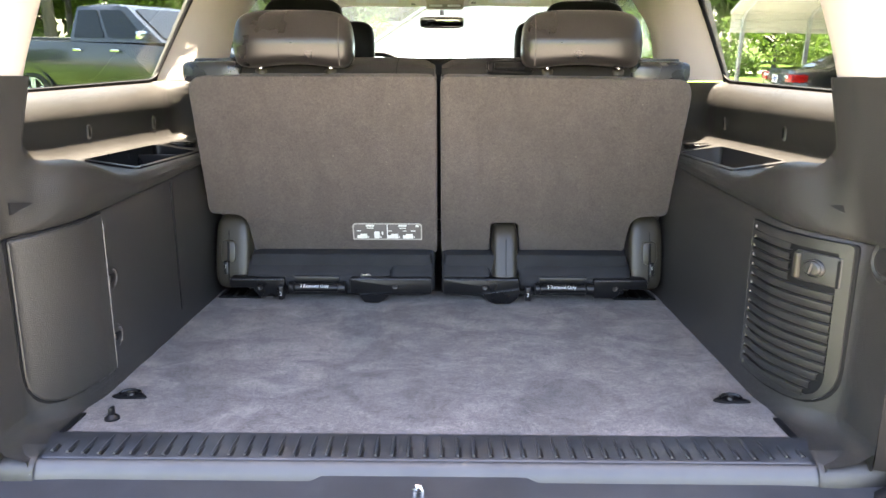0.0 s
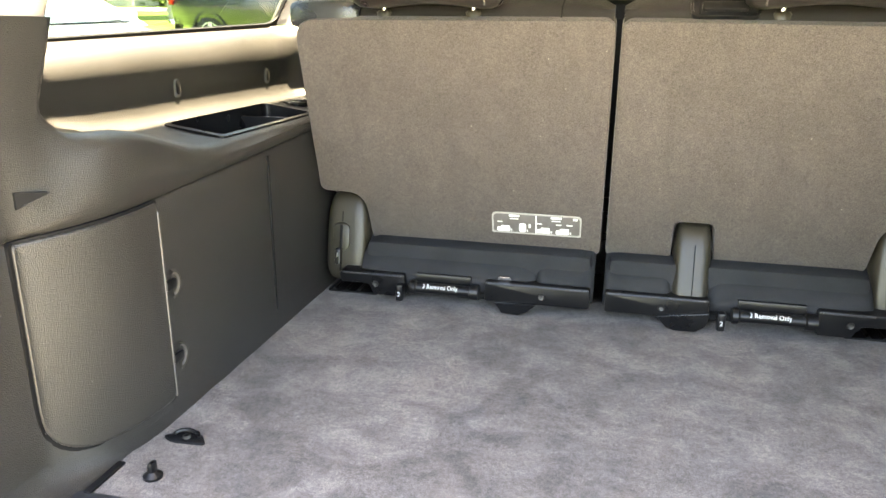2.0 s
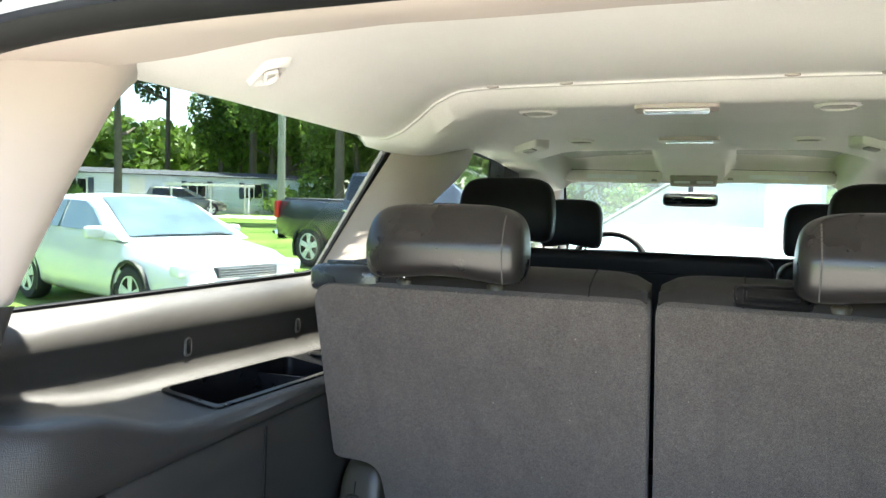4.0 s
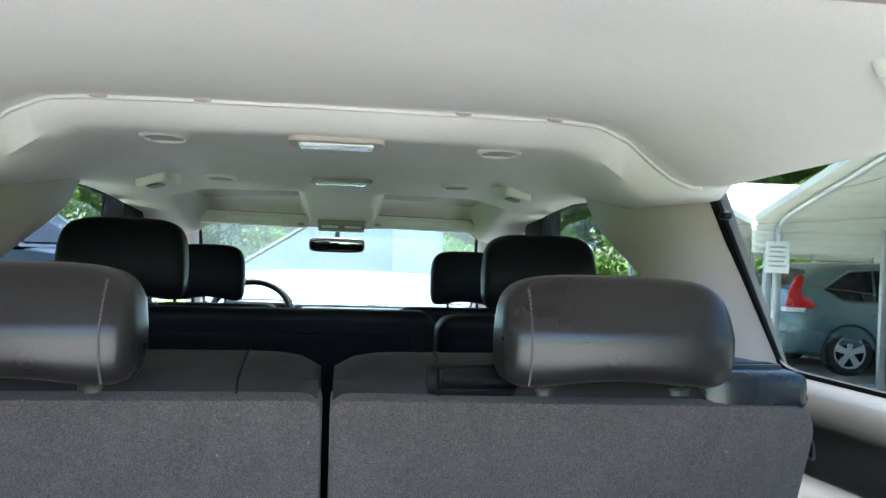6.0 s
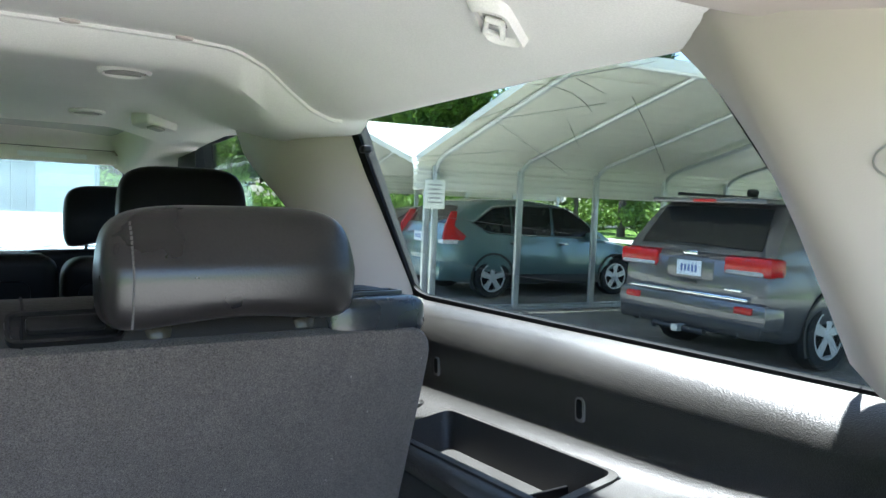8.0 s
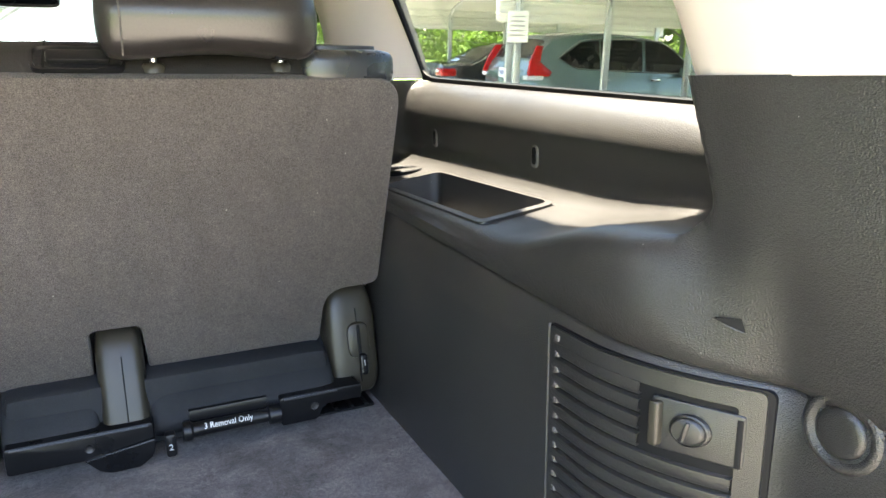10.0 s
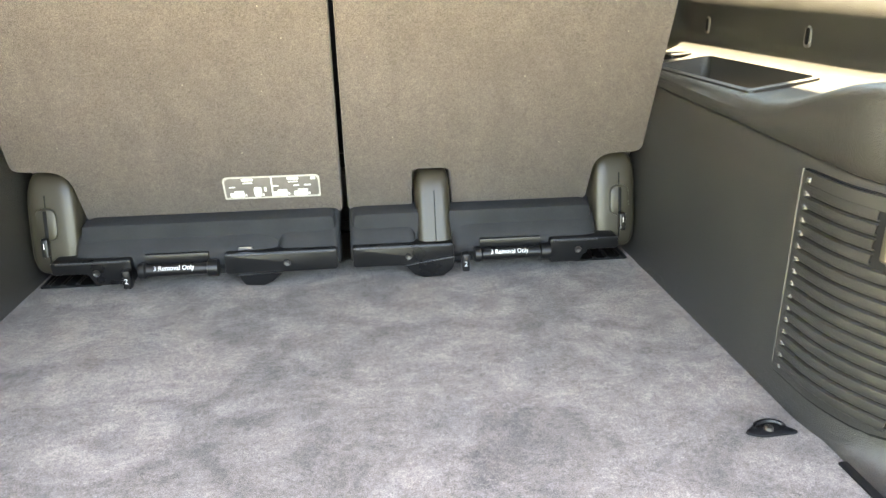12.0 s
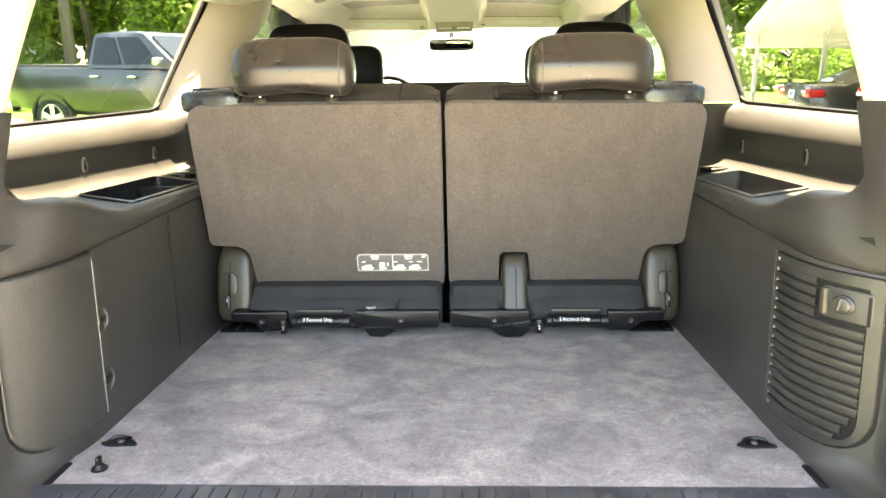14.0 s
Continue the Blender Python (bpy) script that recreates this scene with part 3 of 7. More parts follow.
door_l = thing("access_door", (-0.69, 0.05, 0.045), "dark plastic jack compartment door in the side trim", "access door")
bm = curved_panel(BM(), -0.003, 0.214, 0.037, 0.349, -1, [0.085, 0.012, 0.004, 0.006], 0.0035)
part("door_panel", bm, PLASTIC, door_l)
bm = curved_panel(BM(), -0.008, 0.2175, 0.0315, 0.3535, -1, [0.09, 0.014, 0.004, 0.008], 0.0005)
part("gap", bm, RUBBER, door_l)
bm = box(BM(), (-0.661, 0.2125, 0.04), (-0.6485, 0.2165, 0.349), 0.001)
part("edge_strip", bm, LABELDARK, door_l, "pale edge strip")
for z in (0.226, 0.102):
    lt = thing("panel_latch", (-0.655, 0.232, z - 0.02), "half-round finger latch in the side panel", "latch")
    bm = BM()
    lathe(bm, [(0.024, 0.000), (0.023, 0.003), (0.019, 0.0035), (0.016, 0.0012), (0.0, 0.0008)], lambda u, v, w: Vector((-0.6538 + w * 1.2, 0.236 + abs(u) * 0.9 if True else 0, z + v)), 24, cap=False)
    part("dish", bm, LABELDARK, lt, "pale dished rim")
    bm = box(BM(), (-0.654, 0.214, z - 0.006), (-0.646, 0.240, z + 0.010), 0.003)
    part("thumb_tab", bm, BLACK, lt)

# right side: louvred cover with a turn lock
gr = thing("louvred_cover", (0.69, 0.05, 0.045), "dark louvred plastic cover with a turn lock", "vent cover")
U0, U1, V0, V1 = 0.010, 0.252, 0.044, 0.350
# dark sheet in place of the unlit space behind the slats
bm = curved_panel(BM(), U0 - 0.004, U1 + 0.003, V0 - 0.004, V1 + 0.002, 1, [0.088, 0.006, 0.004, 0.010], 0.0005)
part("backing", bm, RUBBER, gr)
out = rounded([(U0, V0), (U1, V0), (U1, V1), (U0, V1)], [0.085, 0.004, 0.004, 0.008], 8)
inn = rounded([(U0 + 0.018, V0 + 0.014), (U1 - 0.012, V0 + 0.012), (U1 - 0.012, V1 - 0.016), (U0 + 0.018, V1 - 0.018)], [0.05, 0.004, 0.004, 0.004], 8)
out, inn = densify(out), densify(inn, out)
bm = BM()
loft(bm, [[on_low(1, *p, -0.004) for p in out], [on_low(1, *p, 0.003) for p in out], [on_low(1, *p, 0.004) for p in inn], [on_low(1, *p, -0.004) for p in inn]], closed=True)
part("frame", bm, PANEL, gr)
bm = box(BM(), (0.6562, 0.2595, 0.05), (0.6605, 0.2610, 0.350), 0.0004)
part("edge_strip", bm, LABELDARK, gr, "pale edge strip")
NS = 15
for i in range(NS):
    z = V0 + 0.020 + i * (V1 - V0 - 0.042) / (NS - 1)
    ua = U0 + 0.020 + (0.03 * max(0, 3 - i) / 3) if i < NS - 4 else 0.112
    bm = BM()
    n = 16
    prof = [(-0.0068, 0.0005), (-0.0068, 0.0026), (-0.0045, 0.0040), (0.0042, 0.0030), (0.0063, -0.001)]
    loft(bm, [[on_low(1, lerp(ua, U1 - 0.008, k / n), z + dv, w) for dv, w in prof] for k in range(n + 1)])
    thicken(bm, 0.0015)
    part("slat", bm, PANEL, gr)
for i in range(NS + 1):
    z = V0 + 0.013 + i * (V1 - V0 - 0.042) / (NS - 1)
    bm = box(BM(), (x_low(U1 - 0.016) - 0.0075, U1 - 0.020, z - 0.003), (x_low(U1 - 0.016) + 0.002, U1 - 0.013, z + 0.0035), 0.0008)
    part("tooth", bm, LABELDARK, gr, "pale slot end")
bm = BM()
slab(bm, rounded([(U0 + 0.012, 0.270), (0.098, 0.270), (0.098, 0.325), (U0 + 0.012, 0.325)], 0.004, 4), lambda u, v, w: on_low(1, u, v, 0.0055 - w), 0.008, 0.002)
lockp = part("lock_plate", bm, PANEL, gr)
bm = BM()
slab(bm, rounded([(0.087, 0.274), (0.096, 0.274), (0.096, 0.321), (0.087, 0.321)], 0.003, 3), lambda u, v, w: on_low(1, u, v, 0.012 - w), 0.008, 0.002)
part("pull_lip", bm, BRACKET, lockp, "pale pull lip")
# dark strip drawn in for the shade beside the plate
bm = BM()
slab(bm, [(U0 + 0.013, 0.272), (U0 + 0.017, 0.272), (U0 + 0.017, 0.320), (U0 + 0.013, 0.320)], lambda u, v, w: on_low(1, u, v, 0.0065 - w), 0.002, 0.0004)
part("shadow_gap", bm, RUBBER, lockp)
bm = lathe(BM(), [(0.0165, -0.002), (0.0165, 0.002), (0.0153, 0.003), (0.0145, 0.001), (0.0136, 0.001), (0.013, 0.005), (0.0115, 0.0062), (0.0, 0.0062)], lambda u, v, w: on_low(1, 0.062 + u, 0.298 + v, 0.006 + w), 28, cap=False)
kn = part("turn_knob", bm, PANEL, lockp)
bm = BM()
slab(bm, rounded([(-0.003, -0.011), (0.003, -0.011), (0.003, 0.011), (-0.003, 0.011)], 0.003, 3), lambda u, v, w: on_low(1, 0.062 + u * 0.7 - v * 0.2, 0.298 + v, 0.0148 - w), 0.004, 0.0015)
part("grip", bm, PANEL, kn)

# round rubber stop on the rear edge of the right trim
stop = thing("rubber_stop", (0.738, -0.05, 0.31), "round dark bump stop on the rear trim edge", "bump stop")
STOP_AT = (0.738, -0.052, 0.338)
SN = Vector((-1.0, -0.04, 0.02)).normalized()
SU = Vector((0, 0, 1)).cross(SN).normalized()
SV = SN.cross(SU)
SP = lambda u, v, w: Vector(STOP_AT) + SU * u + SV * v + SN * w
bm = lathe(BM(), [(0.039, -0.010), (0.036, -0.001), (0.032, 0.0022), (0.028, 0.0015), (0.025, -0.002), (0.0215, -0.003)], SP, 32, cap=False)
part("stop_ring", bm, PLASTIC, stop, smooth=70)
bm = lathe(BM(), [(0.0232, -0.004), (0.0222, 0.0005), (0.020, 0.0025), (0.017, 0.0033), (0.010, 0.0038), (0.0, 0.0040)], SP, 32, cap=False)
part("stop_pad", bm, PANEL, stop, smooth=70)

# dark corner trims between side trims, floor and sill, with the rubber seal round the opening
for s in (-1, 1):
    bm = BM()
    A = [(x_low(-0.105, s), z) for z in (0.0, 0.1, 0.2, 0.356, 0.47)] + [(0.717, 0.55), (0.7165, 0.63)]
    B = [(0.80, -0.03), (0.812, 0.1), (0.822, 0.2), (0.828, 0.356), (0.824, 0.47), (0.816, 0.55), (0.806, 0.63)]
    loft(bm, [[Vector((s * x, -0.105, z)) for x, z in A], [Vector((s * (x * 0.5 + b[0] * 0.5), -0.116, z)) for (x, z), b in zip(A, B)], [Vector((s * x, -0.135, z)) for x, z in B]])
    solid("trim_opening_left" if s < 0 else "trim_opening_right", bm, RUBBER, "dark plastic trim at the edge of the rear opening", "trim", smooth=60)
bm = BM()
half = [(0.0, 0.925), (0.35, 0.922), (0.56, 0.905), (0.66, 0.87), (0.72, 0.80), (0.78, 0.66), (0.825, 0.47), (0.838, 0.30), (0.825, 0.12), (0.79, 0.0), (0.72, -0.055), (0.60, -0.075), (0.3, -0.075), (0, -0.075)]
loop = [(-x, z) for x, z in half[::-1][:-1]] + half
loop = half + [(-x, z) for x, z in reversed(half[1:-1])]
pts = []
n = len(loop)
for i in range(n):
    p0, p1, p2, p3 = (Vector(loop[(i + k - 1) % n]) for k in range(4))
    for k in range(5):
        t = k / 5
        q = 0.5 * ((2 * p1) + (p2 - p0) * t + (2 * p0 - 5 * p1 + 4 * p2 - p3) * t * t + (3 * p1 - p0 - 3 * p2 + p3) * t ** 3)
        pts.append(q)
rings = []
m_ = len(pts)
for i in range(m_ + 1):
    q = pts[i % m_]
    t = (pts[(i + 1) % m_] - pts[i - 1]).normalized()
    nr = Vector((t.y, -t.x))
    if nr.dot(q - Vector((0, 0.45))) < 0:
        nr = -nr
    yy = -0.125 - 0.02 * (1 if q.y < 0 else 0) * 0 + 0.09 * smooth_step(0.6, 0.95, q.y)
    rings.append([Vector((q.x + nr.x * a, yy + b, q.y + nr.y * a)) for a, b in ((-0.012, 0.01), (-0.015, -0.012), (0.0, -0.024), (0.014, -0.012), (0.014, 0.012), (0.045, -0.004), (0.09, 0.004), (0.12, 0.03))])
bm = BM()
loft(bm, rings)
solid("door_1_seal", bm, RUBBER, "black rubber seal round the open tailgate", "door seal", smooth=60)

# ------------------------------------------------------------------ headliner, pillars, header
def roof_z(x, y):
    a = abs(x)
    fr = [(0, 1.109), (0.30, 1.108), (0.45, 1.106), (0.514, 1.101), (0.573, 1.073), (0.62, 1.033), (0.66, 1.004), (0.70, 0.987), (0.75, 0.985), (0.81, 0.998)]
    re = [(0, 1.024), (0.30, 1.018), (0.45, 1.002), (0.514, 0.988), (0.573, 0.972), (0.62, 0.962), (0.66, 0.956), (0.70, 0.953), (0.75, 0.956), (0.81, 0.968)]
    mid = [(0, 1.085), (0.30, 1.08), (0.45, 1.066), (0.514, 1.048), (0.573, 1.020), (0.62, 0.998), (0.66, 0.985), (0.70, 0.976), (0.75, 0.974), (0.81, 0.986)]

    def at(p):
        for (x0, z0), (x1, z1) in zip(p, p[1:]):
            if a <= x1:
                return lerp(z0, z1, (a - x0) / (x1 - x0))
        return p[-1][1]
    t = (y - 0.30) / 0.87
    if t < 0.45:
        return lerp(at(re), at(mid), smooth_step(-0.1, 0.47, t))
    return lerp(at(mid), at(fr), (t - 0.45) / 0.55)


def header_y(x):
    return 0.36 - 0.13 * min(abs(x) / 0.58, 1.25) ** 2


XS = [-0.792 + 1.584 * i / 72 for i in range(73)]
front_c = [(1.215, 1.070), (1.30, 1.076), (1.45, 1.095), (1.8, 1.115), (2.2, 1.126), (2.4, 1.124), (2.50, 1.121)]


def front_z(x, y, zc):
    a = abs(x)
    d = 0.0
    if a > 0.46:
        d = lerp(0.115, 0.045, smooth_step(1.45, 2.0, y)) * smooth_step(0.46, 0.70, a)
    return max(zc - d - 0.01 * a, 0.97)


bm = BM()
rings = []
for j in range(17):
    rings.append([Vector((x, lerp(header_y(x), 1.17, j / 16), roof_z(x, lerp(header_y(x), 1.17, j / 16)))) for x in XS])
# raised bead and drop of the arch
rings.append([Vector((x, 1.176, roof_z(x, 1.17) - 0.006)) for x in XS])
for y, zc in front_c:
    rings.append([Vector((x, y, min(front_z(x, y, zc), roof_z(x, 1.17) - 0.006) if y < 1.22 else front_z(x, y, zc))) for x in XS])
# two domes over the sun visors with a middle strip between them
for y, zd, zm in ((2.505, 1.128, 1.120), (2.515, 1.140, 1.119), (2.56, 1.152, 1.114), (2.70, 1.156, 1.100), (2.85, 1.152, 1.078), (2.95, 1.138, 1.060), (3.01, 1.110, 1.046), (3.035, 1.075, 1.040), (3.05, 1.040, 1.034)):
    ring = []
    for x in XS:
        a = abs(x)
        d = smooth_step(0.138, 0.168, a) * (1 - smooth_step(0.555, 0.625, a))
        side = lerp(1.121, 1.035, smooth_step(2.5, 3.05, y)) - 0.045 * smooth_step(0.46, 0.70, a) - 0.01 * a
        ring.append(Vector((x, y, lerp(lerp(zm, side, smooth_step(0.2, 0.5, a)), zd - 0.012 * a, d))))
    rings.append(ring)
loft(bm, rings)
ceil = solid("ceiling", bm, HEADLINER, "pale grey fabric headliner with a moulded arch", "headliner", smooth=50)
bm = BM()
rings = []
for x in XS[3:-3]:
    z = roof_z(x, 1.165)
    rings.append([Vector((x, 1.166 + 0.007 * math.cos(k / 8 * math.tau), z - 0.001 + 0.006 * math.sin(k / 8 * math.tau))) for k in range(8)])
loft(bm, rings, closed=True)
part("bead", bm, HEADLINER, ceil)
for x in (-0.42, -0.24, 0.24, 0.42):
    bm = lathe(BM(), [(0.016, 0.0), (0.015, 0.004), (0.011, 0.005), (0.0, 0.003)], lambda u, v, w: Vector((x + u, 1.152 + v * 0.5, roof_z(x, 1.15) - w)), 18, cap=False)
    part("plug", bm, BEIGE, ceil)
# rear header
bm = BM()
rings = []
for x in [-0.70 + 1.40 * i / 40 for i in range(41)]:
    a = abs(x)
    y1, z1 = header_y(x), roof_z(x, header_y(x))
    zr = 0.928 - 0.16 * max(a - 0.42, 0) ** 1.5
    rings.append([Vector((x, y1 + 0.016, z1 + 0.006)), Vector((x, y1 + 0.013, z1 - 0.006)), Vector((x, y1 + 0.006, z1 - 0.015)), Vector((x, y1 - 0.008, z1 - 0.020)), Vector((x, y1 - 0.03, z1 - 0.021)), Vector((x, lerp(y1, -0.02, 0.5), lerp(z1, zr, 0.5) - 0.014)), Vector((x, lerp(y1, -0.02, 0.85), lerp(z1, zr, 0.85) - 0.012)), Vector((x, -0.03, zr)), Vector((x, -0.04, zr + 0.03))])
loft(bm, rings)
hdr = solid("trim_rear_header", bm, BEIGE, "pale beige moulded trim over the rear opening", "trim", smooth=50)

# rear pillars, pale above and dark below
for s in (-1, 1):
    bm = BM()
    rings = []
    for i in range(13):
        t = i / 12
        z = lerp(0.627, 0.965, t)
        xi = lerp(0.702, 0.640, t ** 1.2)
        y0 = lerp(-0.103, -0.035, t)
        yf = lerp(0.113, 0.250, t ** 1.05)
        xw = lerp(0.922, 0.80, t)
        yw = float(np.interp(z, [0.627, 0.71, 0.776, 0.834, 0.884, 0.925, 0.965], [0.250, 0.268, 0.282, 0.299, 0.325, 0.349, 0.385]))
        xr = lerp(0.716, 0.652, t)
        ring = [(xr + 0.055, y0 - 0.045), (xr, y0), (xi + 0.005, y0 + 0.05), (xi, lerp(y0, yf, 0.62)), (xi + 0.001, yf - 0.035), (xi + 0.005, yf - 0.015), (xi + 0.014, yf + 0.004), (xi + 0.030, yf + 0.020), (lerp(xi, xw, 0.40), lerp(yf, yw, 0.45)), (lerp(xi, xw, 0.75), lerp(yf, yw, 0.85)), (xw, yw), (xw + 0.01, yw)]
        rings.append([Vector((s * x, y, z)) for x, y in ring])
    loft(bm, rings)
    rp = solid("trim_rear_pillar_left" if s < 0 else "trim_rear_pillar_right", bm, BEIGE, "pale beige rear pillar trim", "pillar trim", smooth=75)
    if s > 0:
        oval = [(0.034 * math.cos(k / 28 * math.tau), 0.017 * math.sin(k / 28 * math.tau)) for k in range(28)]
        CO = lambda u, v, w: Vector((0.6712 - 0.17 * v - w, 0.078 + u, 0.815 + v))
        part("cap_groove", slab(BM(), oval, lambda u, v, w: CO(u, v, 0.0012 - w), 0.006, 0.0006), LABELGREY, rp)
        part("oval_cap", slab(BM(), [(u * 0.94, v * 0.88) for u, v in oval], lambda u, v, w: CO(u, v, 0.0026 - w), 0.006, 0.001), BEIGE, rp)
    bm = BM()
    rings = []
    for i in range(13):
        t = i / 12
        z = lerp(0.625, 1.095, t)
        t = (z - 0.625) / 0.395
        ov = 0.5 * max(t - 1, 0)
        t = min(t, 1)
        yq = lerp(1.195, 1.245 if s > 0 else 1.37, t)
        xq = lerp(0.918, 0.797 if s > 0 else 0.780, t)
        yf = (1.40 if s > 0 else 1.40 + 0.08 * t) + 0.42 * smooth_step(0.15, 1.0, t) ** 1.4 + ov
        ring = [(xq + 0.012, yq - 0.006), (xq - 0.004, yq), (lerp(xq, 0.735, 0.55), yq + 0.05), (lerp(0.745, 0.715, t), yq + 0.13), (lerp(0.735, 0.705, t), lerp(yq + 0.13, yf, 0.6)), (lerp(0.742, 0.712, t), yf - 0.02), (0.765, yf + 0.02), (0.83, yf + 0.03)]
        rings.append([Vector((s * x, y, z)) for x, y in ring])
    loft(bm, rings)
    solid("trim_middle_pillar_left" if s < 0 else "trim_middle_pillar_right", bm, BEIGE, "pale beige pillar trim beside the rear seats", "pillar trim", smooth=60)
    # lower side walls and doors ahead of the cargo bay
    bm = BM()
    loft(bm, [[Vector((s * x, y, z)) for x, z in ((0.74, -0.15), (0.74, 0.3), (0.73, 0.55), (0.735, 0.632), (0.93, 0.628))] for y in (1.36, 1.5, 1.9, 2.6, 3.2, 3.8)])
    solid("wall_door_left" if s < 0 else "wall_door_right", bm, PLASTIC, "dark lower door trim beside the seats", "door trim")

# door windows with black frames, quarter windows with black edges
def pane(name, corners, mat, label, frame_r, frame_mat, rnd):
    """A four-cornered pane with thickness, rounded corners and an edge frame; corners run round it."""
    c = [Vector(p) for p in corners]
    P = lambda u, v: c[0].lerp(c[1], u).lerp(c[3].lerp(c[2], u), v)
    nrm = (c[1] - c[0]).cross(c[3] - c[0]).normalized()
    out = rounded([(0, 0), (1, 0), (1, 1), (0, 1)], rnd, 6)
    win = thing(name, tuple(P(0.5, 0.0)), label, "window", kind="structure")
    bm = BM()
    loft(bm, [[P(u, v) - nrm * 0.002 for u, v in out], [P(u, v) + nrm * 0.002 for u, v in out]], closed=True, cap=True)
    part("pane", bm, mat, win, smooth=0).visible_shadow = False
    bm = BM()
    big = [P(u, v) for u, v in out]
    cc = P(0.5, 0.5)
    rings = []
    for off, w in ((-frame_r, -0.004), (-frame_r, 0.004), (frame_r * 0.7, 0.007), (frame_r * 0.7, -0.007)):
        rings.append([p + (p - cc).normalized() * off + nrm * w for p in big])
    rings.append(rings[0])
    loft(bm, rings, closed=True)
    part("window_frame", bm, frame_mat, win)
    return win, P, nrm


qwin = {}
for s in (-1, 1):
    qwin[s] = pane("window_1" if s < 0 else "window_2", [(s * 0.921, 0.17, 0.586), (s * 0.919, 1.205, 0.622), (s * (0.785 if s > 0 else 0.775), 1.245 if s > 0 else 1.37, 1.005 if s > 0 else 1.012), (s * 0.788, 0.36, 0.985)], QGLASS, "large tinted rear side window with a black edge", 0.016, RUBBER, [0.02, 0.07, 0.03, 0.06])
    pane("window_3" if s < 0 else "window_4", [(s * 0.86, 1.62, 0.64), (s * 0.86, 2.52, 0.64), (s * 0.80, 2.46, 1.10), (s * 0.80, 1.75, 1.10)], QGLASS, "rear door window with a black frame", 0.06, RUBBER, 0.05)
    pane("window_5" if s < 0 else "window_6", [(s * 0.86, 2.78, 0.64), (s * 0.86, 3.75, 0.66), (s * 0.80, 3.50, 0.93), (s * 0.81, 2.80, 0.94)], CGLASS, "front door window with a black frame", 0.025, RUBBER, 0.03)
    bm = BM()
    loft(bm, [[Vector((s * x, y, z)) for x, y in ((0.86, 2.56), (0.79, 2.58), (0.755, 2.70), (0.77, 2.78), (0.86, 2.80))] for z in (0.62, 0.8, 1.0, 1.10)])
    solid("trim_door_pillar_left" if s < 0 else "trim_door_pillar_right", bm, BLACK, "dark pillar trim between the doors", "pillar trim")
    bm = BM()
    loft(bm, [[Vector((s * x, y, z)) for x, z in ((0.815, 0.92), (0.80, 0.935), (0.785, 1.02), (0.765, 1.10))] for y in (2.80, 3.1, 3.4, 3.62)])
    thicken(bm, 0.02)
    solid("trim_front_rail_left" if s < 0 else "trim_front_rail_right", bm, HEADLINER, "pale trim above the front door window", "trim")
    bm = tube(BM(), [(s * 0.80, 3.95, 0.66), (s * 0.76, 3.6, 0.86), (s * 0.70, 3.25, 1.06), (s * 0.66, 3.05, 1.10)], 0.045, 12)
    solid("trim_front_pillar_left" if s < 0 else "trim_front_pillar_right", bm, BEIGE, "pale windscreen pillar trim", "pillar trim")
    # roof rail edge closing the gap above the door windows
    bm = BM()
    loft(bm, [[Vector((s * x, y, z)) for x, z in ((0.70, 1.075), (0.765, 1.08), (0.80, 1.09), (0.82, 1.115))] for y in (1.75, 2.2, 2.8, 3.3)])
    solid("trim_roof_rail_left" if s < 0 else "trim_roof_rail_right", bm, HEADLINER, "pale headliner edge above the doors", "trim")
pane("window_7", [(-0.76, 3.97, 0.66), (0.76, 3.97, 0.66), (0.66, 3.22, 1.11), (-0.66, 3.22, 1.11)], WGLASS, "windscreen glass with a pale haze standing in for glare", 0.02, RUBBER, 0.04)
# aerial wires in the right quarter window
_, PW, NW = qwin[1]
WIRES = [[(0.97, 0.78), (0.71, 0.755), (0.45, 0.738)], [(0.35, 0.917), (0.58, 0.871), (0.79, 0.884)], [(0.08, 0.95), (0.29, 0.965)], [(0.20, 0.857), (0.46, 0.866)],
         [(0.33, 0.965), (0.26, 0.916), (0.234, 0.834)], [(0.23, 0.952), (0.19, 0.885)], [(0.46, 0.856), (0.40, 0.741), (0.344, 0.626)], [(0.148, 0.864), (0.154, 0.73), (0.164, 0.624)],
         [(0.29, 0.829), (0.296, 0.716)], [(0.98, 0.30), (0.715, 0.223), (0.485, 0.21)], [(0.79, 0.468), (0.41, 0.408)]]
for run in WIRES:
    a0, a1, a2 = run[0], run[len(run) // 2] if len(run) > 2 else ((run[0][0] + run[1][0]) / 2, (run[0][1] + run[1][1]) / 2), run[-1]
    quad = lambda t, i: a0[i] * (1 - t) * (1 - 2 * t) + a1[i] * 4 * t * (1 - t) + a2[i] * t * (2 * t - 1)
    bm = tube(BM(), [PW(quad(k / 12, 0), quad(k / 12, 1)) - NW * 0.004 for k in range(13)], 0.0004, 5)
    part("aerial_wire", bm, RUBBER, qwin[1][0])
bm = pillow(BM(), tuple(PW(0.965, 0.83) - NW * 0.008), (0.010, 0.013, 0.008), 4, 6)
part("aerial_clip", bm, BLACK, qwin[1][0], "small black aerial connector")

# ------------------------------------------------------------------ third-row seats
def on_back(u, z, w=0.0):
    """Point on the carpeted back of the third row: across, height, depth towards the front."""
    return Vector((u, 0.708 - 0.359 * (z - 0.628) + 0.941 * w, z + 0.338 * w))


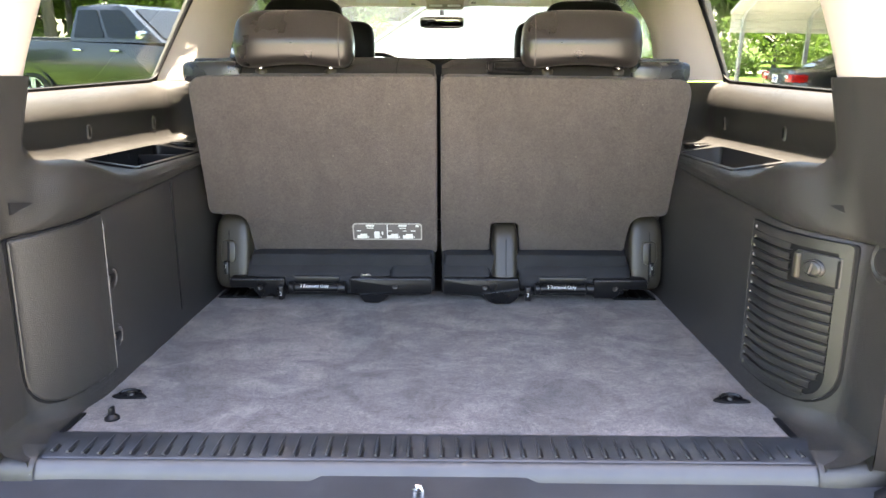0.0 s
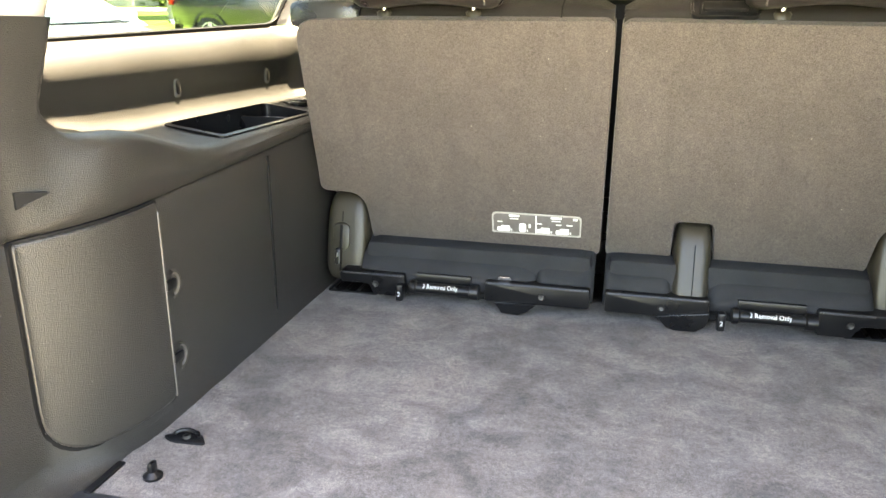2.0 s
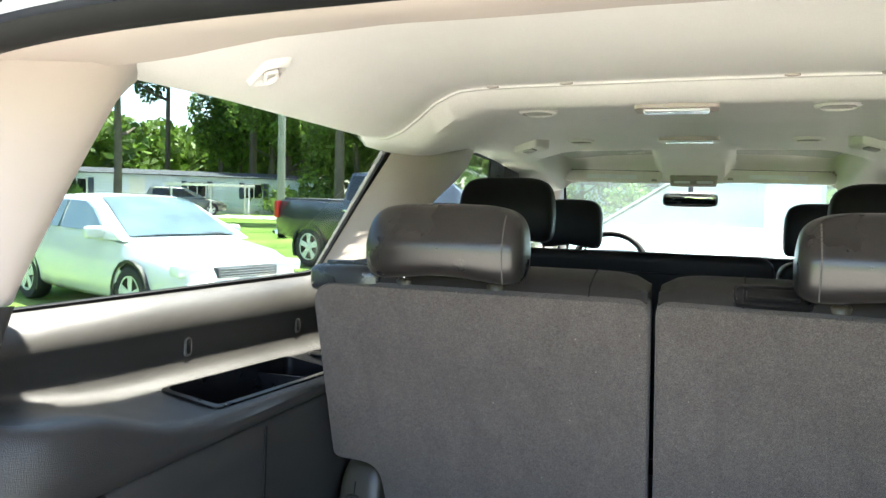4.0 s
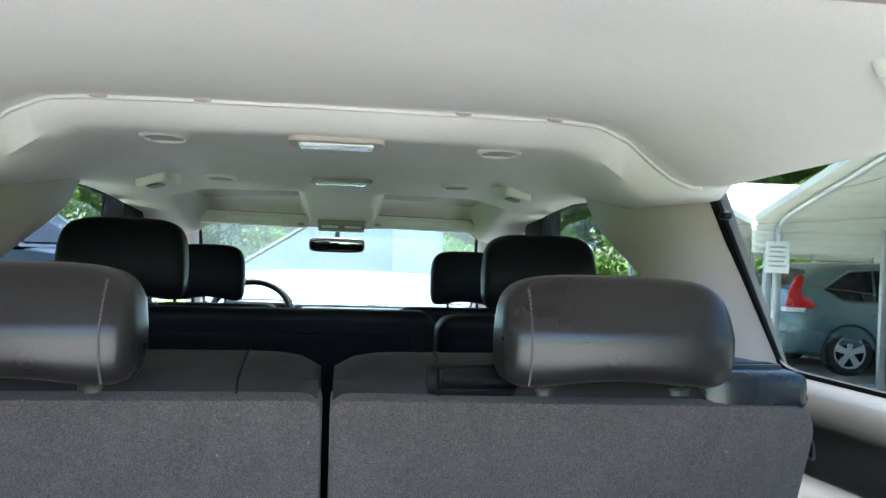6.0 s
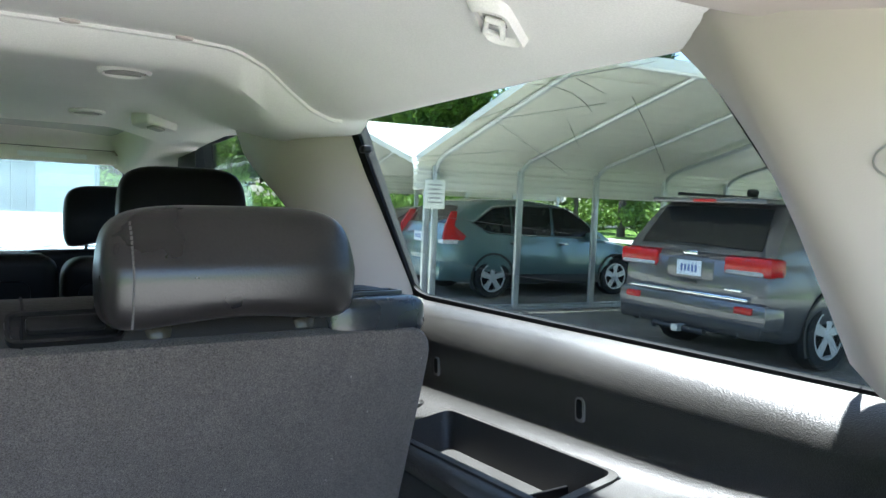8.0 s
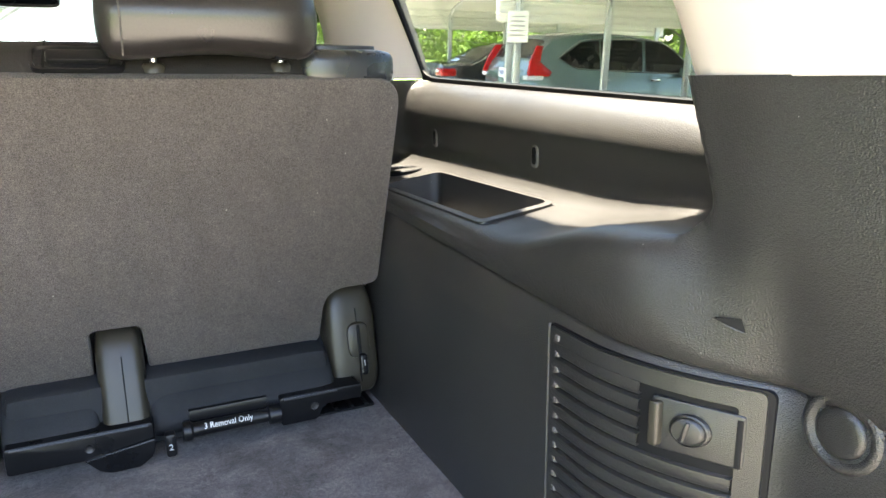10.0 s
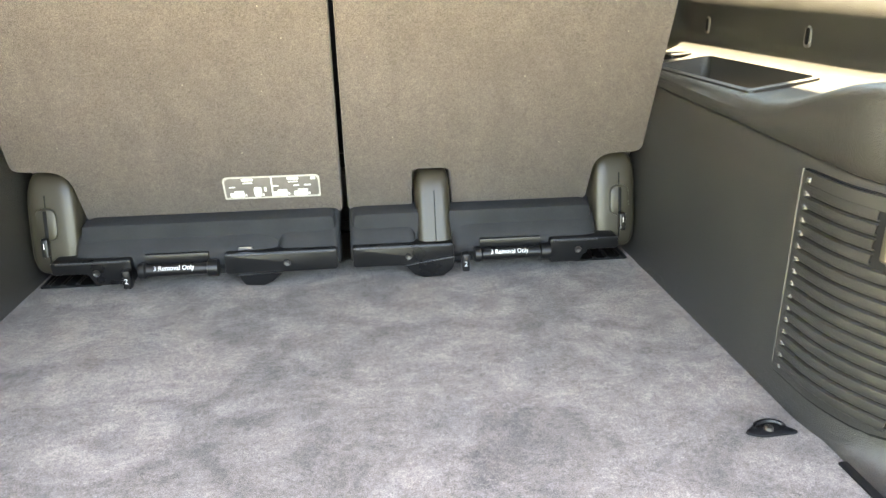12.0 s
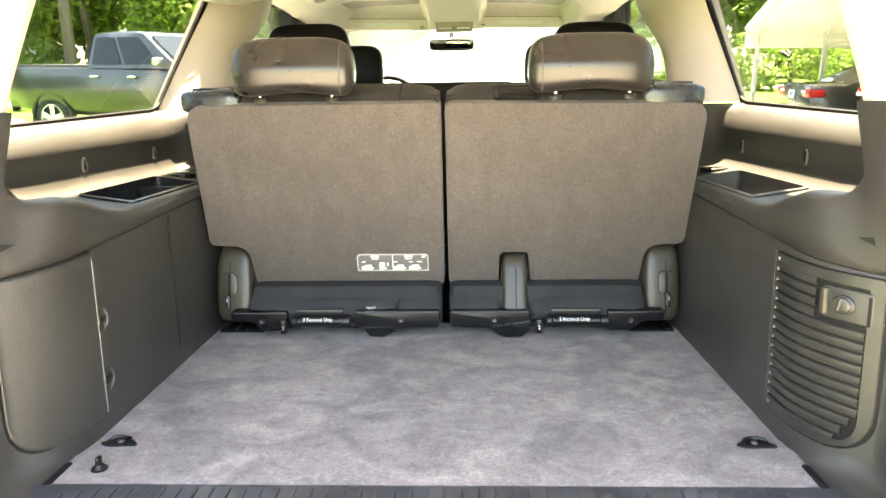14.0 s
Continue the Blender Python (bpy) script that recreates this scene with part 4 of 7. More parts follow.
def head_shape(w):
    v = w.copy()
    arch = 0.30 * (1 - v.x ** 2)
    if v.z < 0:
        v.z *= 1 - arch * min(1, -v.z * 1.3)
        v.y *= 1 + 0.18 * v.z
    else:
        v.x *= 1 - 0.05 * v.z
        v.y *= 1 - 0.22 * v.z
    v.y += -0.10 * (1 - v.z * v.z) * (1 if v.y < 0 else 0) + 0.12 * max(v.z, 0)
    return v


def headrest(parent, x, y, z, half, mat, posts, stitched):
    bm = pillow(BM(), (x, y, z), half, 4.5, 14, head_shape)
    hr = part("headrest", bm, mat, parent, smooth=80)
    if stitched:
        for dx in (half[0] * (0.80 if x < 0 else -0.80),):
            bm = BM()
            for k in range(22):
                zz = z - half[2] * 0.72 + 2 * half[2] * 0.72 * k / 21
                vz = (zz - z) / half[2]
                dy = half[1] * ((1 - abs(vz) ** 4.5 - abs(dx / half[0]) ** 4.5 * 0.9) if abs(vz) < 0.9 else 0.5)
                dy = half[1] * max(0.0, 1 - abs(vz) ** 4.5 - 0.8 ** 4.5) ** (1 / 4.5) * (1 + 0.18 * min(vz, 0) - 0.22 * max(vz, 0)) + 0.10 * half[1] * (1 - vz * vz) - 0.12 * half[1] * max(vz, 0)
                c = Vector((x + dx, y - dy - 0.0004, zz))
                box(bm, c - Vector((0.0012, 0.0008, 0.0022)), c + Vector((0.0012, 0.0008, 0.0022)))
            part("stitching", bm, THREAD, hr, "pale stitched seam", smooth=0)
    for px in posts:
        bm = tube(BM(), [(px, y + 0.036, z - half[2] - 0.004), (px, y + 0.02, z - half[2] * 0.4)], 0.006, 12)
        part("post", bm, CHROME, parent, "steel headrest post")
        bm = lathe(BM(), [(0.017, 0.0), (0.017, 0.010), (0.013, 0.014), (0.0, 0.014)], lambda u, v, w: Vector((px + u, y + 0.034 + v * 0.8, z - half[2] - 0.002 + w)), 18)
        part("post_collar", bm, BRACKET, parent)
    return hr


def numeral(parent, text, p, size, tilt=72.0):
    bm = words(text, size)
    bm.transform(pose(*p, tilt, 0, 0))
    part("writing", bm, WHITEMARK, parent, smooth=0)


def text_on(bm, p, tilt):
    bm.transform(pose(*p, tilt, 0, 0))
    return bm


for s in (-1, 1):
    nm = "left" if s < 0 else "right"
    seat = thing("third_row_seat", (s * 0.33, 0.86, 0.0), "upright third-row seat with brown-grey carpeted back", "car seat", group="third-row seats")
    if s < 0:
        outl = [(-0.640, 0.634), (0.003, 0.634), (0.001, 0.126), (-0.538, 0.127), (-0.546, 0.246), (-0.652, 0.250)]
        rad = [0.050, 0.022, 0.014, 0.012, 0.04, 0.02]
    else:
        outl = [(0.013, 0.634), (0.663, 0.626), (0.658, 0.247), (0.556, 0.243), (0.549, 0.134), (0.243, 0.133), (0.236, 0.224), (0.154, 0.224), (0.156, 0.133), (0.013, 0.129)]
        rad = [0.022, 0.050, 0.02, 0.04, 0.012, 0.010, 0.015, 0.015, 0.010, 0.014]
    o2 = rounded(outl, rad, 6)
    bm = slab(BM(), o2, lambda u, v, w: on_back(u, v, w), 0.05, 0.006)
    part("carpeted_back", bm, SEATCARPET, seat, "brown-grey carpeted seat back")
    # upholstered core and top
    x0, x1 = (-0.632, -0.002) if s < 0 else (0.016, 0.650)
    bm = BM()
    rings = []
    n = 24
    for k in range(n + 1):
        x = lerp(x0, x1, k / n)
        e = 1 - abs(2 * k / n - 1) ** 14
        top = 0.684 - 0.02 * (1 - e)
        rings.append([on_back(x, 0.15, 0.045), on_back(x, 0.60, 0.03), Vector((x, 0.720 + 0.004 * e, 0.636)), Vector((x, 0.732, 0.655)), Vector((x, 0.755, top - 0.014)), Vector((x, 0.785, top - 0.002)), Vector((x, 0.815, top)), Vector((x, 0.842, top - 0.05)), Vector((x, 0.90, 0.4)), Vector((x, 0.97, 0.16))])
    loft(bm, rings, closed=True, cap=True)
    part("backrest", bm, SEATTOP, seat, "dark leather seat top")
    xs = -0.10 if s < 0 else 0.148
    bm = tube(BM(), [(xs, 0.721, 0.636), (xs, 0.731, 0.656), (xs + 0.002, 0.754, 0.671), (xs + 0.003, 0.784, 0.683), (xs + 0.003, 0.815, 0.685)], 0.0016, 6)
    part("seam", bm, RUBBER, seat)
    # moulded pad on the outer shoulder, and the release handle by the middle
    bm = BM()
    xo = s * 0.565
    pillow(bm, (xo + s * 0.012, 0.768, 0.644), (0.080, 0.056, 0.029), 5, 8)
    pad = part("shoulder_pad", bm, SHOULDER, seat, "glossy black plastic shoulder cover")
    go = rounded([(-0.052, -0.022), (0.052, -0.022), (0.052, 0.022), (-0.052, 0.022)], 0.010, 4)
    bm = BM()
    loft(bm, [[Vector((xo + s * 0.014 + p.x * k, 0.765 + p.y * k, z)) for p in go] for k, z in ((1.0, 0.668), (0.98, 0.678), (0.86, 0.679), (0.80, 0.673), (0.10, 0.673))], closed=True)
    gd = part("belt_guide", bm, SHOULDER, pad)
    bm = box(BM(), (xo + s * 0.014 - 0.036, 0.760, 0.672), (xo + s * 0.014 + 0.036, 0.767, 0.680), 0.002)
    part("guide_bar", bm, BLACK, gd)
    if s > 0:
        HP = lambda u, v, w: Vector((0.192 + u, 0.738 + 0.72 * v - 0.69 * w, 0.657 + 0.69 * v + 0.72 * w))
        ho = rounded([(-0.060, -0.024), (0.060, -0.024), (0.060, 0.024), (-0.060, 0.024)], 0.015, 5)
        bm = BM()
        loft(bm, [[HP(p.x * k, p.y * k2, w) for p in ho] for k, k2, w in ((1.0, 1.0, -0.006), (0.99, 0.98, 0.004), (0.93, 0.84, 0.005), (0.90, 0.76, 0.001), (0.05, 0.05, 0.001))], closed=True)
        rl = part("release_handle", bm, BLACK, seat, "recessed plastic release handle")
        bm = slab(BM(), rounded([(-0.040, -0.010), (0.040, -0.010), (0.040, 0.011), (-0.040, 0.011)], 0.006, 4), lambda u, v, w: HP(u, v, 0.009 - w), 0.009, 0.003)
        part("handle_pad", bm, BLACK, rl)
    headrest(seat, s * 0.3535 if s < 0 else 0.365, 0.700, 0.717, (0.148, 0.062, 0.077), LEATHER, ((-0.451, -0.270) if s < 0 else (0.288, 0.470)), True)
    # folded cushion behind: padded dark fabric flaps with rounded ends
    xa, xb = (-0.545, -0.006) if s < 0 else (0.016, 0.556)
    for fa, fb in (((xa, -0.136), (-0.132, xb)) if s < 0 else ((xa, 0.156), (0.238, xb))):
        bm = BM()
        rings = []
        for k in range(21):
            f = 2 * k / 20 - 1
            f = math.copysign(abs(f) ** 0.6, f)
            e = abs(f) ** 12
            rings.append([Vector((lerp(fa, fb, f / 2 + 0.5), y + 0.010 * e, z - 0.004 * e)) for y, z in ((0.905, 0.152), (0.880, 0.137), (0.852, 0.121), (0.830, 0.105), (0.815, 0.087), (0.808, 0.068), (0.811, 0.050), (0.822, 0.035), (0.90, 0.035))])
        loft(bm, rings, closed=True, cap=True)
        part("lower_flap", bm, FABRIC, seat, "padded dark fabric flap at the seat base", smooth=60)
    bm = box(BM(), (min(xa, xb) + 0.005, 0.83, 0.012), (max(xa, xb) - 0.005, 1.25, 0.14), 0.02)
    part("cushion", bm, FABRIC, seat)
    if s < 0:
        bm = slab(BM(), rounded([(-0.218, 0.079), (-0.185, 0.079), (-0.188, 0.086), (-0.215, 0.086)], 0.003, 3), lambda u, v, w: Vector((u, 0.806 - w, v)), 0.004, 0.001)
        part("eyelet", bm, CHROME, seat, "small bright metal eyelet")
    # recliner bracket at the outer side
    BY = lambda z: 0.843 + 0.204 * (z - 0.137)
    xi, xo = s * (0.541 if s < 0 else 0.555), s * (0.646 if s < 0 else 0.656)
    a, b = min(xi, xo), max(xi, xo)
    bm = BM()
    pillow(bm, ((a + b) / 2, 0.895, 0.137), ((b - a) / 2, 0.052, 0.107), 4.5, 12, lambda w: Vector((w.x * (1 - 0.10 * max(w.z, 0) ** 2), w.y + 0.42 * w.z, w.z)))
    rb = part("recliner_bracket", bm, BRACKET, seat, "smooth dark plastic recliner cover")
    xm = s * (0.602 if s < 0 else 0.613)
    bm = tube(BM(), [(xm, BY(z) + 0.0002, z) for z in (0.06, 0.1, 0.16, 0.200)], 0.0014, 5)
    part("parting_line", bm, RUBBER, rb)
    bm = slab(BM(), rounded([(xm - 0.021, 0.108), (xm + 0.021, 0.108), (xm + 0.021, 0.174), (xm - 0.021, 0.174)], 0.019, 6), lambda u, v, w: Vector((u, BY(v) - 0.006 + w, v)), 0.012, 0.003)
    lv = part("lever_guide", bm, BRACKET, rb)
    bm = slab(BM(), [(xm - 0.0035, 0.112), (xm + 0.0035, 0.112), (xm + 0.0035, 0.170), (xm - 0.0035, 0.170)], lambda u, v, w: Vector((u, BY(v) - 0.0075 + w, v)), 0.004, 0.0008)
    part("lever_slot", bm, RUBBER, lv)
    bm = slab(BM(), rounded([(xm - 0.007, 0.078), (xm + 0.007, 0.078), (xm + 0.007, 0.116), (xm - 0.007, 0.116)], 0.004, 4), lambda u, v, w: Vector((u + s * 0.004, BY(v) - 0.016 + w, v)), 0.012, 0.003)
    l1 = part("latch_lever", bm, BLACK, rb, "black latch lever with a white numeral")
    numeral(l1, "1", (xm + s * 0.004, BY(0.10) - 0.0172, 0.101), 0.016, 78.7)
    # plastic base
    BASES = ([(-0.588, -0.432, 0.026, 0.074), (-0.245, -0.012, 0.030, 0.076)] if s < 0 else [(0.020, 0.236, 0.030, 0.076), (0.447, 0.560, 0.026, 0.074)])
    for a, b, z0, z1 in BASES:
        if a < -0.5:
            ol = [(-0.432, 0.020), (-0.432, z1), (-0.590, z1), (-0.590, 0.046), (-0.520, 0.046), (-0.508, 0.020)]
        elif b > 0.5:
            ol = [(0.447, 0.020), (0.515, 0.020), (0.527, 0.046), (0.600, 0.046), (0.600, z1), (0.447, z1)]
        else:
            ol = [(a, z0), (b, z0), (b, z1), (a, z1)]
        bm = slab(BM(), rounded(ol, 0.007, 4), lambda u, v, w: Vector((u, 0.792 + w, v)), 0.09, 0.003)
        bs = part("base_cover", bm, BLACK, seat)
        bm = tube(BM(), [(a + 0.008, 0.791, z1 - 0.004), (b - 0.008, 0.791, z1 - 0.004)], 0.0022, 6)
        part("edge_bead", bm, PANEL, bs)
        bm = lathe(BM(), [(0.0075, 0), (0.0065, 0.002), (0.004, 0.001), (0, 0.001)], lambda u, v, w: Vector((lerp(a, b, 0.55) + u, 0.7915 - w, lerp(z0, z1, 0.45) + v)), 14, cap=False)
        part("screw", bm, PANEL, bs)
    lug = [(-0.222, 0.032), (-0.205, 0.006), (-0.165, 0.004), (-0.145, 0.014), (-0.125, 0.034)] if s < 0 else [(0.128, 0.034), (0.150, 0.010), (0.168, 0.003), (0.212, 0.004), (0.234, 0.020), (0.238, 0.05)]
    bm = slab(BM(), rounded([Vector(p) for p in lug], 0.005, 3), lambda u, v, w: Vector((u, 0.785 + w, v)), 0.07, 0.003)
    part("hinge_lug", bm, BLACK, seat)
    if s > 0:
        bm = pillow(BM(), (0.198, 0.880, 0.126), (0.038, 0.055, 0.096), 5, 10, lambda w: Vector((w.x, w.y + 0.56 * w.z, w.z)))
        mb = part("middle_bracket", bm, BRACKET, seat, "smooth dark plastic hinge cover")
        bm = tube(BM(), [(0.200, 0.8248 + 0.32 * (z - 0.126), z) for z in (0.06, 0.12, 0.18)], 0.0012, 5)
        part("parting_line", bm, RUBBER, mb)
    # removal bar with its words, and lever 2
    a, b = (-0.418, -0.258) if s < 0 else (0.282, 0.446)
    bm = BM()
    lathe(bm, [(0.0, 0.0), (0.016, 0.0), (0.017, 0.003), (0.017, 0.012), (0.0125, 0.016), (0.0125, b - a - 0.022), (0.018, b - a - 0.020), (0.018, b - a), (0.0, b - a)], lambda u, v, w: Vector((a + w, 0.794 + u, 0.047 + v)), 20, cap=False)
    bar = part("removal_bar", bm, BLACK, seat, "black removal bar with white words")
    bm = words("3 Removal Only", 0.0150)
    bm.transform(pose(lerp(a, b, 0.45), 0.794 - 0.0111, 0.0545, 58, 0, 0) @ Matrix.Diagonal((0.84, 1, 1, 1)))
    part("writing", bm, WHITEMARK, bar, smooth=0)
    bm = slab(BM(), [(a + 0.012, 0.058), (b - 0.02, 0.058), (b - 0.02, 0.078), (a + 0.012, 0.078)], lambda u, v, w: Vector((u, 0.802 + w, v)), 0.01, 0.001)
    part("bar_cover", bm, BLACK, seat)
    xl2 = a - 0.022
    bm = slab(BM(), rounded([(xl2 - 0.0085, 0.016), (xl2 + 0.0085, 0.016), (xl2 + 0.0085, 0.056), (xl2 - 0.0085, 0.056)], 0.005, 4), lambda u, v, w: Vector((u, 0.772 + w, v)), 0.02, 0.003)
    l2 = part("release_lever", bm, BLACK, seat, "black release lever with a white numeral")
    numeral(l2, "2", (xl2, 0.771, 0.034), 0.0155, 90)

# instruction label on the left seat back
lab = thing("instruction_label", tuple(on_back(-0.14, 0.172, -0.002)), "printed seat-folding instruction label with pictograms", "label")
L0, L1, Z0, Z1 = -0.243, -0.042, 0.172, 0.2245
place = lambda u, v, w: on_back(u, v, -0.0018 + w)
bm = slab(BM(), rounded([(L0, Z0), (L1, Z0), (L1, Z1), (L0, Z1)], [0.004, 0.004, 0.010, 0.012], 4), lambda u, v, w: on_back(u, v, -0.0016 + w), 0.0025, 0.0006)
part("backing", bm, LABELDARK, lab)
bm = BM()
o = rounded([(L0, Z0), (L1, Z0), (L1, Z1), (L0, Z1)], [0.004, 0.004, 0.010, 0.012], 4)
c = Vector(((L0 + L1) / 2, (Z0 + Z1) / 2))
inn = [Vector((p.x + (0.0035 if p.x < c.x else -0.0035), p.y + (0.0035 if p.y < c.y else -0.0035))) for p in o]
loft(bm, [[on_back(*p, -0.0017) for p in o], [on_back(*p, -0.0026) for p in o], [on_back(*p, -0.0026) for p in inn], [on_back(*p, -0.0017) for p in inn]], closed=True)
part("border", bm, LABELGREY, lab, smooth=0)
marks = [(-0.1425, 0.174, 0.003, 0.047), (-0.192, 0.214, 0.024, 0.0055), (-0.192, 0.208, 0.020, 0.0025), (-0.098, 0.214, 0.024, 0.0055), (-0.098, 0.208, 0.020, 0.0025), (-0.056, 0.213, 0.010, 0.006)]
for x in (-0.216, -0.126, -0.083):
    marks += [(x, 0.1765, 0.030, 0.010), (x + 0.004, 0.187, 0.020, 0.004), (x - 0.009, 0.199, 0.012, 0.0025), (x + 0.018, 0.178, 0.003, 0.005)]
marks += [(-0.173, 0.1765, 0.016, 0.022), (-0.157, 0.188, 0.005, 0.010), (-0.162, 0.178, 0.003, 0.005), (-0.068, 0.199, 0.014, 0.003)]
for x, z, w_, h_ in marks:
    bm = slab(BM(), rounded([(x - w_ / 2, z), (x + w_ / 2, z), (x + w_ / 2, z + h_), (x - w_ / 2, z + h_)], min(w_, h_) * 0.25, 2), lambda u, v, w: on_back(u, v, -0.0024 + w), 0.0008, 0.0002)
    part("pictogram", bm, WHITEMARK, lab, smooth=0)

# ------------------------------------------------------------------ small things on the cargo floor
for s in (-1, 1):
    tr = thing("seat_latch_well", (s * 0.60, 0.87, 0.001), "black steel seat latch well in the carpet", "latch well")
    bm = slab(BM(), rounded([(min(s * 0.515, s * 0.641), 0.838), (max(s * 0.515, s * 0.641), 0.838), (max(s * 0.515, s * 0.641), 0.935), (min(s * 0.515, s * 0.641), 0.935)], 0.005, 3), lambda u, v, w: Vector((u, v, 0.005 - w)), 0.004, 0.001)
    part("well", bm, RUBBER, tr)
    for k in range(3):
        bm = tube(BM(), [(s * (0.565 + 0.03 * k), 0.842, 0.006), (s * (0.565 + 0.03 * k), 0.90, 0.006)], 0.004, 6)
        part("bar", bm, BLACK, tr)
    td = thing("tie_down", (s * 0.602, 0.155, 0.0), "black folding tie-down loop sunk in the carpet", "tie-down")
    o = rounded([(-0.045, -0.012), (0.02, -0.016), (0.045, -0.004), (0.02, 0.012), (-0.02, 0.016)], 0.012, 4)
    bm = slab(BM(), [Vector((p.x * -s * -1, p.y)) for p in o], lambda u, v, w: Vector((s * 0.602 - s * u * 0.9, 0.157 + v, 0.0045 - w)), 0.004, 0.002)
    part("pocket", bm, RUBBER, td)
    bm = tube(BM(), [(s * 0.602 + 0.026 * math.cos(t) * 0.8, 0.158 + 0.010 * math.sin(t), 0.006 + 0.004 * math.sin(t)) for t in [k / 16 * math.pi for k in range(17)]], 0.0035, 8)
    part("loop", bm, BLACK, td)
    bm = lathe(BM(), [(0.007, 0), (0.006, 0.005), (0.0, 0.006)], lambda u, v, w: Vector((s * 0.600 + u, 0.156 + v, 0.004 + w)), 12, cap=False)
    part("bolt", bm, PANEL, td)
kb = thing("floor_knob", (-0.592, 0.056, 0.0), "small black turn knob on the carpet", "knob")
bm = lathe(BM(), [(0.014, 0.0), (0.014, 0.004), (0.010, 0.007), (0.007, 0.010), (0.0, 0.010)], lambda u, v, w: Vector((-0.592 + u, 0.056 + v, w + 0.001)), 18)
part("foot", bm, BLACK, kb)
bm = box(BM(), (-0.596, 0.049, 0.008), (-0.588, 0.064, 0.026), 0.003)
part("wing", bm, BLACK, kb)
for s in (-1, 1):
    bm = box(BM(), (min(s * 0.650, s * 0.662), -0.002, 0.0005), (max(s * 0.650, s * 0.662), 0.075, 0.0050), 0.0015)
    solid("trim_carpet_edge_left" if s < 0 else "trim_carpet_edge_right", bm, RUBBER, "dark gap strip along the carpet edge", "trim")

# ------------------------------------------------------------------ overhead fittings
for s in (-1, 1):
    hk = thing("belt_hook", (s * 0.555, 0.44, 0.99), "beige seat-belt guide recessed in the headliner", "belt guide")
    def P(u, v, w):
        u, v = u * 0.72, v * 0.80
        x, y = 0.585 + 0.78 * u - 0.62 * v, 0.462 + 0.62 * u + 0.78 * v
        return Vector((s * x, y, roof_z(x, y) - w))
    o = rounded([(-0.066, -0.026), (0.060, -0.030), (0.066, 0.030), (-0.058, 0.026)], 0.022, 6)
    bm = BM()
    loft(bm, [[P(p.x * k, p.y * k, w) for p in o] for k, w in ((1.25, -0.004), (1.08, 0.006), (0.98, 0.011), (0.84, 0.011), (0.76, 0.003), (0.1, 0.002))], closed=True)
    part("bezel", bm, HEADLINER, hk)
    # darker plate on the bezel floor stands in for the recess's shade
    bm = slab(BM(), rounded([(-0.040, -0.010), (0.012, -0.014), (0.012, 0.016), (-0.040, 0.014)], 0.006, 4), lambda u, v, w: P(u, v, 0.004 - w), 0.003, 0.0008)
    part("mouth", bm, LABELGREY, hk)
    bm = tube(BM(), [P(-0.020, -0.012, 0.008), P(0.020, -0.004, 0.012), P(0.004, 0.018, 0.013), P(-0.026, 0.006, 0.009), P(-0.020, -0.012, 0.008)], 0.004, 8)
    part("tongue", bm, HEADLINER, hk)

fz = lambda x, y: front_z(x, y, np.interp(y, [p[0] for p in front_c], [p[1] for p in front_c]))


def ceiling_lamp(y, hx, hy, label):
    lp = thing("ceiling_lamp", (0.0, y, fz(0, y)), label, "ceiling lamp", group="ceiling lamps")
    z = fz(0, y)
    o = rounded([(-hx, -hy), (hx, -hy), (hx, hy), (-hx, hy)], hy * 0.5, 5)
    bm = slab(BM(), o, lambda u, v, w: Vector((u, y + v, z - 0.014 + w)), 0.018, 0.004)
    part("frame", bm, BEIGE, lp)
    bm = slab(BM(), rounded([(-hx * 0.78, -hy * 0.6), (hx * 0.78, -hy * 0.6), (hx * 0.78, hy * 0.6), (-hx * 0.78, hy * 0.6)], hy * 0.2, 3), lambda u, v, w: Vector((u, y + v, z - 0.018 + w)), 0.006, 0.002)
    ln = part("lens", bm, LENS, lp, "clear ribbed lamp lens")
    for k in range(9):
        yy = lerp(-hy * 0.5, hy * 0.5, k / 8)
        bm = box(BM(), (-hx * 0.76, y + yy - 0.0008, z - 0.0195), (hx * 0.76, y + yy + 0.0008, z - 0.017))
        part("lens_rib", bm, CHROME, ln, smooth=0)


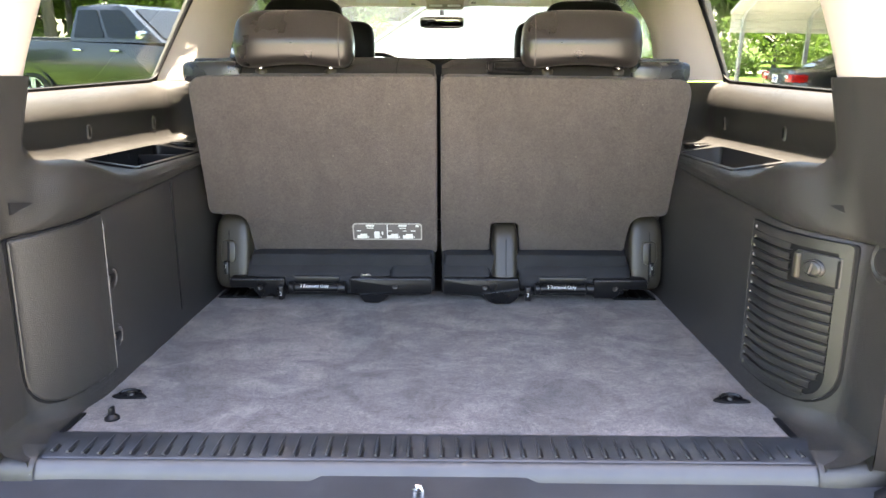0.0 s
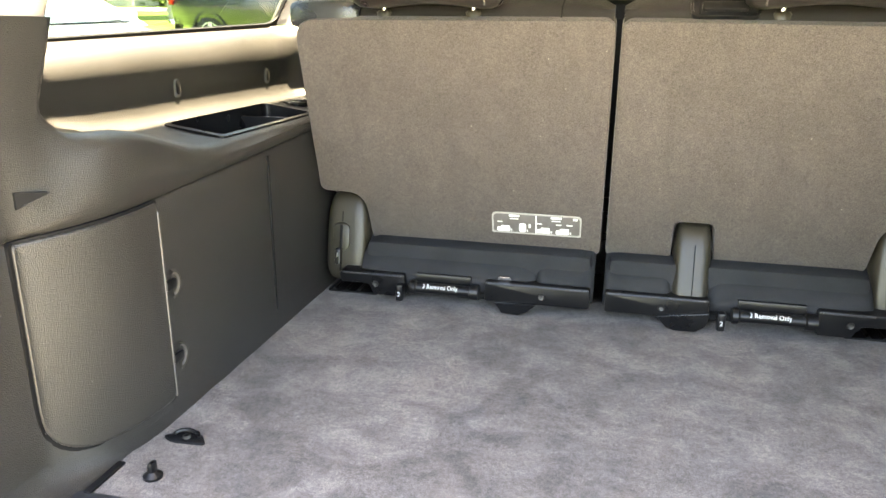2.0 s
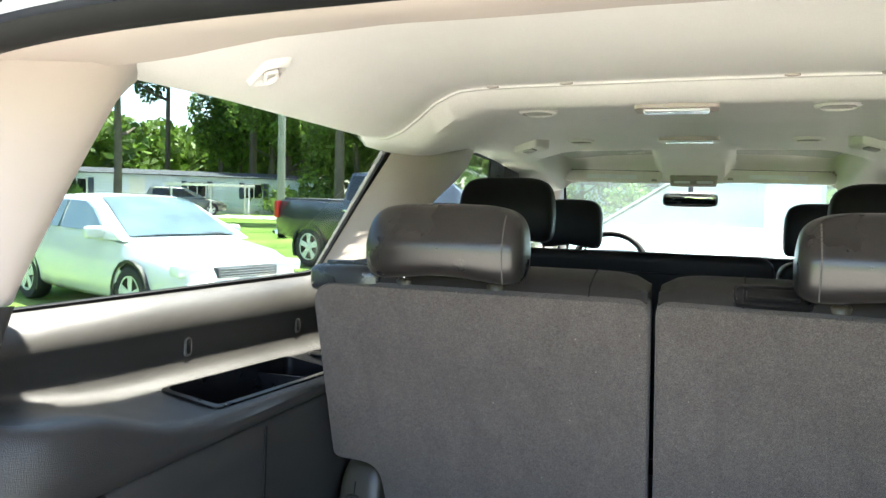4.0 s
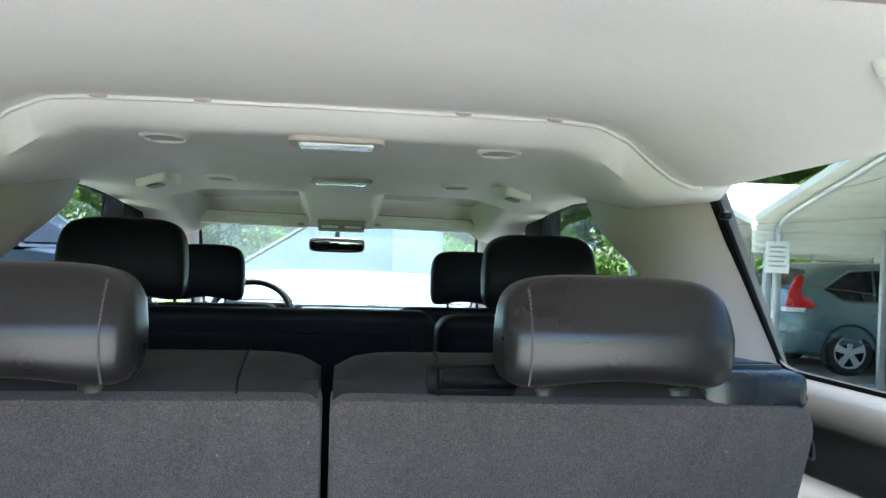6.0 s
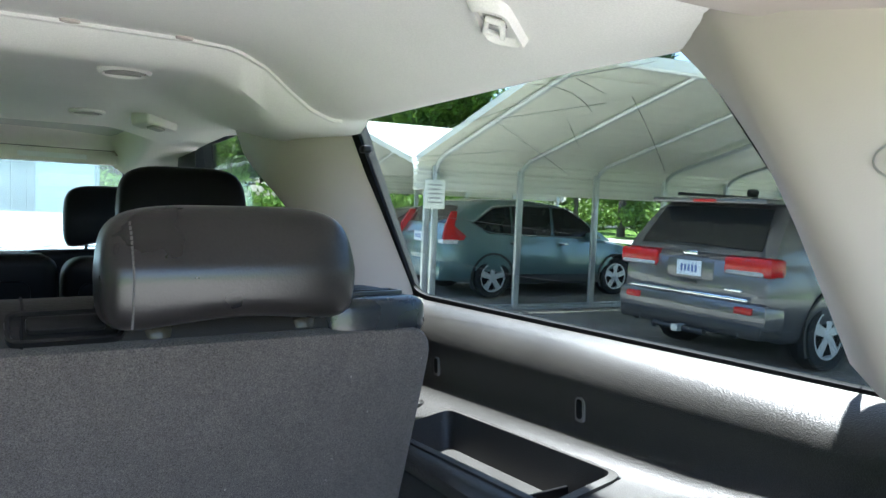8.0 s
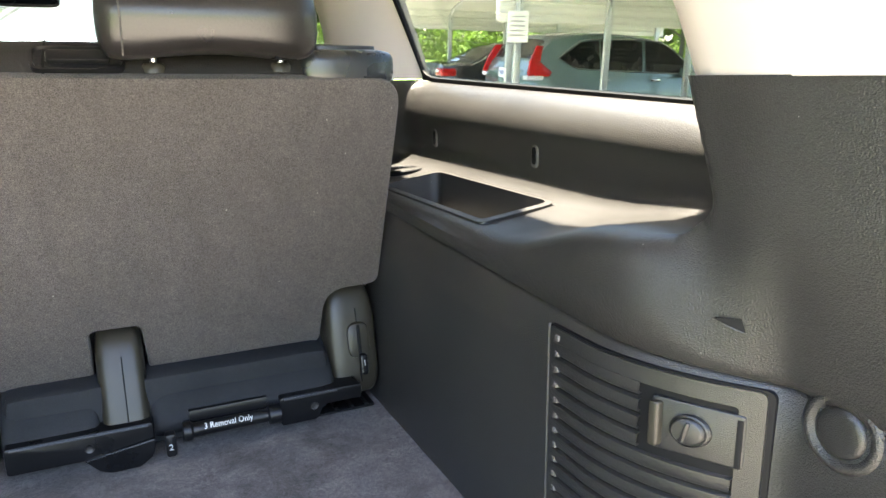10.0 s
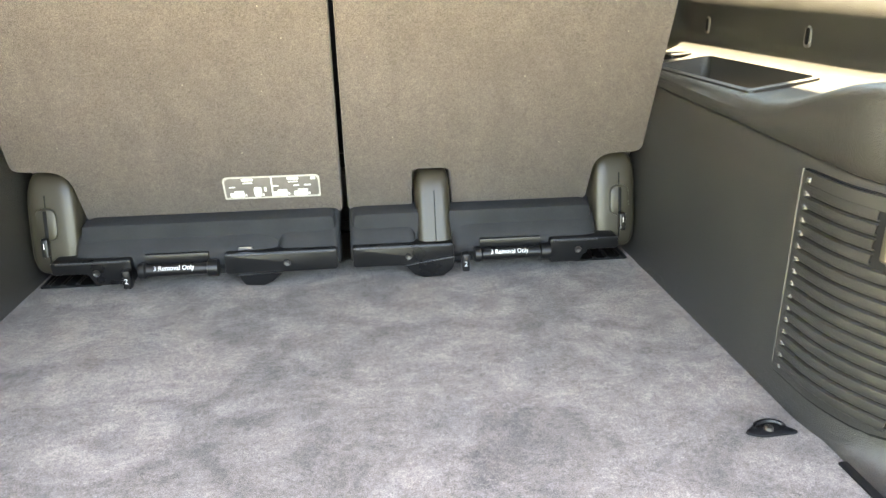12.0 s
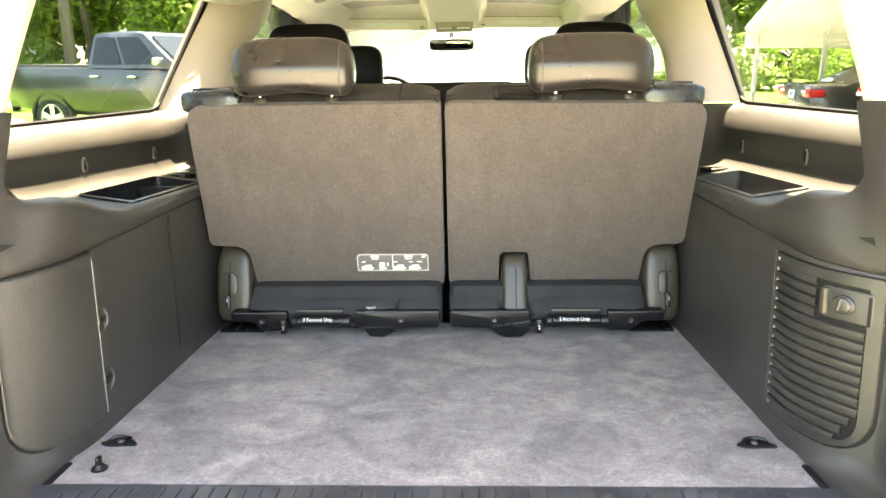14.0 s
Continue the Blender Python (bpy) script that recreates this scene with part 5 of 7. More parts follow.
ceiling_lamp(1.31, 0.098, 0.040, "clear dome lamp in the rear headliner")
ceiling_lamp(2.20, 0.105, 0.032, "clear dome lamp in the front headliner")
for s in (-1, 1):
    for x, y, r in ((0.357, 1.37, 0.050), (0.388, 2.22, 0.050)):
        sp = thing("ceiling_vent", (s * x, y, fz(x, y)), "round pale-ringed air vent in the headliner", "air vent", group="ceiling vents")
        z = fz(x, y)
        bm = lathe(BM(), [(r, -0.002), (r, 0.006), (r * 0.86, 0.010), (r * 0.80, 0.006), (r * 0.78, 0.0)], lambda u, v, w: Vector((s * x + u, y + v, z - w)), 28, cap=False)
        part("ring", bm, HEADLINER, sp, "pale plastic ring")
        bm = lathe(BM(), [(r * 0.8, 0.0), (r * 0.8, 0.002), (0.0, 0.003)], lambda u, v, w: Vector((s * x + u, y + v, z - w)), 24, cap=False)
        part("louvre_disc", bm, LABELDARK, sp)
        for k in (-0.4, 0.0, 0.4):
            h = math.sqrt(max(0.0, 0.62 - k * k)) * r
            bm = box(BM(), (s * x - h, y + k * r - 0.003, z - 0.008), (s * x + h, y + k * r + 0.003, z - 0.002), 0.001)
            part("vane", bm, LABELGREY, sp)
    bg = thing("belt_anchor", (s * 0.56, 2.12, 1.06), "square beige belt anchor under the headliner", "belt anchor", group="belt anchors")
    z = fz(0.57, 2.12)
    bm = slab(BM(), rounded([(-0.055, -0.05), (0.055, -0.05), (0.055, 0.05), (-0.055, 0.05)], 0.012, 4), lambda u, v, w: Vector((s * (0.556 + u * 0.8 - v * 0.3), 2.12 + v, z - 0.030 - u * 0.22 + w)), 0.055, 0.010)
    part("housing", bm, HEADLINER, bg)
    # grey plate stands in for the shaded opening of the housing
    bm = slab(BM(), rounded([(-0.022, -0.02), (0.022, -0.02), (0.022, 0.02), (-0.022, 0.02)], 0.006, 3), lambda u, v, w: Vector((s * (0.556 + u * 0.8 - v * 0.3), 2.095 + v, z - 0.0345 - u * 0.22 + w)), 0.006, 0.001)
    part("mouth", bm, LABELGREY, bg)
    # sun visors
    xv = -0.372 if s < 0 else 0.355
    vs = thing("sun_visor", (xv, 2.99, 1.03), "pale sun visor folded against the headliner", "sun visor", group="sun visors")
    VP = lambda u, v, w: Vector((xv + u, 2.985 + 0.35 * v + w, 1.058 + v - 0.02 * s * u * s))
    bm = slab(BM(), rounded([(-0.23, -0.029), (0.23, -0.029), (0.23, 0.029), (-0.23, 0.029)], [0.022, 0.022, 0.012, 0.012], 5), VP, 0.02, 0.007)
    vb = part("visor_board", bm, HEADLINER, vs)
    bm = slab(BM(), rounded([(-0.118, -0.012), (0.118, -0.012), (0.118, 0.009), (-0.118, 0.009)], 0.003, 3), lambda u, v, w: VP(u, v, w - 0.0025), 0.004, 0.001)
    part("visor_label", bm, LENS, vb, "white printed visor label")
    # dark strip drawn in for the shade along the visor's top edge
    bm = tube(BM(), [VP(-0.232, 0.028, 0.012), VP(0.232, 0.028, 0.012)], 0.004, 6)
    part("visor_shadow_gap", bm, RUBBER, vb)
    bm = slab(BM(), rounded([(-0.014, -0.006), (0.014, -0.006), (0.010, 0.005), (-0.010, 0.005)], 0.002, 2), lambda u, v, w: VP(-s * 0.198 + u, v - 0.014, w - 0.004), 0.006, 0.001)
    part("visor_clip", bm, LABELGREY, vb)
    bm = lathe(BM(), [(0.014, -0.006), (0.014, 0.004), (0.010, 0.008), (0.0, 0.008)], lambda u, v, w: VP(s * 0.222 + u, 0.022 + v, 0.008 - w), 14, cap=False)
    part("visor_pivot", bm, BEIGE, vs)
oc = thing("overhead_console", (0, 2.93, 1.02), "pale overhead console above the mirror", "console")
CP = lambda u, v, w: Vector((u, 2.955 - 0.55 * v + w, 1.047 + v))
bm = slab(BM(), rounded([(-0.100, -0.033), (0.100, -0.033), (0.106, 0.031), (-0.106, 0.031)], 0.010, 5), CP, 0.04, 0.006)
shl = part("shell", bm, BEIGE, oc)
bm = slab(BM(), rounded([(-0.092, -0.027), (0.092, -0.027), (0.092, -0.007), (-0.092, -0.007)], 0.005, 3), lambda u, v, w: CP(u, v, w - 0.003), 0.008, 0.001)
part("lamp_bezel", bm, LABELGREY, shl)
for x in (-0.050, 0.050):
    bm = slab(BM(), rounded([(x - 0.036, -0.022), (x + 0.036, -0.022), (x + 0.036, -0.011), (x - 0.036, -0.011)], 0.003, 3), lambda u, v, w: CP(u, v, w - 0.005), 0.006, 0.001)
    part("reading_lens", bm, LENS, shl)
    bm = slab(BM(), rounded([(x - 0.020, 0.008), (x + 0.020, 0.008), (x + 0.020, 0.013), (x - 0.020, 0.013)], 0.002, 2), lambda u, v, w: CP(u, v, w - 0.001), 0.004, 0.0005)
    part("switch_slot", bm, LABELGREY, shl)
bm = tube(BM(), [CP(-0.104, 0.027, -0.001), CP(0.104, 0.027, -0.001)], 0.0018, 5)
part("console_joint", bm, LABELGREY, shl)
mr = thing("rear_view_mirror", (-0.02, 3.31, 0.98), "dark rear-view mirror on a stalk", "mirror")
bm = pillow(BM(), (-0.022, 3.318, 0.972), (0.132, 0.016, 0.036), 5, 8)
part("casing", bm, BLACK, mr)
MIRROR = surface("mirror_glass", (0.55, 0.58, 0.6), 0.02, metal=1.0, scale=3, var=0.02, rough_var=0.0)
bm = slab(BM(), rounded([(-0.124, -0.027), (0.124, -0.027), (0.124, 0.027), (-0.124, 0.027)], 0.02, 5), lambda u, v, w: Vector((-0.022 + u, 3.299 + w - 0.12 * v, 0.973 + v)), 0.003, 0.0008)
part("mirror_face", bm, MIRROR, mr)
bm = tube(BM(), [(-0.022, 3.33, 1.0), (-0.022, 3.345, 1.03), (-0.022, 3.36, 1.06)], 0.012, 10)
part("stalk", bm, BLACK, mr)

# ------------------------------------------------------------------ second and first row seats, dashboard
def back_shape(w):
    v = w.copy()
    v.y += 0.35 * (1 - v.z) * 0.6
    return v


def bucket(name, label, x, y, z_top, hw, hr, group):
    st = thing(name, (x, y + 0.3, -0.1), label, "car seat", group=group)
    ol = rounded([(x - hw, -0.05), (x + hw, -0.05), (x + hw, z_top), (x - hw, z_top)], [0.02, 0.02, 0.055, 0.055], 8)
    lean = lambda u, v, w: Vector((u, y - 0.02 + w + 0.21 * (1 - v / z_top) - 0.016 * math.cos((u - x) / hw * 1.3), v))
    bm = slab(BM(), ol, lean, 0.15, 0.028)
    part("backrest", bm, BLACKLEATHER, st, smooth=80)
    bm = slab(BM(), rounded([(x - hw * 0.86, 0.10), (x + hw * 0.86, 0.10), (x + hw * 0.88, z_top - 0.06), (x - hw * 0.88, z_top - 0.06)], 0.03, 5), lambda u, v, w: lean(u, v, w - 0.006), 0.012, 0.005)
    part("back_panel", bm, BLACKLEATHER, st, smooth=80)
    bm = pillow(BM(), (x, y + 0.42, 0.12), (hw, 0.28, 0.09), 6, 8)
    part("cushion", bm, BLACKLEATHER, st, smooth=80)
    for hx, hh in hr:
        headrest(st, hx, y + 0.03, hh[0], hh[1], BLACKLEATHER, (hx - 0.06, hx + 0.06), False)
    return st


HR2 = (0.157, 0.058, 0.115)
bench = bucket("second_row_bench", "black leather second-row bench seat", -0.215, 1.72, 0.712, 0.482, [(-0.538, (0.822, HR2))], "second-row seats")
bm = slab(BM(), rounded([(0.12, 1.735), (0.235, 1.735), (0.235, 1.775), (0.12, 1.775)], 0.012, 4), lambda u, v, w: Vector((u, v, 0.712 - w)), 0.012, 0.004)
part("release_handle", bm, BLACK, bench)
bucket("single_rear_seat", "black leather second-row single seat", 0.50, 1.72, 0.702, 0.222, [(0.552, (0.812, HR2))], "second-row seats")
for s in (-1, 1):
    bucket("front_seat", "black leather front seat", s * 0.47, 2.62, 0.70, 0.24, [(s * 0.492, (0.805, (0.135, 0.055, 0.118)))], "front seats")
ds = thing("dashboard", (0, 3.7, 0.3), "dark dashboard below the windscreen", "dashboard")
bm = pillow(BM(), (0, 3.72, 0.50), (0.74, 0.24, 0.16), 6, 10)
part("dash_body", bm, PANEL, ds)
bm = pillow(BM(), (-0.40, 3.46, 0.66), (0.17, 0.10, 0.045), 4, 8)
part("instrument_hood", bm, BLACK, ds)
sw = thing("steering_wheel", (-0.40, 3.20, 0.50), "dark leather-rimmed steering wheel", "steering wheel")
cw, tl = Vector((-0.40, 3.20, 0.62)), radians(25)
W = lambda a, r: cw + Vector((r * math.cos(a), r * math.sin(a) * math.sin(tl) * 1.0, r * math.sin(a) * math.cos(tl)))
bm = BM()
rings = []
for k in range(37):
    a = k / 36 * math.tau
    p, rad_ = W(a, 0.185), (W(a, 1.0) - cw).normalized()
    nn = Vector((0, -math.cos(tl), math.sin(tl)))
    rings.append([p + rad_ * 0.016 * math.cos(q / 10 * math.tau) + nn * 0.016 * math.sin(q / 10 * math.tau) for q in range(10)])
loft(bm, rings, closed=True)
part("rim", bm, BLACKLEATHER, sw)
bm = pillow(BM(), tuple(cw + Vector((0, 0.03, -0.01))), (0.075, 0.03, 0.06), 4, 8)
part("hub", bm, BLACK, sw)
for a in (0.15, math.pi - 0.15, -math.pi / 2):
    bm = tube(BM(), [cw + Vector((0, 0.03, -0.01)), W(a, 0.18)], 0.014, 8)
    part("spoke", bm, PANEL, sw)
bm = tube(BM(), [(-0.27, 3.30, 0.64), (-0.18, 3.24, 0.675)], [0.007, 0.012], 10)
part("shift_lever", bm, BLACK, sw)
# bonnet and wipers ahead of the windscreen
bm = BM()
loft(bm, [[Vector((x, y, 0.640 + (0.906 - 0.640) * smooth_step(3.9, 4.7, y) - 0.12 * max(y - 4.8, 0) - 0.05 * abs(x) ** 2.5)) for x in (-0.86, -0.6, -0.3, 0, 0.3, 0.6, 0.86)] for y in (3.9, 4.1, 4.5, 4.9, 5.2)])
thicken(bm, 0.02)
solid("wall_bonnet", bm, BODYPAINT, "sunlit painted bonnet of the vehicle", "bonnet")
bm = BM()
loft(bm, [[Vector((x, y, z)) for y, z in ((3.9, 0.66), (3.9, 0.2), (3.9, -0.3))] for x in (-0.9, 0.9)])
thicken(bm, 0.02)
solid("wall_firewall", bm, BLACK, "dark bulkhead below the windscreen", "bulkhead")
for x0 in (-0.5, 0.15):
    wp = thing("wiper", (x0, 4.0, 0.66), "black windscreen wiper arm", "wiper", group="wipers")
    bm = tube(BM(), [(x0, 4.0, 0.675), (x0 + 0.25, 3.975, 0.69), (x0 + 0.55, 3.965, 0.685)], [0.010, 0.008, 0.005], 8)
    part("arm", bm, BLACK, wp)

# ------------------------------------------------------------------ outside: ground
GRASS = surface("grass_ground", (0.10, 0.17, 0.035), 0.95, scale=0.5, var=0.35, grain=1.0, grain_scale=30, fine=0.4, fine_scale=25, spec=0.1, stains=0.4, stain_scale=0.25, stain_col=(0.20, 0.24, 0.07))
GRAVEL = surface("driveway", (0.38, 0.355, 0.32), 0.95, scale=1.2, var=0.2, grain=1.0, grain_scale=60, fine=0.3, fine_scale=60, spec=0.1, stains=0.35, stain_scale=0.8, stain_col=(0.27, 0.25, 0.225))
ROADM = surface("pale_road", (0.42, 0.40, 0.36), 0.95, scale=0.8, var=0.15, grain=0.6, grain_scale=50, fine=0.2, fine_scale=40)
STEELW = surface("white_sheet_metal", (0.72, 0.705, 0.62), 0.45, scale=2, var=0.06, stains=0.15, stain_scale=4, stain_col=(0.55, 0.54, 0.48), metal=0.0)
GALV = surface("galvanised_tube", (0.58, 0.60, 0.60), 0.4, metal=0.7, scale=10, var=0.12)
BARK = surface("bark", (0.11, 0.085, 0.065), 0.95, scale=6, var=0.35, grain=1.0, grain_scale=25, stretch=(1, 1, 0.25))
TYRE = surface("tyre", (0.018, 0.018, 0.018), 0.8, scale=15, var=0.2)
ALLOY = surface("alloy", (0.62, 0.63, 0.65), 0.35, metal=0.35, scale=10, var=0.08)
CARGLASS = surface("car_glass", (0.010, 0.012, 0.013), 0.06, scale=3, var=0.1, rough_var=0.02, spec=0.4)
REDLAMP = surface("red_lamp", (0.50, 0.012, 0.010), 0.22, scale=20, var=0.15, coat=0.1)
LAMPGLASS = surface("grey_lamp_glass", (0.34, 0.35, 0.36), 0.12, scale=25, var=0.3, coat=0.5)
CLEARLAMP = surface("clear_lamp", (0.75, 0.76, 0.76), 0.12, scale=25, var=0.2, coat=0.5)
PLATE = surface("plate_white", (0.72, 0.76, 0.82), 0.4, scale=30, var=0.08)
PLATEINK = surface("plate_ink", (0.10, 0.16, 0.40), 0.5, scale=30, var=0.08)
TRIMBLK = surface("car_trim", (0.025, 0.025, 0.026), 0.55, scale=8, var=0.2)


def paint(name, col, metal=0.5):
    return surface(name, col, 0.32, metal=metal, scale=2.5, var=0.06, coat=1.0, rough_var=0.05, stains=0.12, stain_scale=3, stain_col=tuple(Vector(col) * 0.7 + Vector((0.05, 0.048, 0.04))))


def leafmat(name, col, var):
    m = surface(name, col, 0.55, scale=0.6, var=var, per_object=0.12, spec=0.3)
    nt = m.node_tree
    b = nt.nodes["Principled BSDF"]
    geo = nt.nodes.new("ShaderNodeNewGeometry")
    mr_ = nt.nodes.new("ShaderNodeMapRange")
    mr_.inputs[3].default_value, mr_.inputs[4].default_value = 0.55, 1.6
    nt.links.new(geo.outputs["Random Per Island"], mr_.inputs[0])
    src = b.inputs["Base Color"].links[0].from_socket
    mx = nt.nodes.new("ShaderNodeMix")
    mx.data_type, mx.blend_type = "RGBA", "MULTIPLY"
    mx.inputs[0].default_value = 1.0
    nt.links.new(src, mx.inputs[6])
    nt.links.new(mr_.outputs[0], mx.inputs[7])
    nt.links.new(mx.outputs[2], b.inputs["Base Color"])
    tl_ = nt.nodes.new("ShaderNodeBsdfTranslucent")
    nt.links.new(mx.outputs[2], tl_.inputs[0])
    ms = nt.nodes.new("ShaderNodeMixShader")
    ms.inputs[0].default_value = 0.35
    nt.links.new(b.outputs[0], ms.inputs[1])
    nt.links.new(tl_.outputs[0], ms.inputs[2])
    nt.links.new(ms.outputs[0], nt.nodes["Material Output"].inputs[0])
    return m


LEAF_D = leafmat("leaf_dark", (0.075, 0.125, 0.028), 0.3)
LEAF_M = leafmat("leaf_mid", (0.12, 0.19, 0.035), 0.3)
LEAF_Y = leafmat("leaf_light", (0.13, 0.20, 0.038), 0.3)

bm = BM()
n = 90
rows = []
for j in range(n + 1):
    row = []
    for i in range(n + 1):
        u, v = 2 * i / n - 1, 2 * j / n - 1
        x, y = 420 * u * abs(u) ** 1.3, 10 + 420 * v * abs(v) ** 1.3
        d = math.hypot(x, y - 5)
        h = 0.10 * noise.noise(Vector((x * 0.06, y * 0.06, 0))) * smooth_step(14, 40, d) + 0.5 * noise.noise(Vector((x * 0.012, y * 0.012, 3))) * smooth_step(60, 160, d)
        row.append(Vector((x, y, h - 0.012)))
    rows.append(row)
loft(bm, rows)
solid("ground", bm, GRASS, "sunlit mown grass round the yard", "grass", in_car=False)


def sheet(name, poly, z, mat, label, cat):
    bm = slab(BM(), [Vector(p) for p in poly], lambda u, v, w: Vector((u, v, z - w)), 0.03, 0.01)
    return solid(name, bm, mat, label, cat, in_car=False)


sheet("pavement", rounded([(-3.6, -9), (16.5, -9), (18, 18.5), (4.5, 20), (3.0, 40), (-3.2, 40), (-4.2, 12)], 2.0, 6), 0.004, GRAVEL, "pale gravel drive under the parked cars", "driveway")
ASPH = surface("dark_yard", (0.21, 0.20, 0.185), 0.95, scale=1.2, var=0.25, grain=1.0, grain_scale=60, fine=0.35, fine_scale=60, spec=0.1, stains=0.4, stain_scale=0.9, stain_col=(0.15, 0.143, 0.132))
sheet("pavement_yard", rounded([(4.6, -1.0), (14.5, -2.0), (15.5, 16.5), (5.6, 17.2)], 0.8, 5), 0.012, ASPH, "grey worn yard surface beneath the carports", "yard")
# unseen ground sheet, its colour set to bounce light into the bay
BOUNCE_GROUND = surface("bounce_ground", (0.34, 0.31, 0.27), 0.95, scale=1.2, var=0.2, grain=0.8, grain_scale=60, fine=0.25, fine_scale=60, spec=0.1, stains=0.35, stain_scale=0.8, stain_col=(0.18, 0.165, 0.145))
sheet("pavement_rear", rounded([(-5.5, -14), (5.5, -14), (4.4, 3.0), (-3.3, 3.0)], 0.8, 5), 0.010, BOUNCE_GROUND, "unseen buff ground added to bounce light into the car", "driveway")
sheet("road", [(-70, 25), (-8, 34), (60, 46), (60, 50), (-8, 38), (-70, 29)], 0.03, ROADM, "pale sunlit lane across the grass", "road")
sheet("pavement_far", [(22, -20), (25, -20), (30, 50), (27, 50)], 0.03, ROADM, "pale sunlit track beyond the carports", "driveway")


# ------------------------------------------------------------------ outside: cars
def wheel(parent, x, y, r, w, side, spokes=5, rim=0.68):
    """A wheel on the car's flank (car axes: y forward, x to its right)."""
    pl = lambda u, v, k: Vector((x + side * k, y + u, r + v))
    bm = lathe(BM(), [(r * rim, -w), (r * 0.94, -w), (r, -w * 0.85), (r, -0.02), (r * 0.95, 0.0), (r * 0.80, 0.006), (r * rim, 0.0), (r * rim, -0.03)], pl, 32, cap=False)
    wh = part("wheel", bm, TYRE, parent)
    bm = lathe(BM(), [(r * rim, -0.03), (r * rim, 0.002), (r * (rim - 0.05), 0.002), (r * (rim - 0.07), -0.05)], pl, 32, cap=False)
    part("rim", bm, ALLOY, wh)
    bm = lathe(BM(), [(r * 0.66, -0.06), (0.0, -0.055)], pl, 24, cap=False)
    part("brake_disc", bm, TRIMBLK, wh)
    bm = BM()
    for k in range(spokes):
        a = k / spokes * math.tau + 0.3
        ca, sa = math.cos(a), math.sin(a)
        P = lambda rr, t, kk: pl(rr * ca - t * sa, rr * sa + t * ca, kk)
        wa, wb = r * 0.13, r * 0.19
        o = [(0.03, -wa), (r * (rim - 0.04), -wb), (r * (rim - 0.04), wb), (0.03, wa)]
        loft(bm, [[P(rr, t, -0.03) for rr, t in o], [P(rr, t * 0.8, -0.004) for rr, t in o]], closed=True, cap=True)
    lathe(bm, [(r * 0.17, -0.03), (r * 0.17, 0.0), (r * 0.12, 0.006), (0.0, 0.006)], pl, 16, cap=False)
    part("spokes", bm, ALLOY, wh)
    bm = BM()
    ring = [(r * 1.10 * math.cos(t), r * 1.10 * math.sin(t)) for t in [math.pi * (-0.15 + 1.3 * k / 20) for k in range(21)]]
    ring2 = [(a * 1.10, b * 1.10) for a, b in ring]
    loft(bm, [[pl(a, b, 0.010) for a, b in ring], [pl(a, b, 0.016) for a, b in ring2], [pl(a, b, -0.05) for a, b in ring2]])
    part("wheel_arch", bm, TRIMBLK, parent)
    # flat dark disc stands in for the shaded hollow of the wheel arch
    bm = lathe(BM(), [(r * 1.10, 0.004), (0.0, 0.004)], lambda u, v, k: pl(u, max(v, -r * 0.55), -0.012 + k), 28, cap=False)
    part("arch_well", bm, RUBBER, parent)


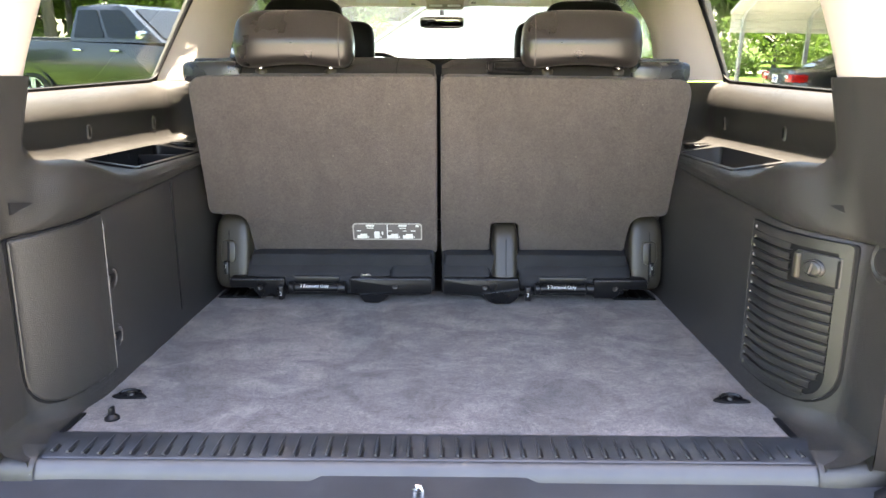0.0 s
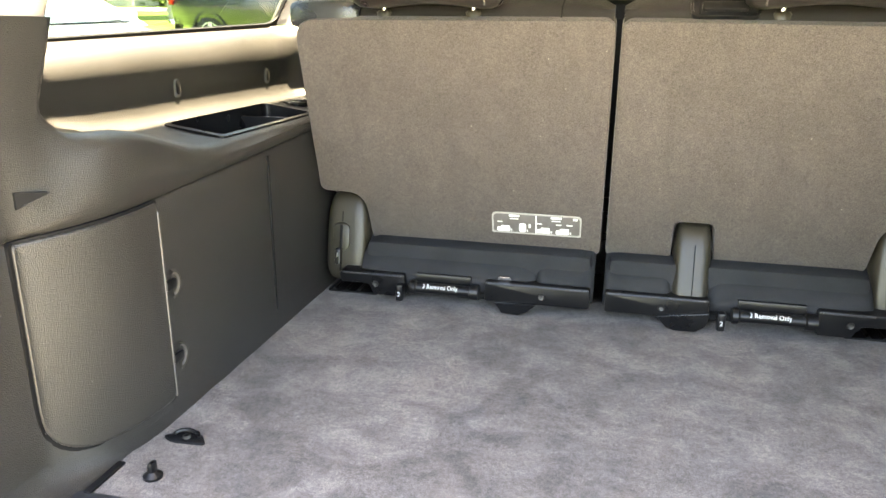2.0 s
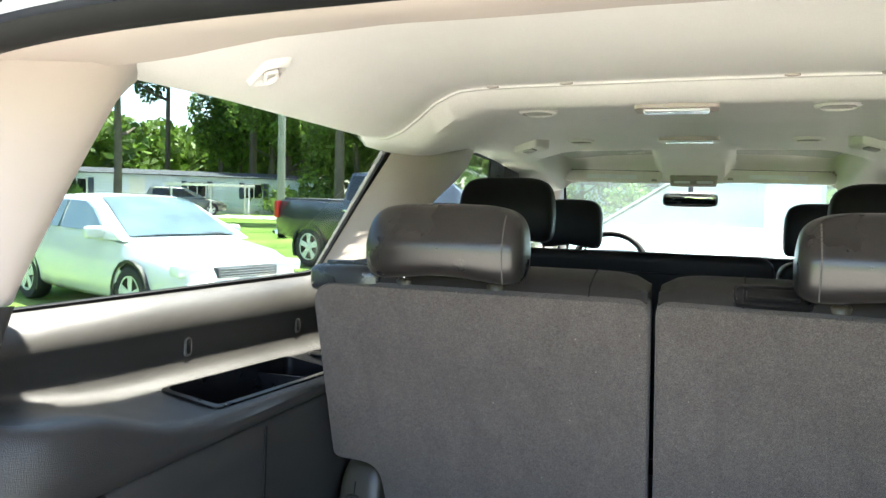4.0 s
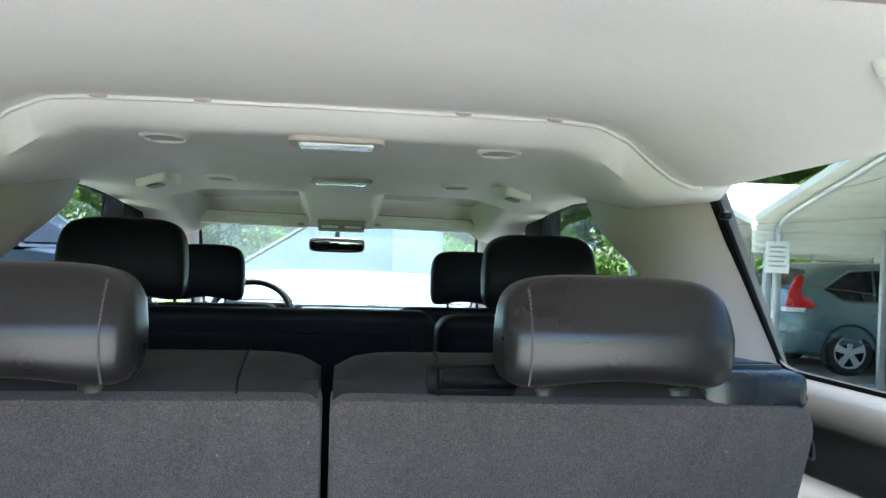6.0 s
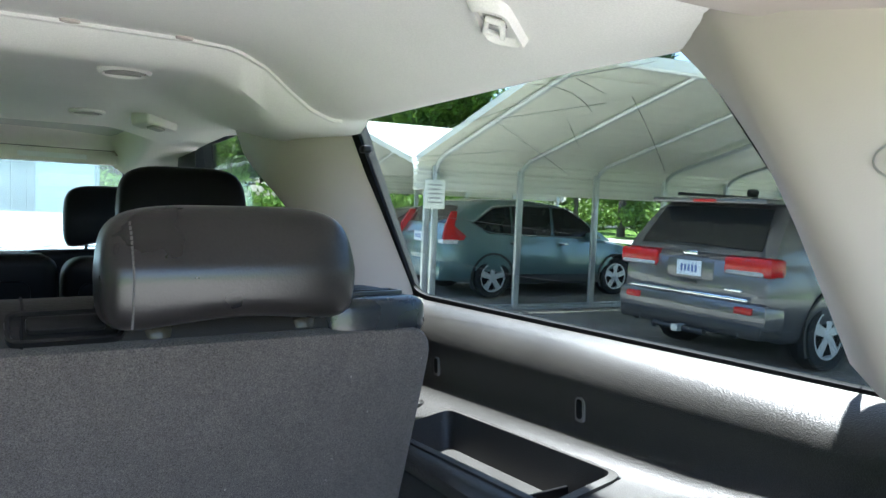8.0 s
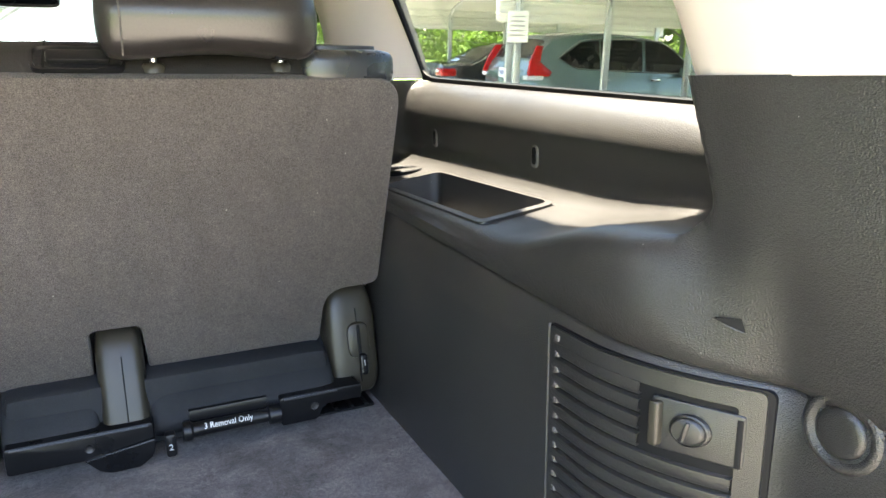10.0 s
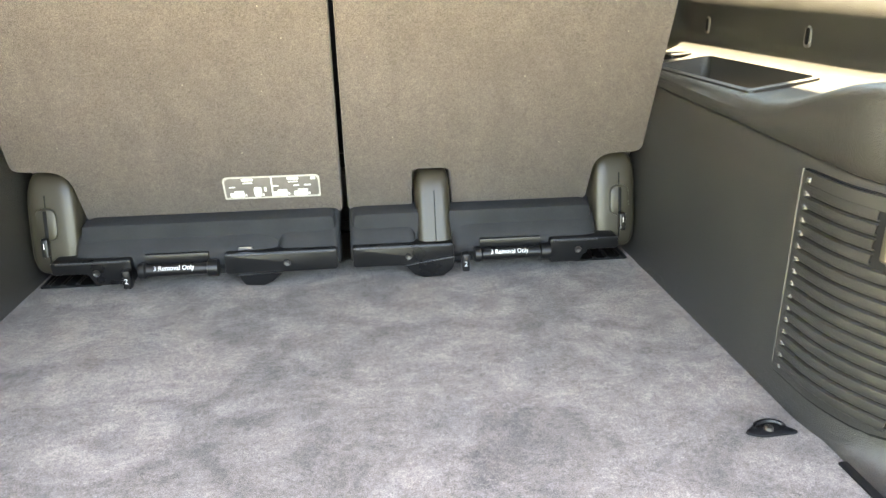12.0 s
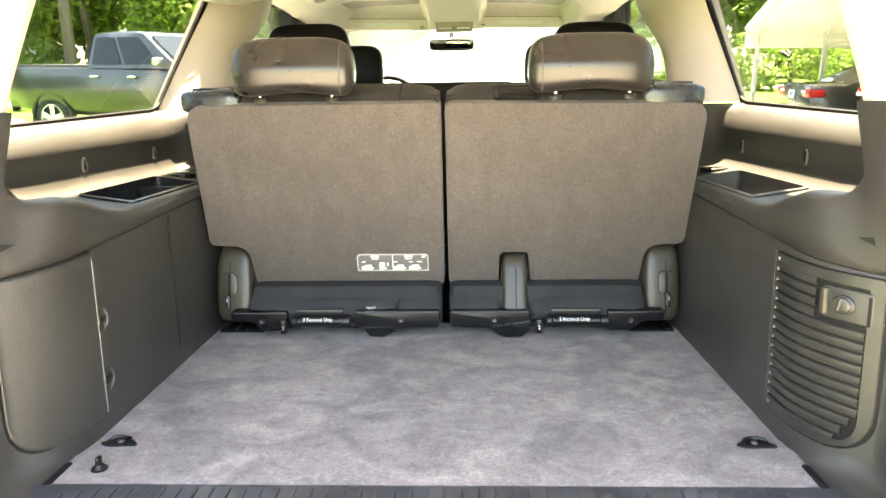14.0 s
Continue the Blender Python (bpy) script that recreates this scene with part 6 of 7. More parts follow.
def car(name, label, cat, place, heading, mat, L, W_, H, belt, st, cabin, wb, ro, tyre, glassmat=None, trim=0.0, spokes=5, roof=None, ends=None):
    """A car from stations (y from rear 0..1, half-width factor, z of top edge, z of bottom) and a cabin outline.
    cabin: (y rear base, y rear roof, y front roof, y front base) as fractions, roof half-width factor."""
    root = thing(name, (0, 0, 0), label, cat, in_car=False, m=Matrix.Translation((*place, 0.0)) @ Matrix.Rotation(-radians(heading), 4, "Z"))
    hw = W_ / 2
    Y = lambda f: (f - 0.5) * L
    bm = BM()
    rings = []
    for f, k, zt, zb in st:
        x = hw * k
        zs = lerp(zb, zt, 0.72)
        rings.append([Vector((sx * a * x, Y(f), z)) for sx, pts in ((1, [(0.0, zb), (0.86, zb), (0.97, zb + 0.08), (1.0, lerp(zb, zt, 0.45)), (0.985, zs), (0.94, zt - 0.03), (0.86, zt), (0.5, zt + 0.025), (0.0, zt + 0.035)]), (-1, [(0.5, zt + 0.025), (0.86, zt), (0.94, zt - 0.03), (0.985, zs), (1.0, lerp(zb, zt, 0.45)), (0.97, zb + 0.08), (0.86, zb)])) for a, z in pts])
    loft(bm, rings, closed=True, cap=True)
    bdy = part("body", bm, mat, root, smooth=50)
    yb0, yr0, yr1, yb1, rk = cabin
    # cabin shell: base and roof outlines
    zb_, zr = belt - 0.02, H
    base = lambda f, sx, t: Vector((sx * hw * lerp(0.95, rk, t), Y(f), lerp(zb_, zr - 0.06, t)))
    bm = BM()
    rings = []
    if roof:
        zprof = lambda f: float(np.interp(f, [p[0] for p in roof], [p[1] for p in roof]))
        wide = lambda z: hw * lerp(0.955, rk, min(max((z - belt) / (H - belt), 0), 1))
        for k in range(37):
            f = lerp(roof[0][0], roof[-1][0], k / 36)
            z = zprof(f)
            tz = max((z - belt) / (H - belt), 0.0)
            half_ = [(wide(belt), belt - 0.04), (wide(lerp(belt, z, 0.5)) + 0.012 * tz, lerp(belt - 0.02, z, 0.5)), (wide(lerp(belt, z, 0.9)), z - 0.07 * tz), (wide(z) * 0.93, z - 0.022 * tz), (wide(z) * 0.75, z - 0.004), (wide(z) * 0.35, z + 0.008 * tz)]
            rings.append([Vector((x, Y(f), z_)) for x, z_ in half_] + [Vector((-x, Y(f), z_)) for x, z_ in reversed(half_)])
    else:
        N = 7
        for k in range(N):
            u = k / (N - 1)
            fr, ff = lerp(yb0, yb1, u), lerp(yr0, yr1, u)
            crown = 0.06 * (1 - (2 * u - 1) ** 4)
            ring = []
            for sx in (1, -1):
                pts = [base(fr, sx, 0), Vector(base(fr, sx, 0)).lerp(Vector((sx * hw * rk, Y(ff), zr - 0.06)), 0.55) + Vector((sx * 0.015, 0, 0)), Vector((sx * hw * rk, Y(ff), zr - 0.06)), Vector((sx * hw * (rk - 0.10), Y(ff), zr - 0.06 + crown * 0.75)), Vector((sx * hw * 0.3, Y(ff), zr - 0.06 + crown))]
                ring += pts if sx > 0 else list(reversed(pts))
            rings.append(ring)
    loft(bm, rings, closed=True, cap=True)
    part("cabin", bm, mat, root, smooth=50)
    gm = glassmat or CARGLASS

    def sideglass(sx, u0, u1=0, v0=0.12, v1=0.90):
        if isinstance(u0, list):
            bm = BM()
            o = rounded([(f * L, z) for f, z in u0], 0.035, 4)
            put = lambda p, w: Vector((sx * (wide(p[1]) + w), Y(p[0] / L), p[1]))
            loft(bm, [[put(p, 0.024) for p in o], [put(p, -0.02) for p in o]], closed=True, cap=True)
            part("side_window", bm, gm, root, smooth=0)
            return
        P = lambda u, v: base(lerp(lerp(yb0, yb1, u), lerp(yr0, yr1, u), v), sx, v) + Vector((sx * (0.018 + 0.014 * math.sin(v * math.pi)), 0, 0))
        bm = BM()
        o = rounded([(u0, v0), (u1, v0), (u1, v1), (u0, v1)], 0.035, 4)
        loft(bm, [[P(*p) for p in o], [P(*p) - Vector((sx * 0.02, 0, 0)) for p in o]], closed=True, cap=True)
        part("side_window", bm, gm, root, smooth=0)

    def endglass(f0, f1, off, v0=0.10, v1=0.92):
        P = lambda u, v: Vector((u * hw * lerp(0.86, rk - 0.10, v), Y(lerp(f0, f1, v)) + off, lerp(zb_, zr - 0.06, v) + 0.016))
        bm = BM()
        o = rounded([(-0.95, v0), (0.95, v0), (0.95, v1), (-0.95, v1)], 0.06, 4)
        loft(bm, [[P(*p) for p in o], [P(*p) - Vector((0, off * 1.6, 0.012)) for p in o]], closed=True, cap=True)
        part("rear_window" if off < 0 else "windscreen", bm, gm, root, smooth=0)
    if roof:
        for nm, fa, fb, off in (("rear_window", ends[0], ends[1], -0.014), ("windscreen", ends[3], ends[2], 0.014)):
            bm = BM()
            n_ = 10
            skin = [[], []]
            for k in range(n_ + 1):
                f = lerp(fa, fb, k / n_)
                z = zprof(f)
                for q, w in enumerate((1.0, -0.6)):
                    skin[q].append([Vector((u * wide(z) * 0.86, Y(f) + off * w, z + 0.012 * w + 0.012 - 0.02 * abs(u) ** 4)) for u in (-0.97, -0.9, -0.5, 0, 0.5, 0.9, 0.97)])
            loft(bm, skin[0])
            loft(bm, skin[1])
            part(nm, bm, gm, root)
    else:
        endglass(yb0, yr0, -0.014)
        endglass(yb1, yr1, 0.014)
    for yy in (ro, ro + wb):
        for sx in (-1, 1):
            wheel(root, sx * (hw * 0.985), yy - L / 2, tyre, 0.22, sx, spokes)
    if trim > 0:
        for sx in (-1, 1):
            bm = box(BM(), (min(sx * hw * 0.93, sx * (hw + 0.012)), Y(0) + ro + tyre * 1.1, trim), (max(sx * hw * 0.93, sx * (hw + 0.012)), Y(0) + ro + wb - tyre * 1.1, trim + 0.16), 0.03)
            part("sill_trim", bm, TRIMBLK, root)
    return root, Y, hw, base, sideglass, bdy


def blk(parent, name, lo, hi, mat, bevel=0.01, label=""):
    return part(name, box(BM(), lo, hi, bevel), mat, parent, label)


def plate_on(root, y, z, d=-1):
    pl = blk(root, "number_plate", (-0.155, min(y, y + d * 0.012), z - 0.078), (0.155, max(y, y + d * 0.012), z + 0.078), PLATE, 0.004)
    for k in range(5):
        blk(pl, "plate_bar", (-0.10 + k * 0.045, min(y + d * 0.012, y + d * 0.015), z - 0.035), (-0.075 + k * 0.045, max(y + d * 0.012, y + d * 0.015), z + 0.035), PLATEINK, 0.0)


def mirrors(root, y, z, x, mat):
    for sx in (-1, 1):
        bm = pillow(BM(), (sx * (x + 0.12), y, z), (0.11, 0.06, 0.075), 4, 6)
        part("door_mirror", bm, mat, root)


def handles(root, x, ys, z, mat):
    for sx in (-1, 1):
        for y in ys:
            bm = pillow(BM(), (sx * (x + 0.012), y, z), (0.02, 0.10, 0.022), 4, 5)
            part("door_handle", bm, mat, root)


# grey-blue crossover
TEAL = paint("teal_paint", (0.125, 0.205, 0.208), 0.35)
hd = 95.0
hv = Vector((math.sin(radians(hd)), math.cos(radians(hd))))
rv = Vector((hv.y, -hv.x))
L, W_ = 4.53, 1.82
c = Vector((7.25, 9.40)) - rv * 0.88 - hv * (0.95 - L / 2)
crv, Y, hw, bs, sg, _ = car("crossover", "blue-grey crossover parked under the far carport", "car", c, hd, TEAL, L, W_, 1.65, 1.02,
    [(0.0, 0.86, 0.95, 0.42), (0.012, 0.93, 1.02, 0.32), (0.10, 0.99, 1.04, 0.26), (0.35, 1.0, 1.02, 0.24), (0.62, 1.0, 1.00, 0.24), (0.75, 0.99, 0.97, 0.24), (0.90, 0.96, 0.86, 0.26), (0.975, 0.88, 0.74, 0.30), (1.0, 0.74, 0.62, 0.36)],
    (0.015, 0.075, 0.50, 0.74, 0.80), 2.62, 0.95, 0.345, trim=0.24,
    roof=[(0.012, 0.98), (0.03, 1.14), (0.055, 1.34), (0.085, 1.50), (0.13, 1.58), (0.22, 1.635), (0.34, 1.65), (0.46, 1.63), (0.54, 1.575), (0.60, 1.47), (0.67, 1.26), (0.755, 0.98)], ends=(0.038, 0.085, 0.56, 0.735))
for sx in (-1, 1):
    sg(sx, [(0.125, 1.24), (0.19, 1.10), (0.285, 1.08), (0.285, 1.525), (0.215, 1.50)])
    sg(sx, [(0.295, 1.08), (0.465, 1.06), (0.465, 1.535), (0.295, 1.53)])
    sg(sx, [(0.48, 1.06), (0.695, 1.045), (0.625, 1.32), (0.575, 1.46), (0.545, 1.515), (0.48, 1.535)])
    xo_ = lambda z: hw * lerp(0.955, 0.80, (z - 1.02) / 0.63) + 0.024
    bm = tube(BM(), [(sx * xo_(z), Y(f), z) for f, z in ((0.70, 1.03), (0.48, 1.043), (0.285, 1.063), (0.19, 1.082), (0.115, 1.24), (0.21, 1.52), (0.30, 1.55), (0.46, 1.555), (0.55, 1.535), (0.60, 1.42), (0.70, 1.03))], 0.009, 6)
    part("window_trim", bm, CHROME, crv, "thin bright strip round the side windows")
    tl2 = BM()
    pts = [(0.0, 0.96), (0.085, 0.96), (0.095, 1.03), (0.05, 1.18), (0.066, 1.42), (0.042, 1.42), (0.012, 1.18)]
    slab(tl2, [Vector((Y(a) - Y(0) - 0.005, z)) for a, z in pts], lambda u, v, w: Vector((sx * (hw * lerp(0.965, 0.83, (v - 0.9) / 0.6) + 0.030 - w), Y(0) + u, v)), 0.05, 0.01)
    part("tail_lamp", tl2, REDLAMP, crv, "tall red tail lamp")
    blk(crv, "reversing_lamp", (min(sx * hw * 0.80, sx * hw * 0.985), Y(0.0) - 0.01, 0.90), (max(sx * hw * 0.80, sx * hw * 0.985), Y(0.06), 0.97), CLEARLAMP)
    blk(crv, "headlamp", (min(sx * hw * 0.55, sx * hw * 0.93), Y(0.93), 0.66), (max(sx * hw * 0.55, sx * hw * 0.93), Y(0.985), 0.80), CLEARLAMP, 0.04)
blk(crv, "rear_bumper", (-hw * 0.95, Y(0) - 0.05, 0.30), (hw * 0.95, Y(0.05), 0.62), TEAL, 0.06)
blk(crv, "front_bumper", (-hw * 0.80, Y(0.95), 0.26), (hw * 0.80, Y(1.0) + 0.03, 0.50), TRIMBLK, 0.06)
plate_on(crv, Y(0) - 0.012, 0.98)
handles(crv, hw * 0.985, (Y(0.30), Y(0.52)), 0.92, CHROME)
mirrors(crv, Y(0.64), 1.06, hw * 0.92, TEAL)

# dark grey sport utility vehicle with its rear to the drive
DGREY = paint("dark_grey_paint", (0.125, 0.120, 0.124), 0.45)
hd = 91.0
hv = Vector((math.sin(radians(hd)), math.cos(radians(hd))))
rv = Vector((hv.y, -hv.x))
L, W_ = 4.82, 1.94
c = Vector((7.32, 3.82)) - rv * 0.94 - hv * (0.99 - L / 2)
jp, Y, hw, bs, sg, _ = car("sport_utility_vehicle", "dark grey sport utility vehicle with chrome strip under the carport", "car", c, hd, DGREY, L, W_, 1.76, 1.13,
    [(0.0, 0.90, 1.06, 0.46), (0.012, 0.96, 1.12, 0.40), (0.08, 0.99, 1.13, 0.30), (0.35, 1.0, 1.12, 0.26), (0.62, 1.0, 1.11, 0.26), (0.72, 0.99, 1.10, 0.26), (0.95, 0.95, 1.02, 0.30), (1.0, 0.86, 0.92, 0.36)],
    (0.012, 0.085, 0.50, 0.70, 0.80), 2.915, 0.99, 0.385, trim=0.28, spokes=5,
    roof=[(0.010, 1.09), (0.03, 1.28), (0.06, 1.48), (0.085, 1.64), (0.11, 1.70), (0.20, 1.745), (0.35, 1.76), (0.48, 1.735), (0.55, 1.66), (0.62, 1.44), (0.72, 1.10)], ends=(0.022, 0.080, 0.54, 0.70))
for sx in (-1, 1):
    sg(sx, [(0.115, 1.24), (0.135, 1.19), (0.255, 1.18), (0.255, 1.62), (0.155, 1.61)])
    sg(sx, [(0.27, 1.18), (0.44, 1.17), (0.44, 1.63), (0.27, 1.63)])
    sg(sx, [(0.455, 1.17), (0.655, 1.16), (0.59, 1.46), (0.545, 1.60), (0.455, 1.63)])
    xo_ = lambda z: hw * lerp(0.955, 0.80, (z - 1.13) / 0.63) + 0.024
    bm = tube(BM(), [(sx * xo_(z), Y(f), z) for f, z in ((0.66, 1.145), (0.44, 1.155), (0.255, 1.163), (0.13, 1.172), (0.105, 1.24), (0.148, 1.63), (0.27, 1.648), (0.455, 1.648), (0.55, 1.62))], 0.009, 6)
    part("window_trim", bm, CHROME, jp, "thin bright strip round the side windows")
    lamp = blk(jp, "tail_lamp", (min(sx * 0.42, sx * hw * 0.985), Y(0) - 0.035, 0.965), (max(sx * 0.42, sx * hw * 0.985), Y(0.045), 1.155), REDLAMP, 0.045, "red tail lamp with a clear lower band")
    blk(lamp, "clear_band", (min(sx * 0.45, sx * hw * 0.95), Y(0) - 0.042, 0.972), (max(sx * 0.45, sx * hw * 0.90), Y(0.03), 1.022), LAMPGLASS, 0.02)
    blk(jp, "reflector", (min(sx * 0.60, sx * 0.80), Y(0) - 0.075, 0.60), (max(sx * 0.60, sx * 0.80), Y(0), 0.67), REDLAMP, 0.012)
    bm = lathe(BM(), [(0.045, 0.0), (0.05, 0.01), (0.05, 0.12)], lambda u, v, w: Vector((sx * 0.62 + u, Y(0) - 0.08 + w, 0.40 + v)), 18, cap=False)
    part("exhaust_tip", bm, CHROME, jp)
    blk(jp, "roof_rail", (min(sx * hw * 0.70, sx * hw * 0.74), Y(0.12), 1.755), (max(sx * hw * 0.70, sx * hw * 0.74), Y(0.50), 1.79), TRIMBLK, 0.012)
blk(jp, "rear_bumper", (-hw * 0.97, Y(0) - 0.06, 0.44), (hw * 0.97, Y(0.06), 0.72), DGREY, 0.07)
blk(jp, "lower_bumper", (-hw * 0.93, Y(0) - 0.07, 0.36), (hw * 0.93, Y(0.06), 0.53), TRIMBLK, 0.05)
blk(jp, "chrome_strip", (-0.74, Y(0) - 0.075, 0.715), (0.74, Y(0) - 0.02, 0.755), CHROME, 0.012)
blk(jp, "spoiler", (-hw * 0.74, Y(0.035), 1.665), (hw * 0.74, Y(0.13), 1.72), DGREY, 0.022)
blk(jp, "brake_lamp", (-0.14, Y(0.032), 1.675), (0.14, Y(0.05), 1.705), REDLAMP, 0.006)
blk(jp, "tailgate_recess", (-0.30, Y(0) - 0.012, 0.86), (0.30, Y(0.02), 1.10), DGREY, 0.03)
plate_on(jp, Y(0) - 0.012, 0.985)
blk(jp, "gate_handle", (-0.10, Y(0) - 0.03, 0.835), (0.10, Y(0) - 0.004, 0.865), TRIMBLK, 0.008)
blk(jp, "badge", (-0.09, Y(0) - 0.012, 1.125), (0.09, Y(0) + 0.004, 1.165), CHROME, 0.006)
blk(jp, "model_bar", (0.44, Y(0) - 0.02, 0.80), (0.64, Y(0) + 0.004, 0.825), CHROME, 0.004)
bm = tube(BM(), [(-0.35, Y(0) - 0.10, 0.36), (0.30, Y(0) - 0.10, 0.36)], 0.032, 10)
hitch = part("tow_bar", bm, TRIMBLK, jp)
blk(hitch, "hitch_ball_mount", (-0.04, Y(0) - 0.20, 0.33), (0.04, Y(0) - 0.05, 0.40), GALV, 0.01)
bm = tube(BM(), [(-0.45, Y(0.02), 1.24), (0.15, Y(0.018), 1.22)], 0.012, 8)
part("rear_wiper", bm, TRIMBLK, jp)
handles(jp, hw * 0.985, (Y(0.33), Y(0.55)), 1.02, DGREY)
bm = pillow(BM(), (0.0, Y(0.20), 1.80), (0.03, 0.09, 0.045), 3, 6)
part("roof_fin", bm, TRIMBLK, jp)

# black saloon beyond the crossover
BLKP = paint("black_paint", (0.028, 0.030, 0.033), 0.4)
hd = 95.0
hv = Vector((math.sin(radians(hd)), math.cos(radians(hd))))
L, W_ = 4.82, 1.83
c = Vector((6.35, 13.4)) + hv * (L / 2)
sal, Y, hw, bs, sg, _ = car("saloon_car", "black saloon car with red and clear tail lamps", "car", c, hd, BLKP, L, W_, 1.46, 0.98,
    [(0.0, 0.84, 0.86, 0.42), (0.015, 0.92, 1.0, 0.34), (0.10, 0.98, 1.04, 0.26), (0.30, 1.0, 1.00, 0.22), (0.62, 1.0, 0.97, 0.22), (0.75, 0.99, 0.93, 0.22), (0.92, 0.95, 0.80, 0.24), (1.0, 0.78, 0.66, 0.32)],
    (0.10, 0.27, 0.52, 0.74, 0.74), 2.78, 1.05, 0.335,
    roof=[(0.11, 0.97), (0.18, 1.14), (0.26, 1.34), (0.33, 1.435), (0.42, 1.46), (0.51, 1.44), (0.57, 1.35), (0.66, 1.14), (0.755, 0.93)], ends=(0.14, 0.28, 0.54, 0.73))
for sx in (-1, 1):
    sg(sx, [(0.22, 1.05), (0.42, 1.03), (0.42, 1.37), (0.33, 1.35)])
    sg(sx, [(0.435, 1.03), (0.67, 1.02), (0.58, 1.27), (0.52, 1.36), (0.435, 1.37)])
    lamp = blk(sal, "tail_lamp", (min(sx * 0.50, sx * hw * 0.955), Y(0) - 0.015, 0.80), (max(sx * 0.50, sx * hw * 0.955), Y(0.06), 0.95), REDLAMP, 0.03)
    blk(lamp, "clear_band", (min(sx * 0.50, sx * 0.70), Y(0) - 0.02, 0.87), (max(sx * 0.50, sx * 0.70), Y(0.03), 0.93), CLEARLAMP, 0.012)
blk(sal, "rear_bumper", (-hw * 0.93, Y(0) - 0.05, 0.32), (hw * 0.93, Y(0.05), 0.62), BLKP, 0.07)
plate_on(sal, Y(0) - 0.012, 0.84)
mirrors(sal, Y(0.66), 1.0, hw * 0.92, BLKP)

# white saloon on the left, facing the drive
WHITEP = paint("white_paint", (0.64, 0.64, 0.62), 0.0)
hd = 108.0
hv = Vector((math.sin(radians(hd)), math.cos(radians(hd))))
L, W_ = 4.75, 1.78
c = Vector((-4.75, 6.25)) - hv * (L / 2)
# blue-grey colour of the glass stands in for sky reflected in it
wc, Y, hw, bs, sg, _ = car("white_saloon_car", "white saloon car with clear headlamps", "car", c, hd, WHITEP, L, W_, 1.44, 0.96,
    [(0.0, 0.82, 0.84, 0.40), (0.015, 0.90, 0.96, 0.34), (0.10, 0.98, 1.0, 0.26), (0.35, 1.0, 0.98, 0.22), (0.62, 1.0, 0.95, 0.22), (0.72, 0.99, 0.93, 0.22), (0.90, 0.95, 0.82, 0.24), (0.97, 0.88, 0.72, 0.26), (1.0, 0.76, 0.60, 0.32)],
    (0.10, 0.26, 0.50, 0.73, 0.74), 2.7, 1.1, 0.33, glassmat=surface("sky_sheen_glass", (0.10, 0.15, 0.18), 0.08, scale=3, var=0.25, rough_var=0.03),
    roof=[(0.11, 0.95), (0.18, 1.12), (0.26, 1.33), (0.33, 1.42), (0.42, 1.44), (0.51, 1.42), (0.57, 1.34), (0.65, 1.15), (0.755, 0.915)], ends=(0.14, 0.28, 0.53, 0.735))
for sx in (-1, 1):
    sg(sx, [(0.22, 1.03), (0.42, 1.01), (0.42, 1.355), (0.33, 1.335)])
    sg(sx, [(0.435, 1.01), (0.67, 1.0), (0.58, 1.25), (0.52, 1.345), (0.435, 1.355)])
    blk(wc, "headlamp", (min(sx * 0.42, sx * hw * 0.92), Y(0.945), 0.60), (max(sx * 0.42, sx * hw * 0.92), Y(0.985) + 0.01, 0.74), CLEARLAMP, 0.04, "clear headlamp")
bm = box(BM(), (-0.40, Y(0.98), 0.58), (0.40, Y(1.0) + 0.015, 0.70), 0.02)
grl = part("grille", bm, TRIMBLK, wc)
for k in range(4):
    blk(grl, "grille_bar", (-0.38, Y(1.0) + 0.01, 0.595 + k * 0.028), (0.38, Y(1.0) + 0.025, 0.605 + k * 0.028), CHROME, 0.003)
blk(wc, "front_bumper", (-hw * 0.84, Y(0.96), 0.26), (hw * 0.84, Y(1.0) + 0.06, 0.56), WHITEP, 0.08)
mirrors(wc, Y(0.655), 1.0, hw * 0.92, WHITEP)
bm = tube(BM(), [(-0.55, Y(0.735), 0.985), (0.1, Y(0.725), 1.0)], 0.012, 8)
part("wiper", bm, TRIMBLK, wc)

# black pickup with a short bed
PICK = paint("pickup_paint", (0.008, 0.010, 0.016), 0.0)
hd = 108.0
hv = Vector((math.sin(radians(hd)), math.cos(radians(hd))))
rv = Vector((hv.y, -hv.x))
L, W_ = 5.80, 2.02
c = Vector((-7.75, 12.5)) - rv * 0.98 - hv * (1.10 - L / 2)
pk, Y, hw, bs, sg, _ = car("pickup_truck", "black crew-cab pickup truck with chrome handles", "pickup truck", c, hd, PICK, L, W_, 2.0, 1.36,
    [(0.0, 0.94, 1.28, 0.60), (0.008, 0.97, 1.36, 0.55), (0.10, 1.0, 1.37, 0.52), (0.38, 1.0, 1.36, 0.48), (0.60, 0.99, 1.34, 0.48), (0.72, 0.98, 1.31, 0.48), (0.92, 0.97, 1.24, 0.50), (0.985, 0.92, 1.14, 0.54), (1.0, 0.86, 1.02, 0.60)],
    (0.355, 0.375, 0.56, 0.70, 0.80), 3.56, 1.10, 0.41, spokes=5)
for sx in (-1, 1):
    sg(sx, 0.05, 0.40)
    sg(sx, 0.45, 0.86)
    blk(pk, "tail_lamp", (min(sx * hw * 0.90, sx * hw * 0.99), Y(0) - 0.012, 0.98), (max(sx * hw * 0.90, sx * hw * 0.99), Y(0.02), 1.33), REDLAMP, 0.01)
handles(pk, hw * 0.985, (Y(0.385), Y(0.53)), 1.20, CHROME)
mirrors(pk, Y(0.645), 1.46, hw * 0.94, CHROME)
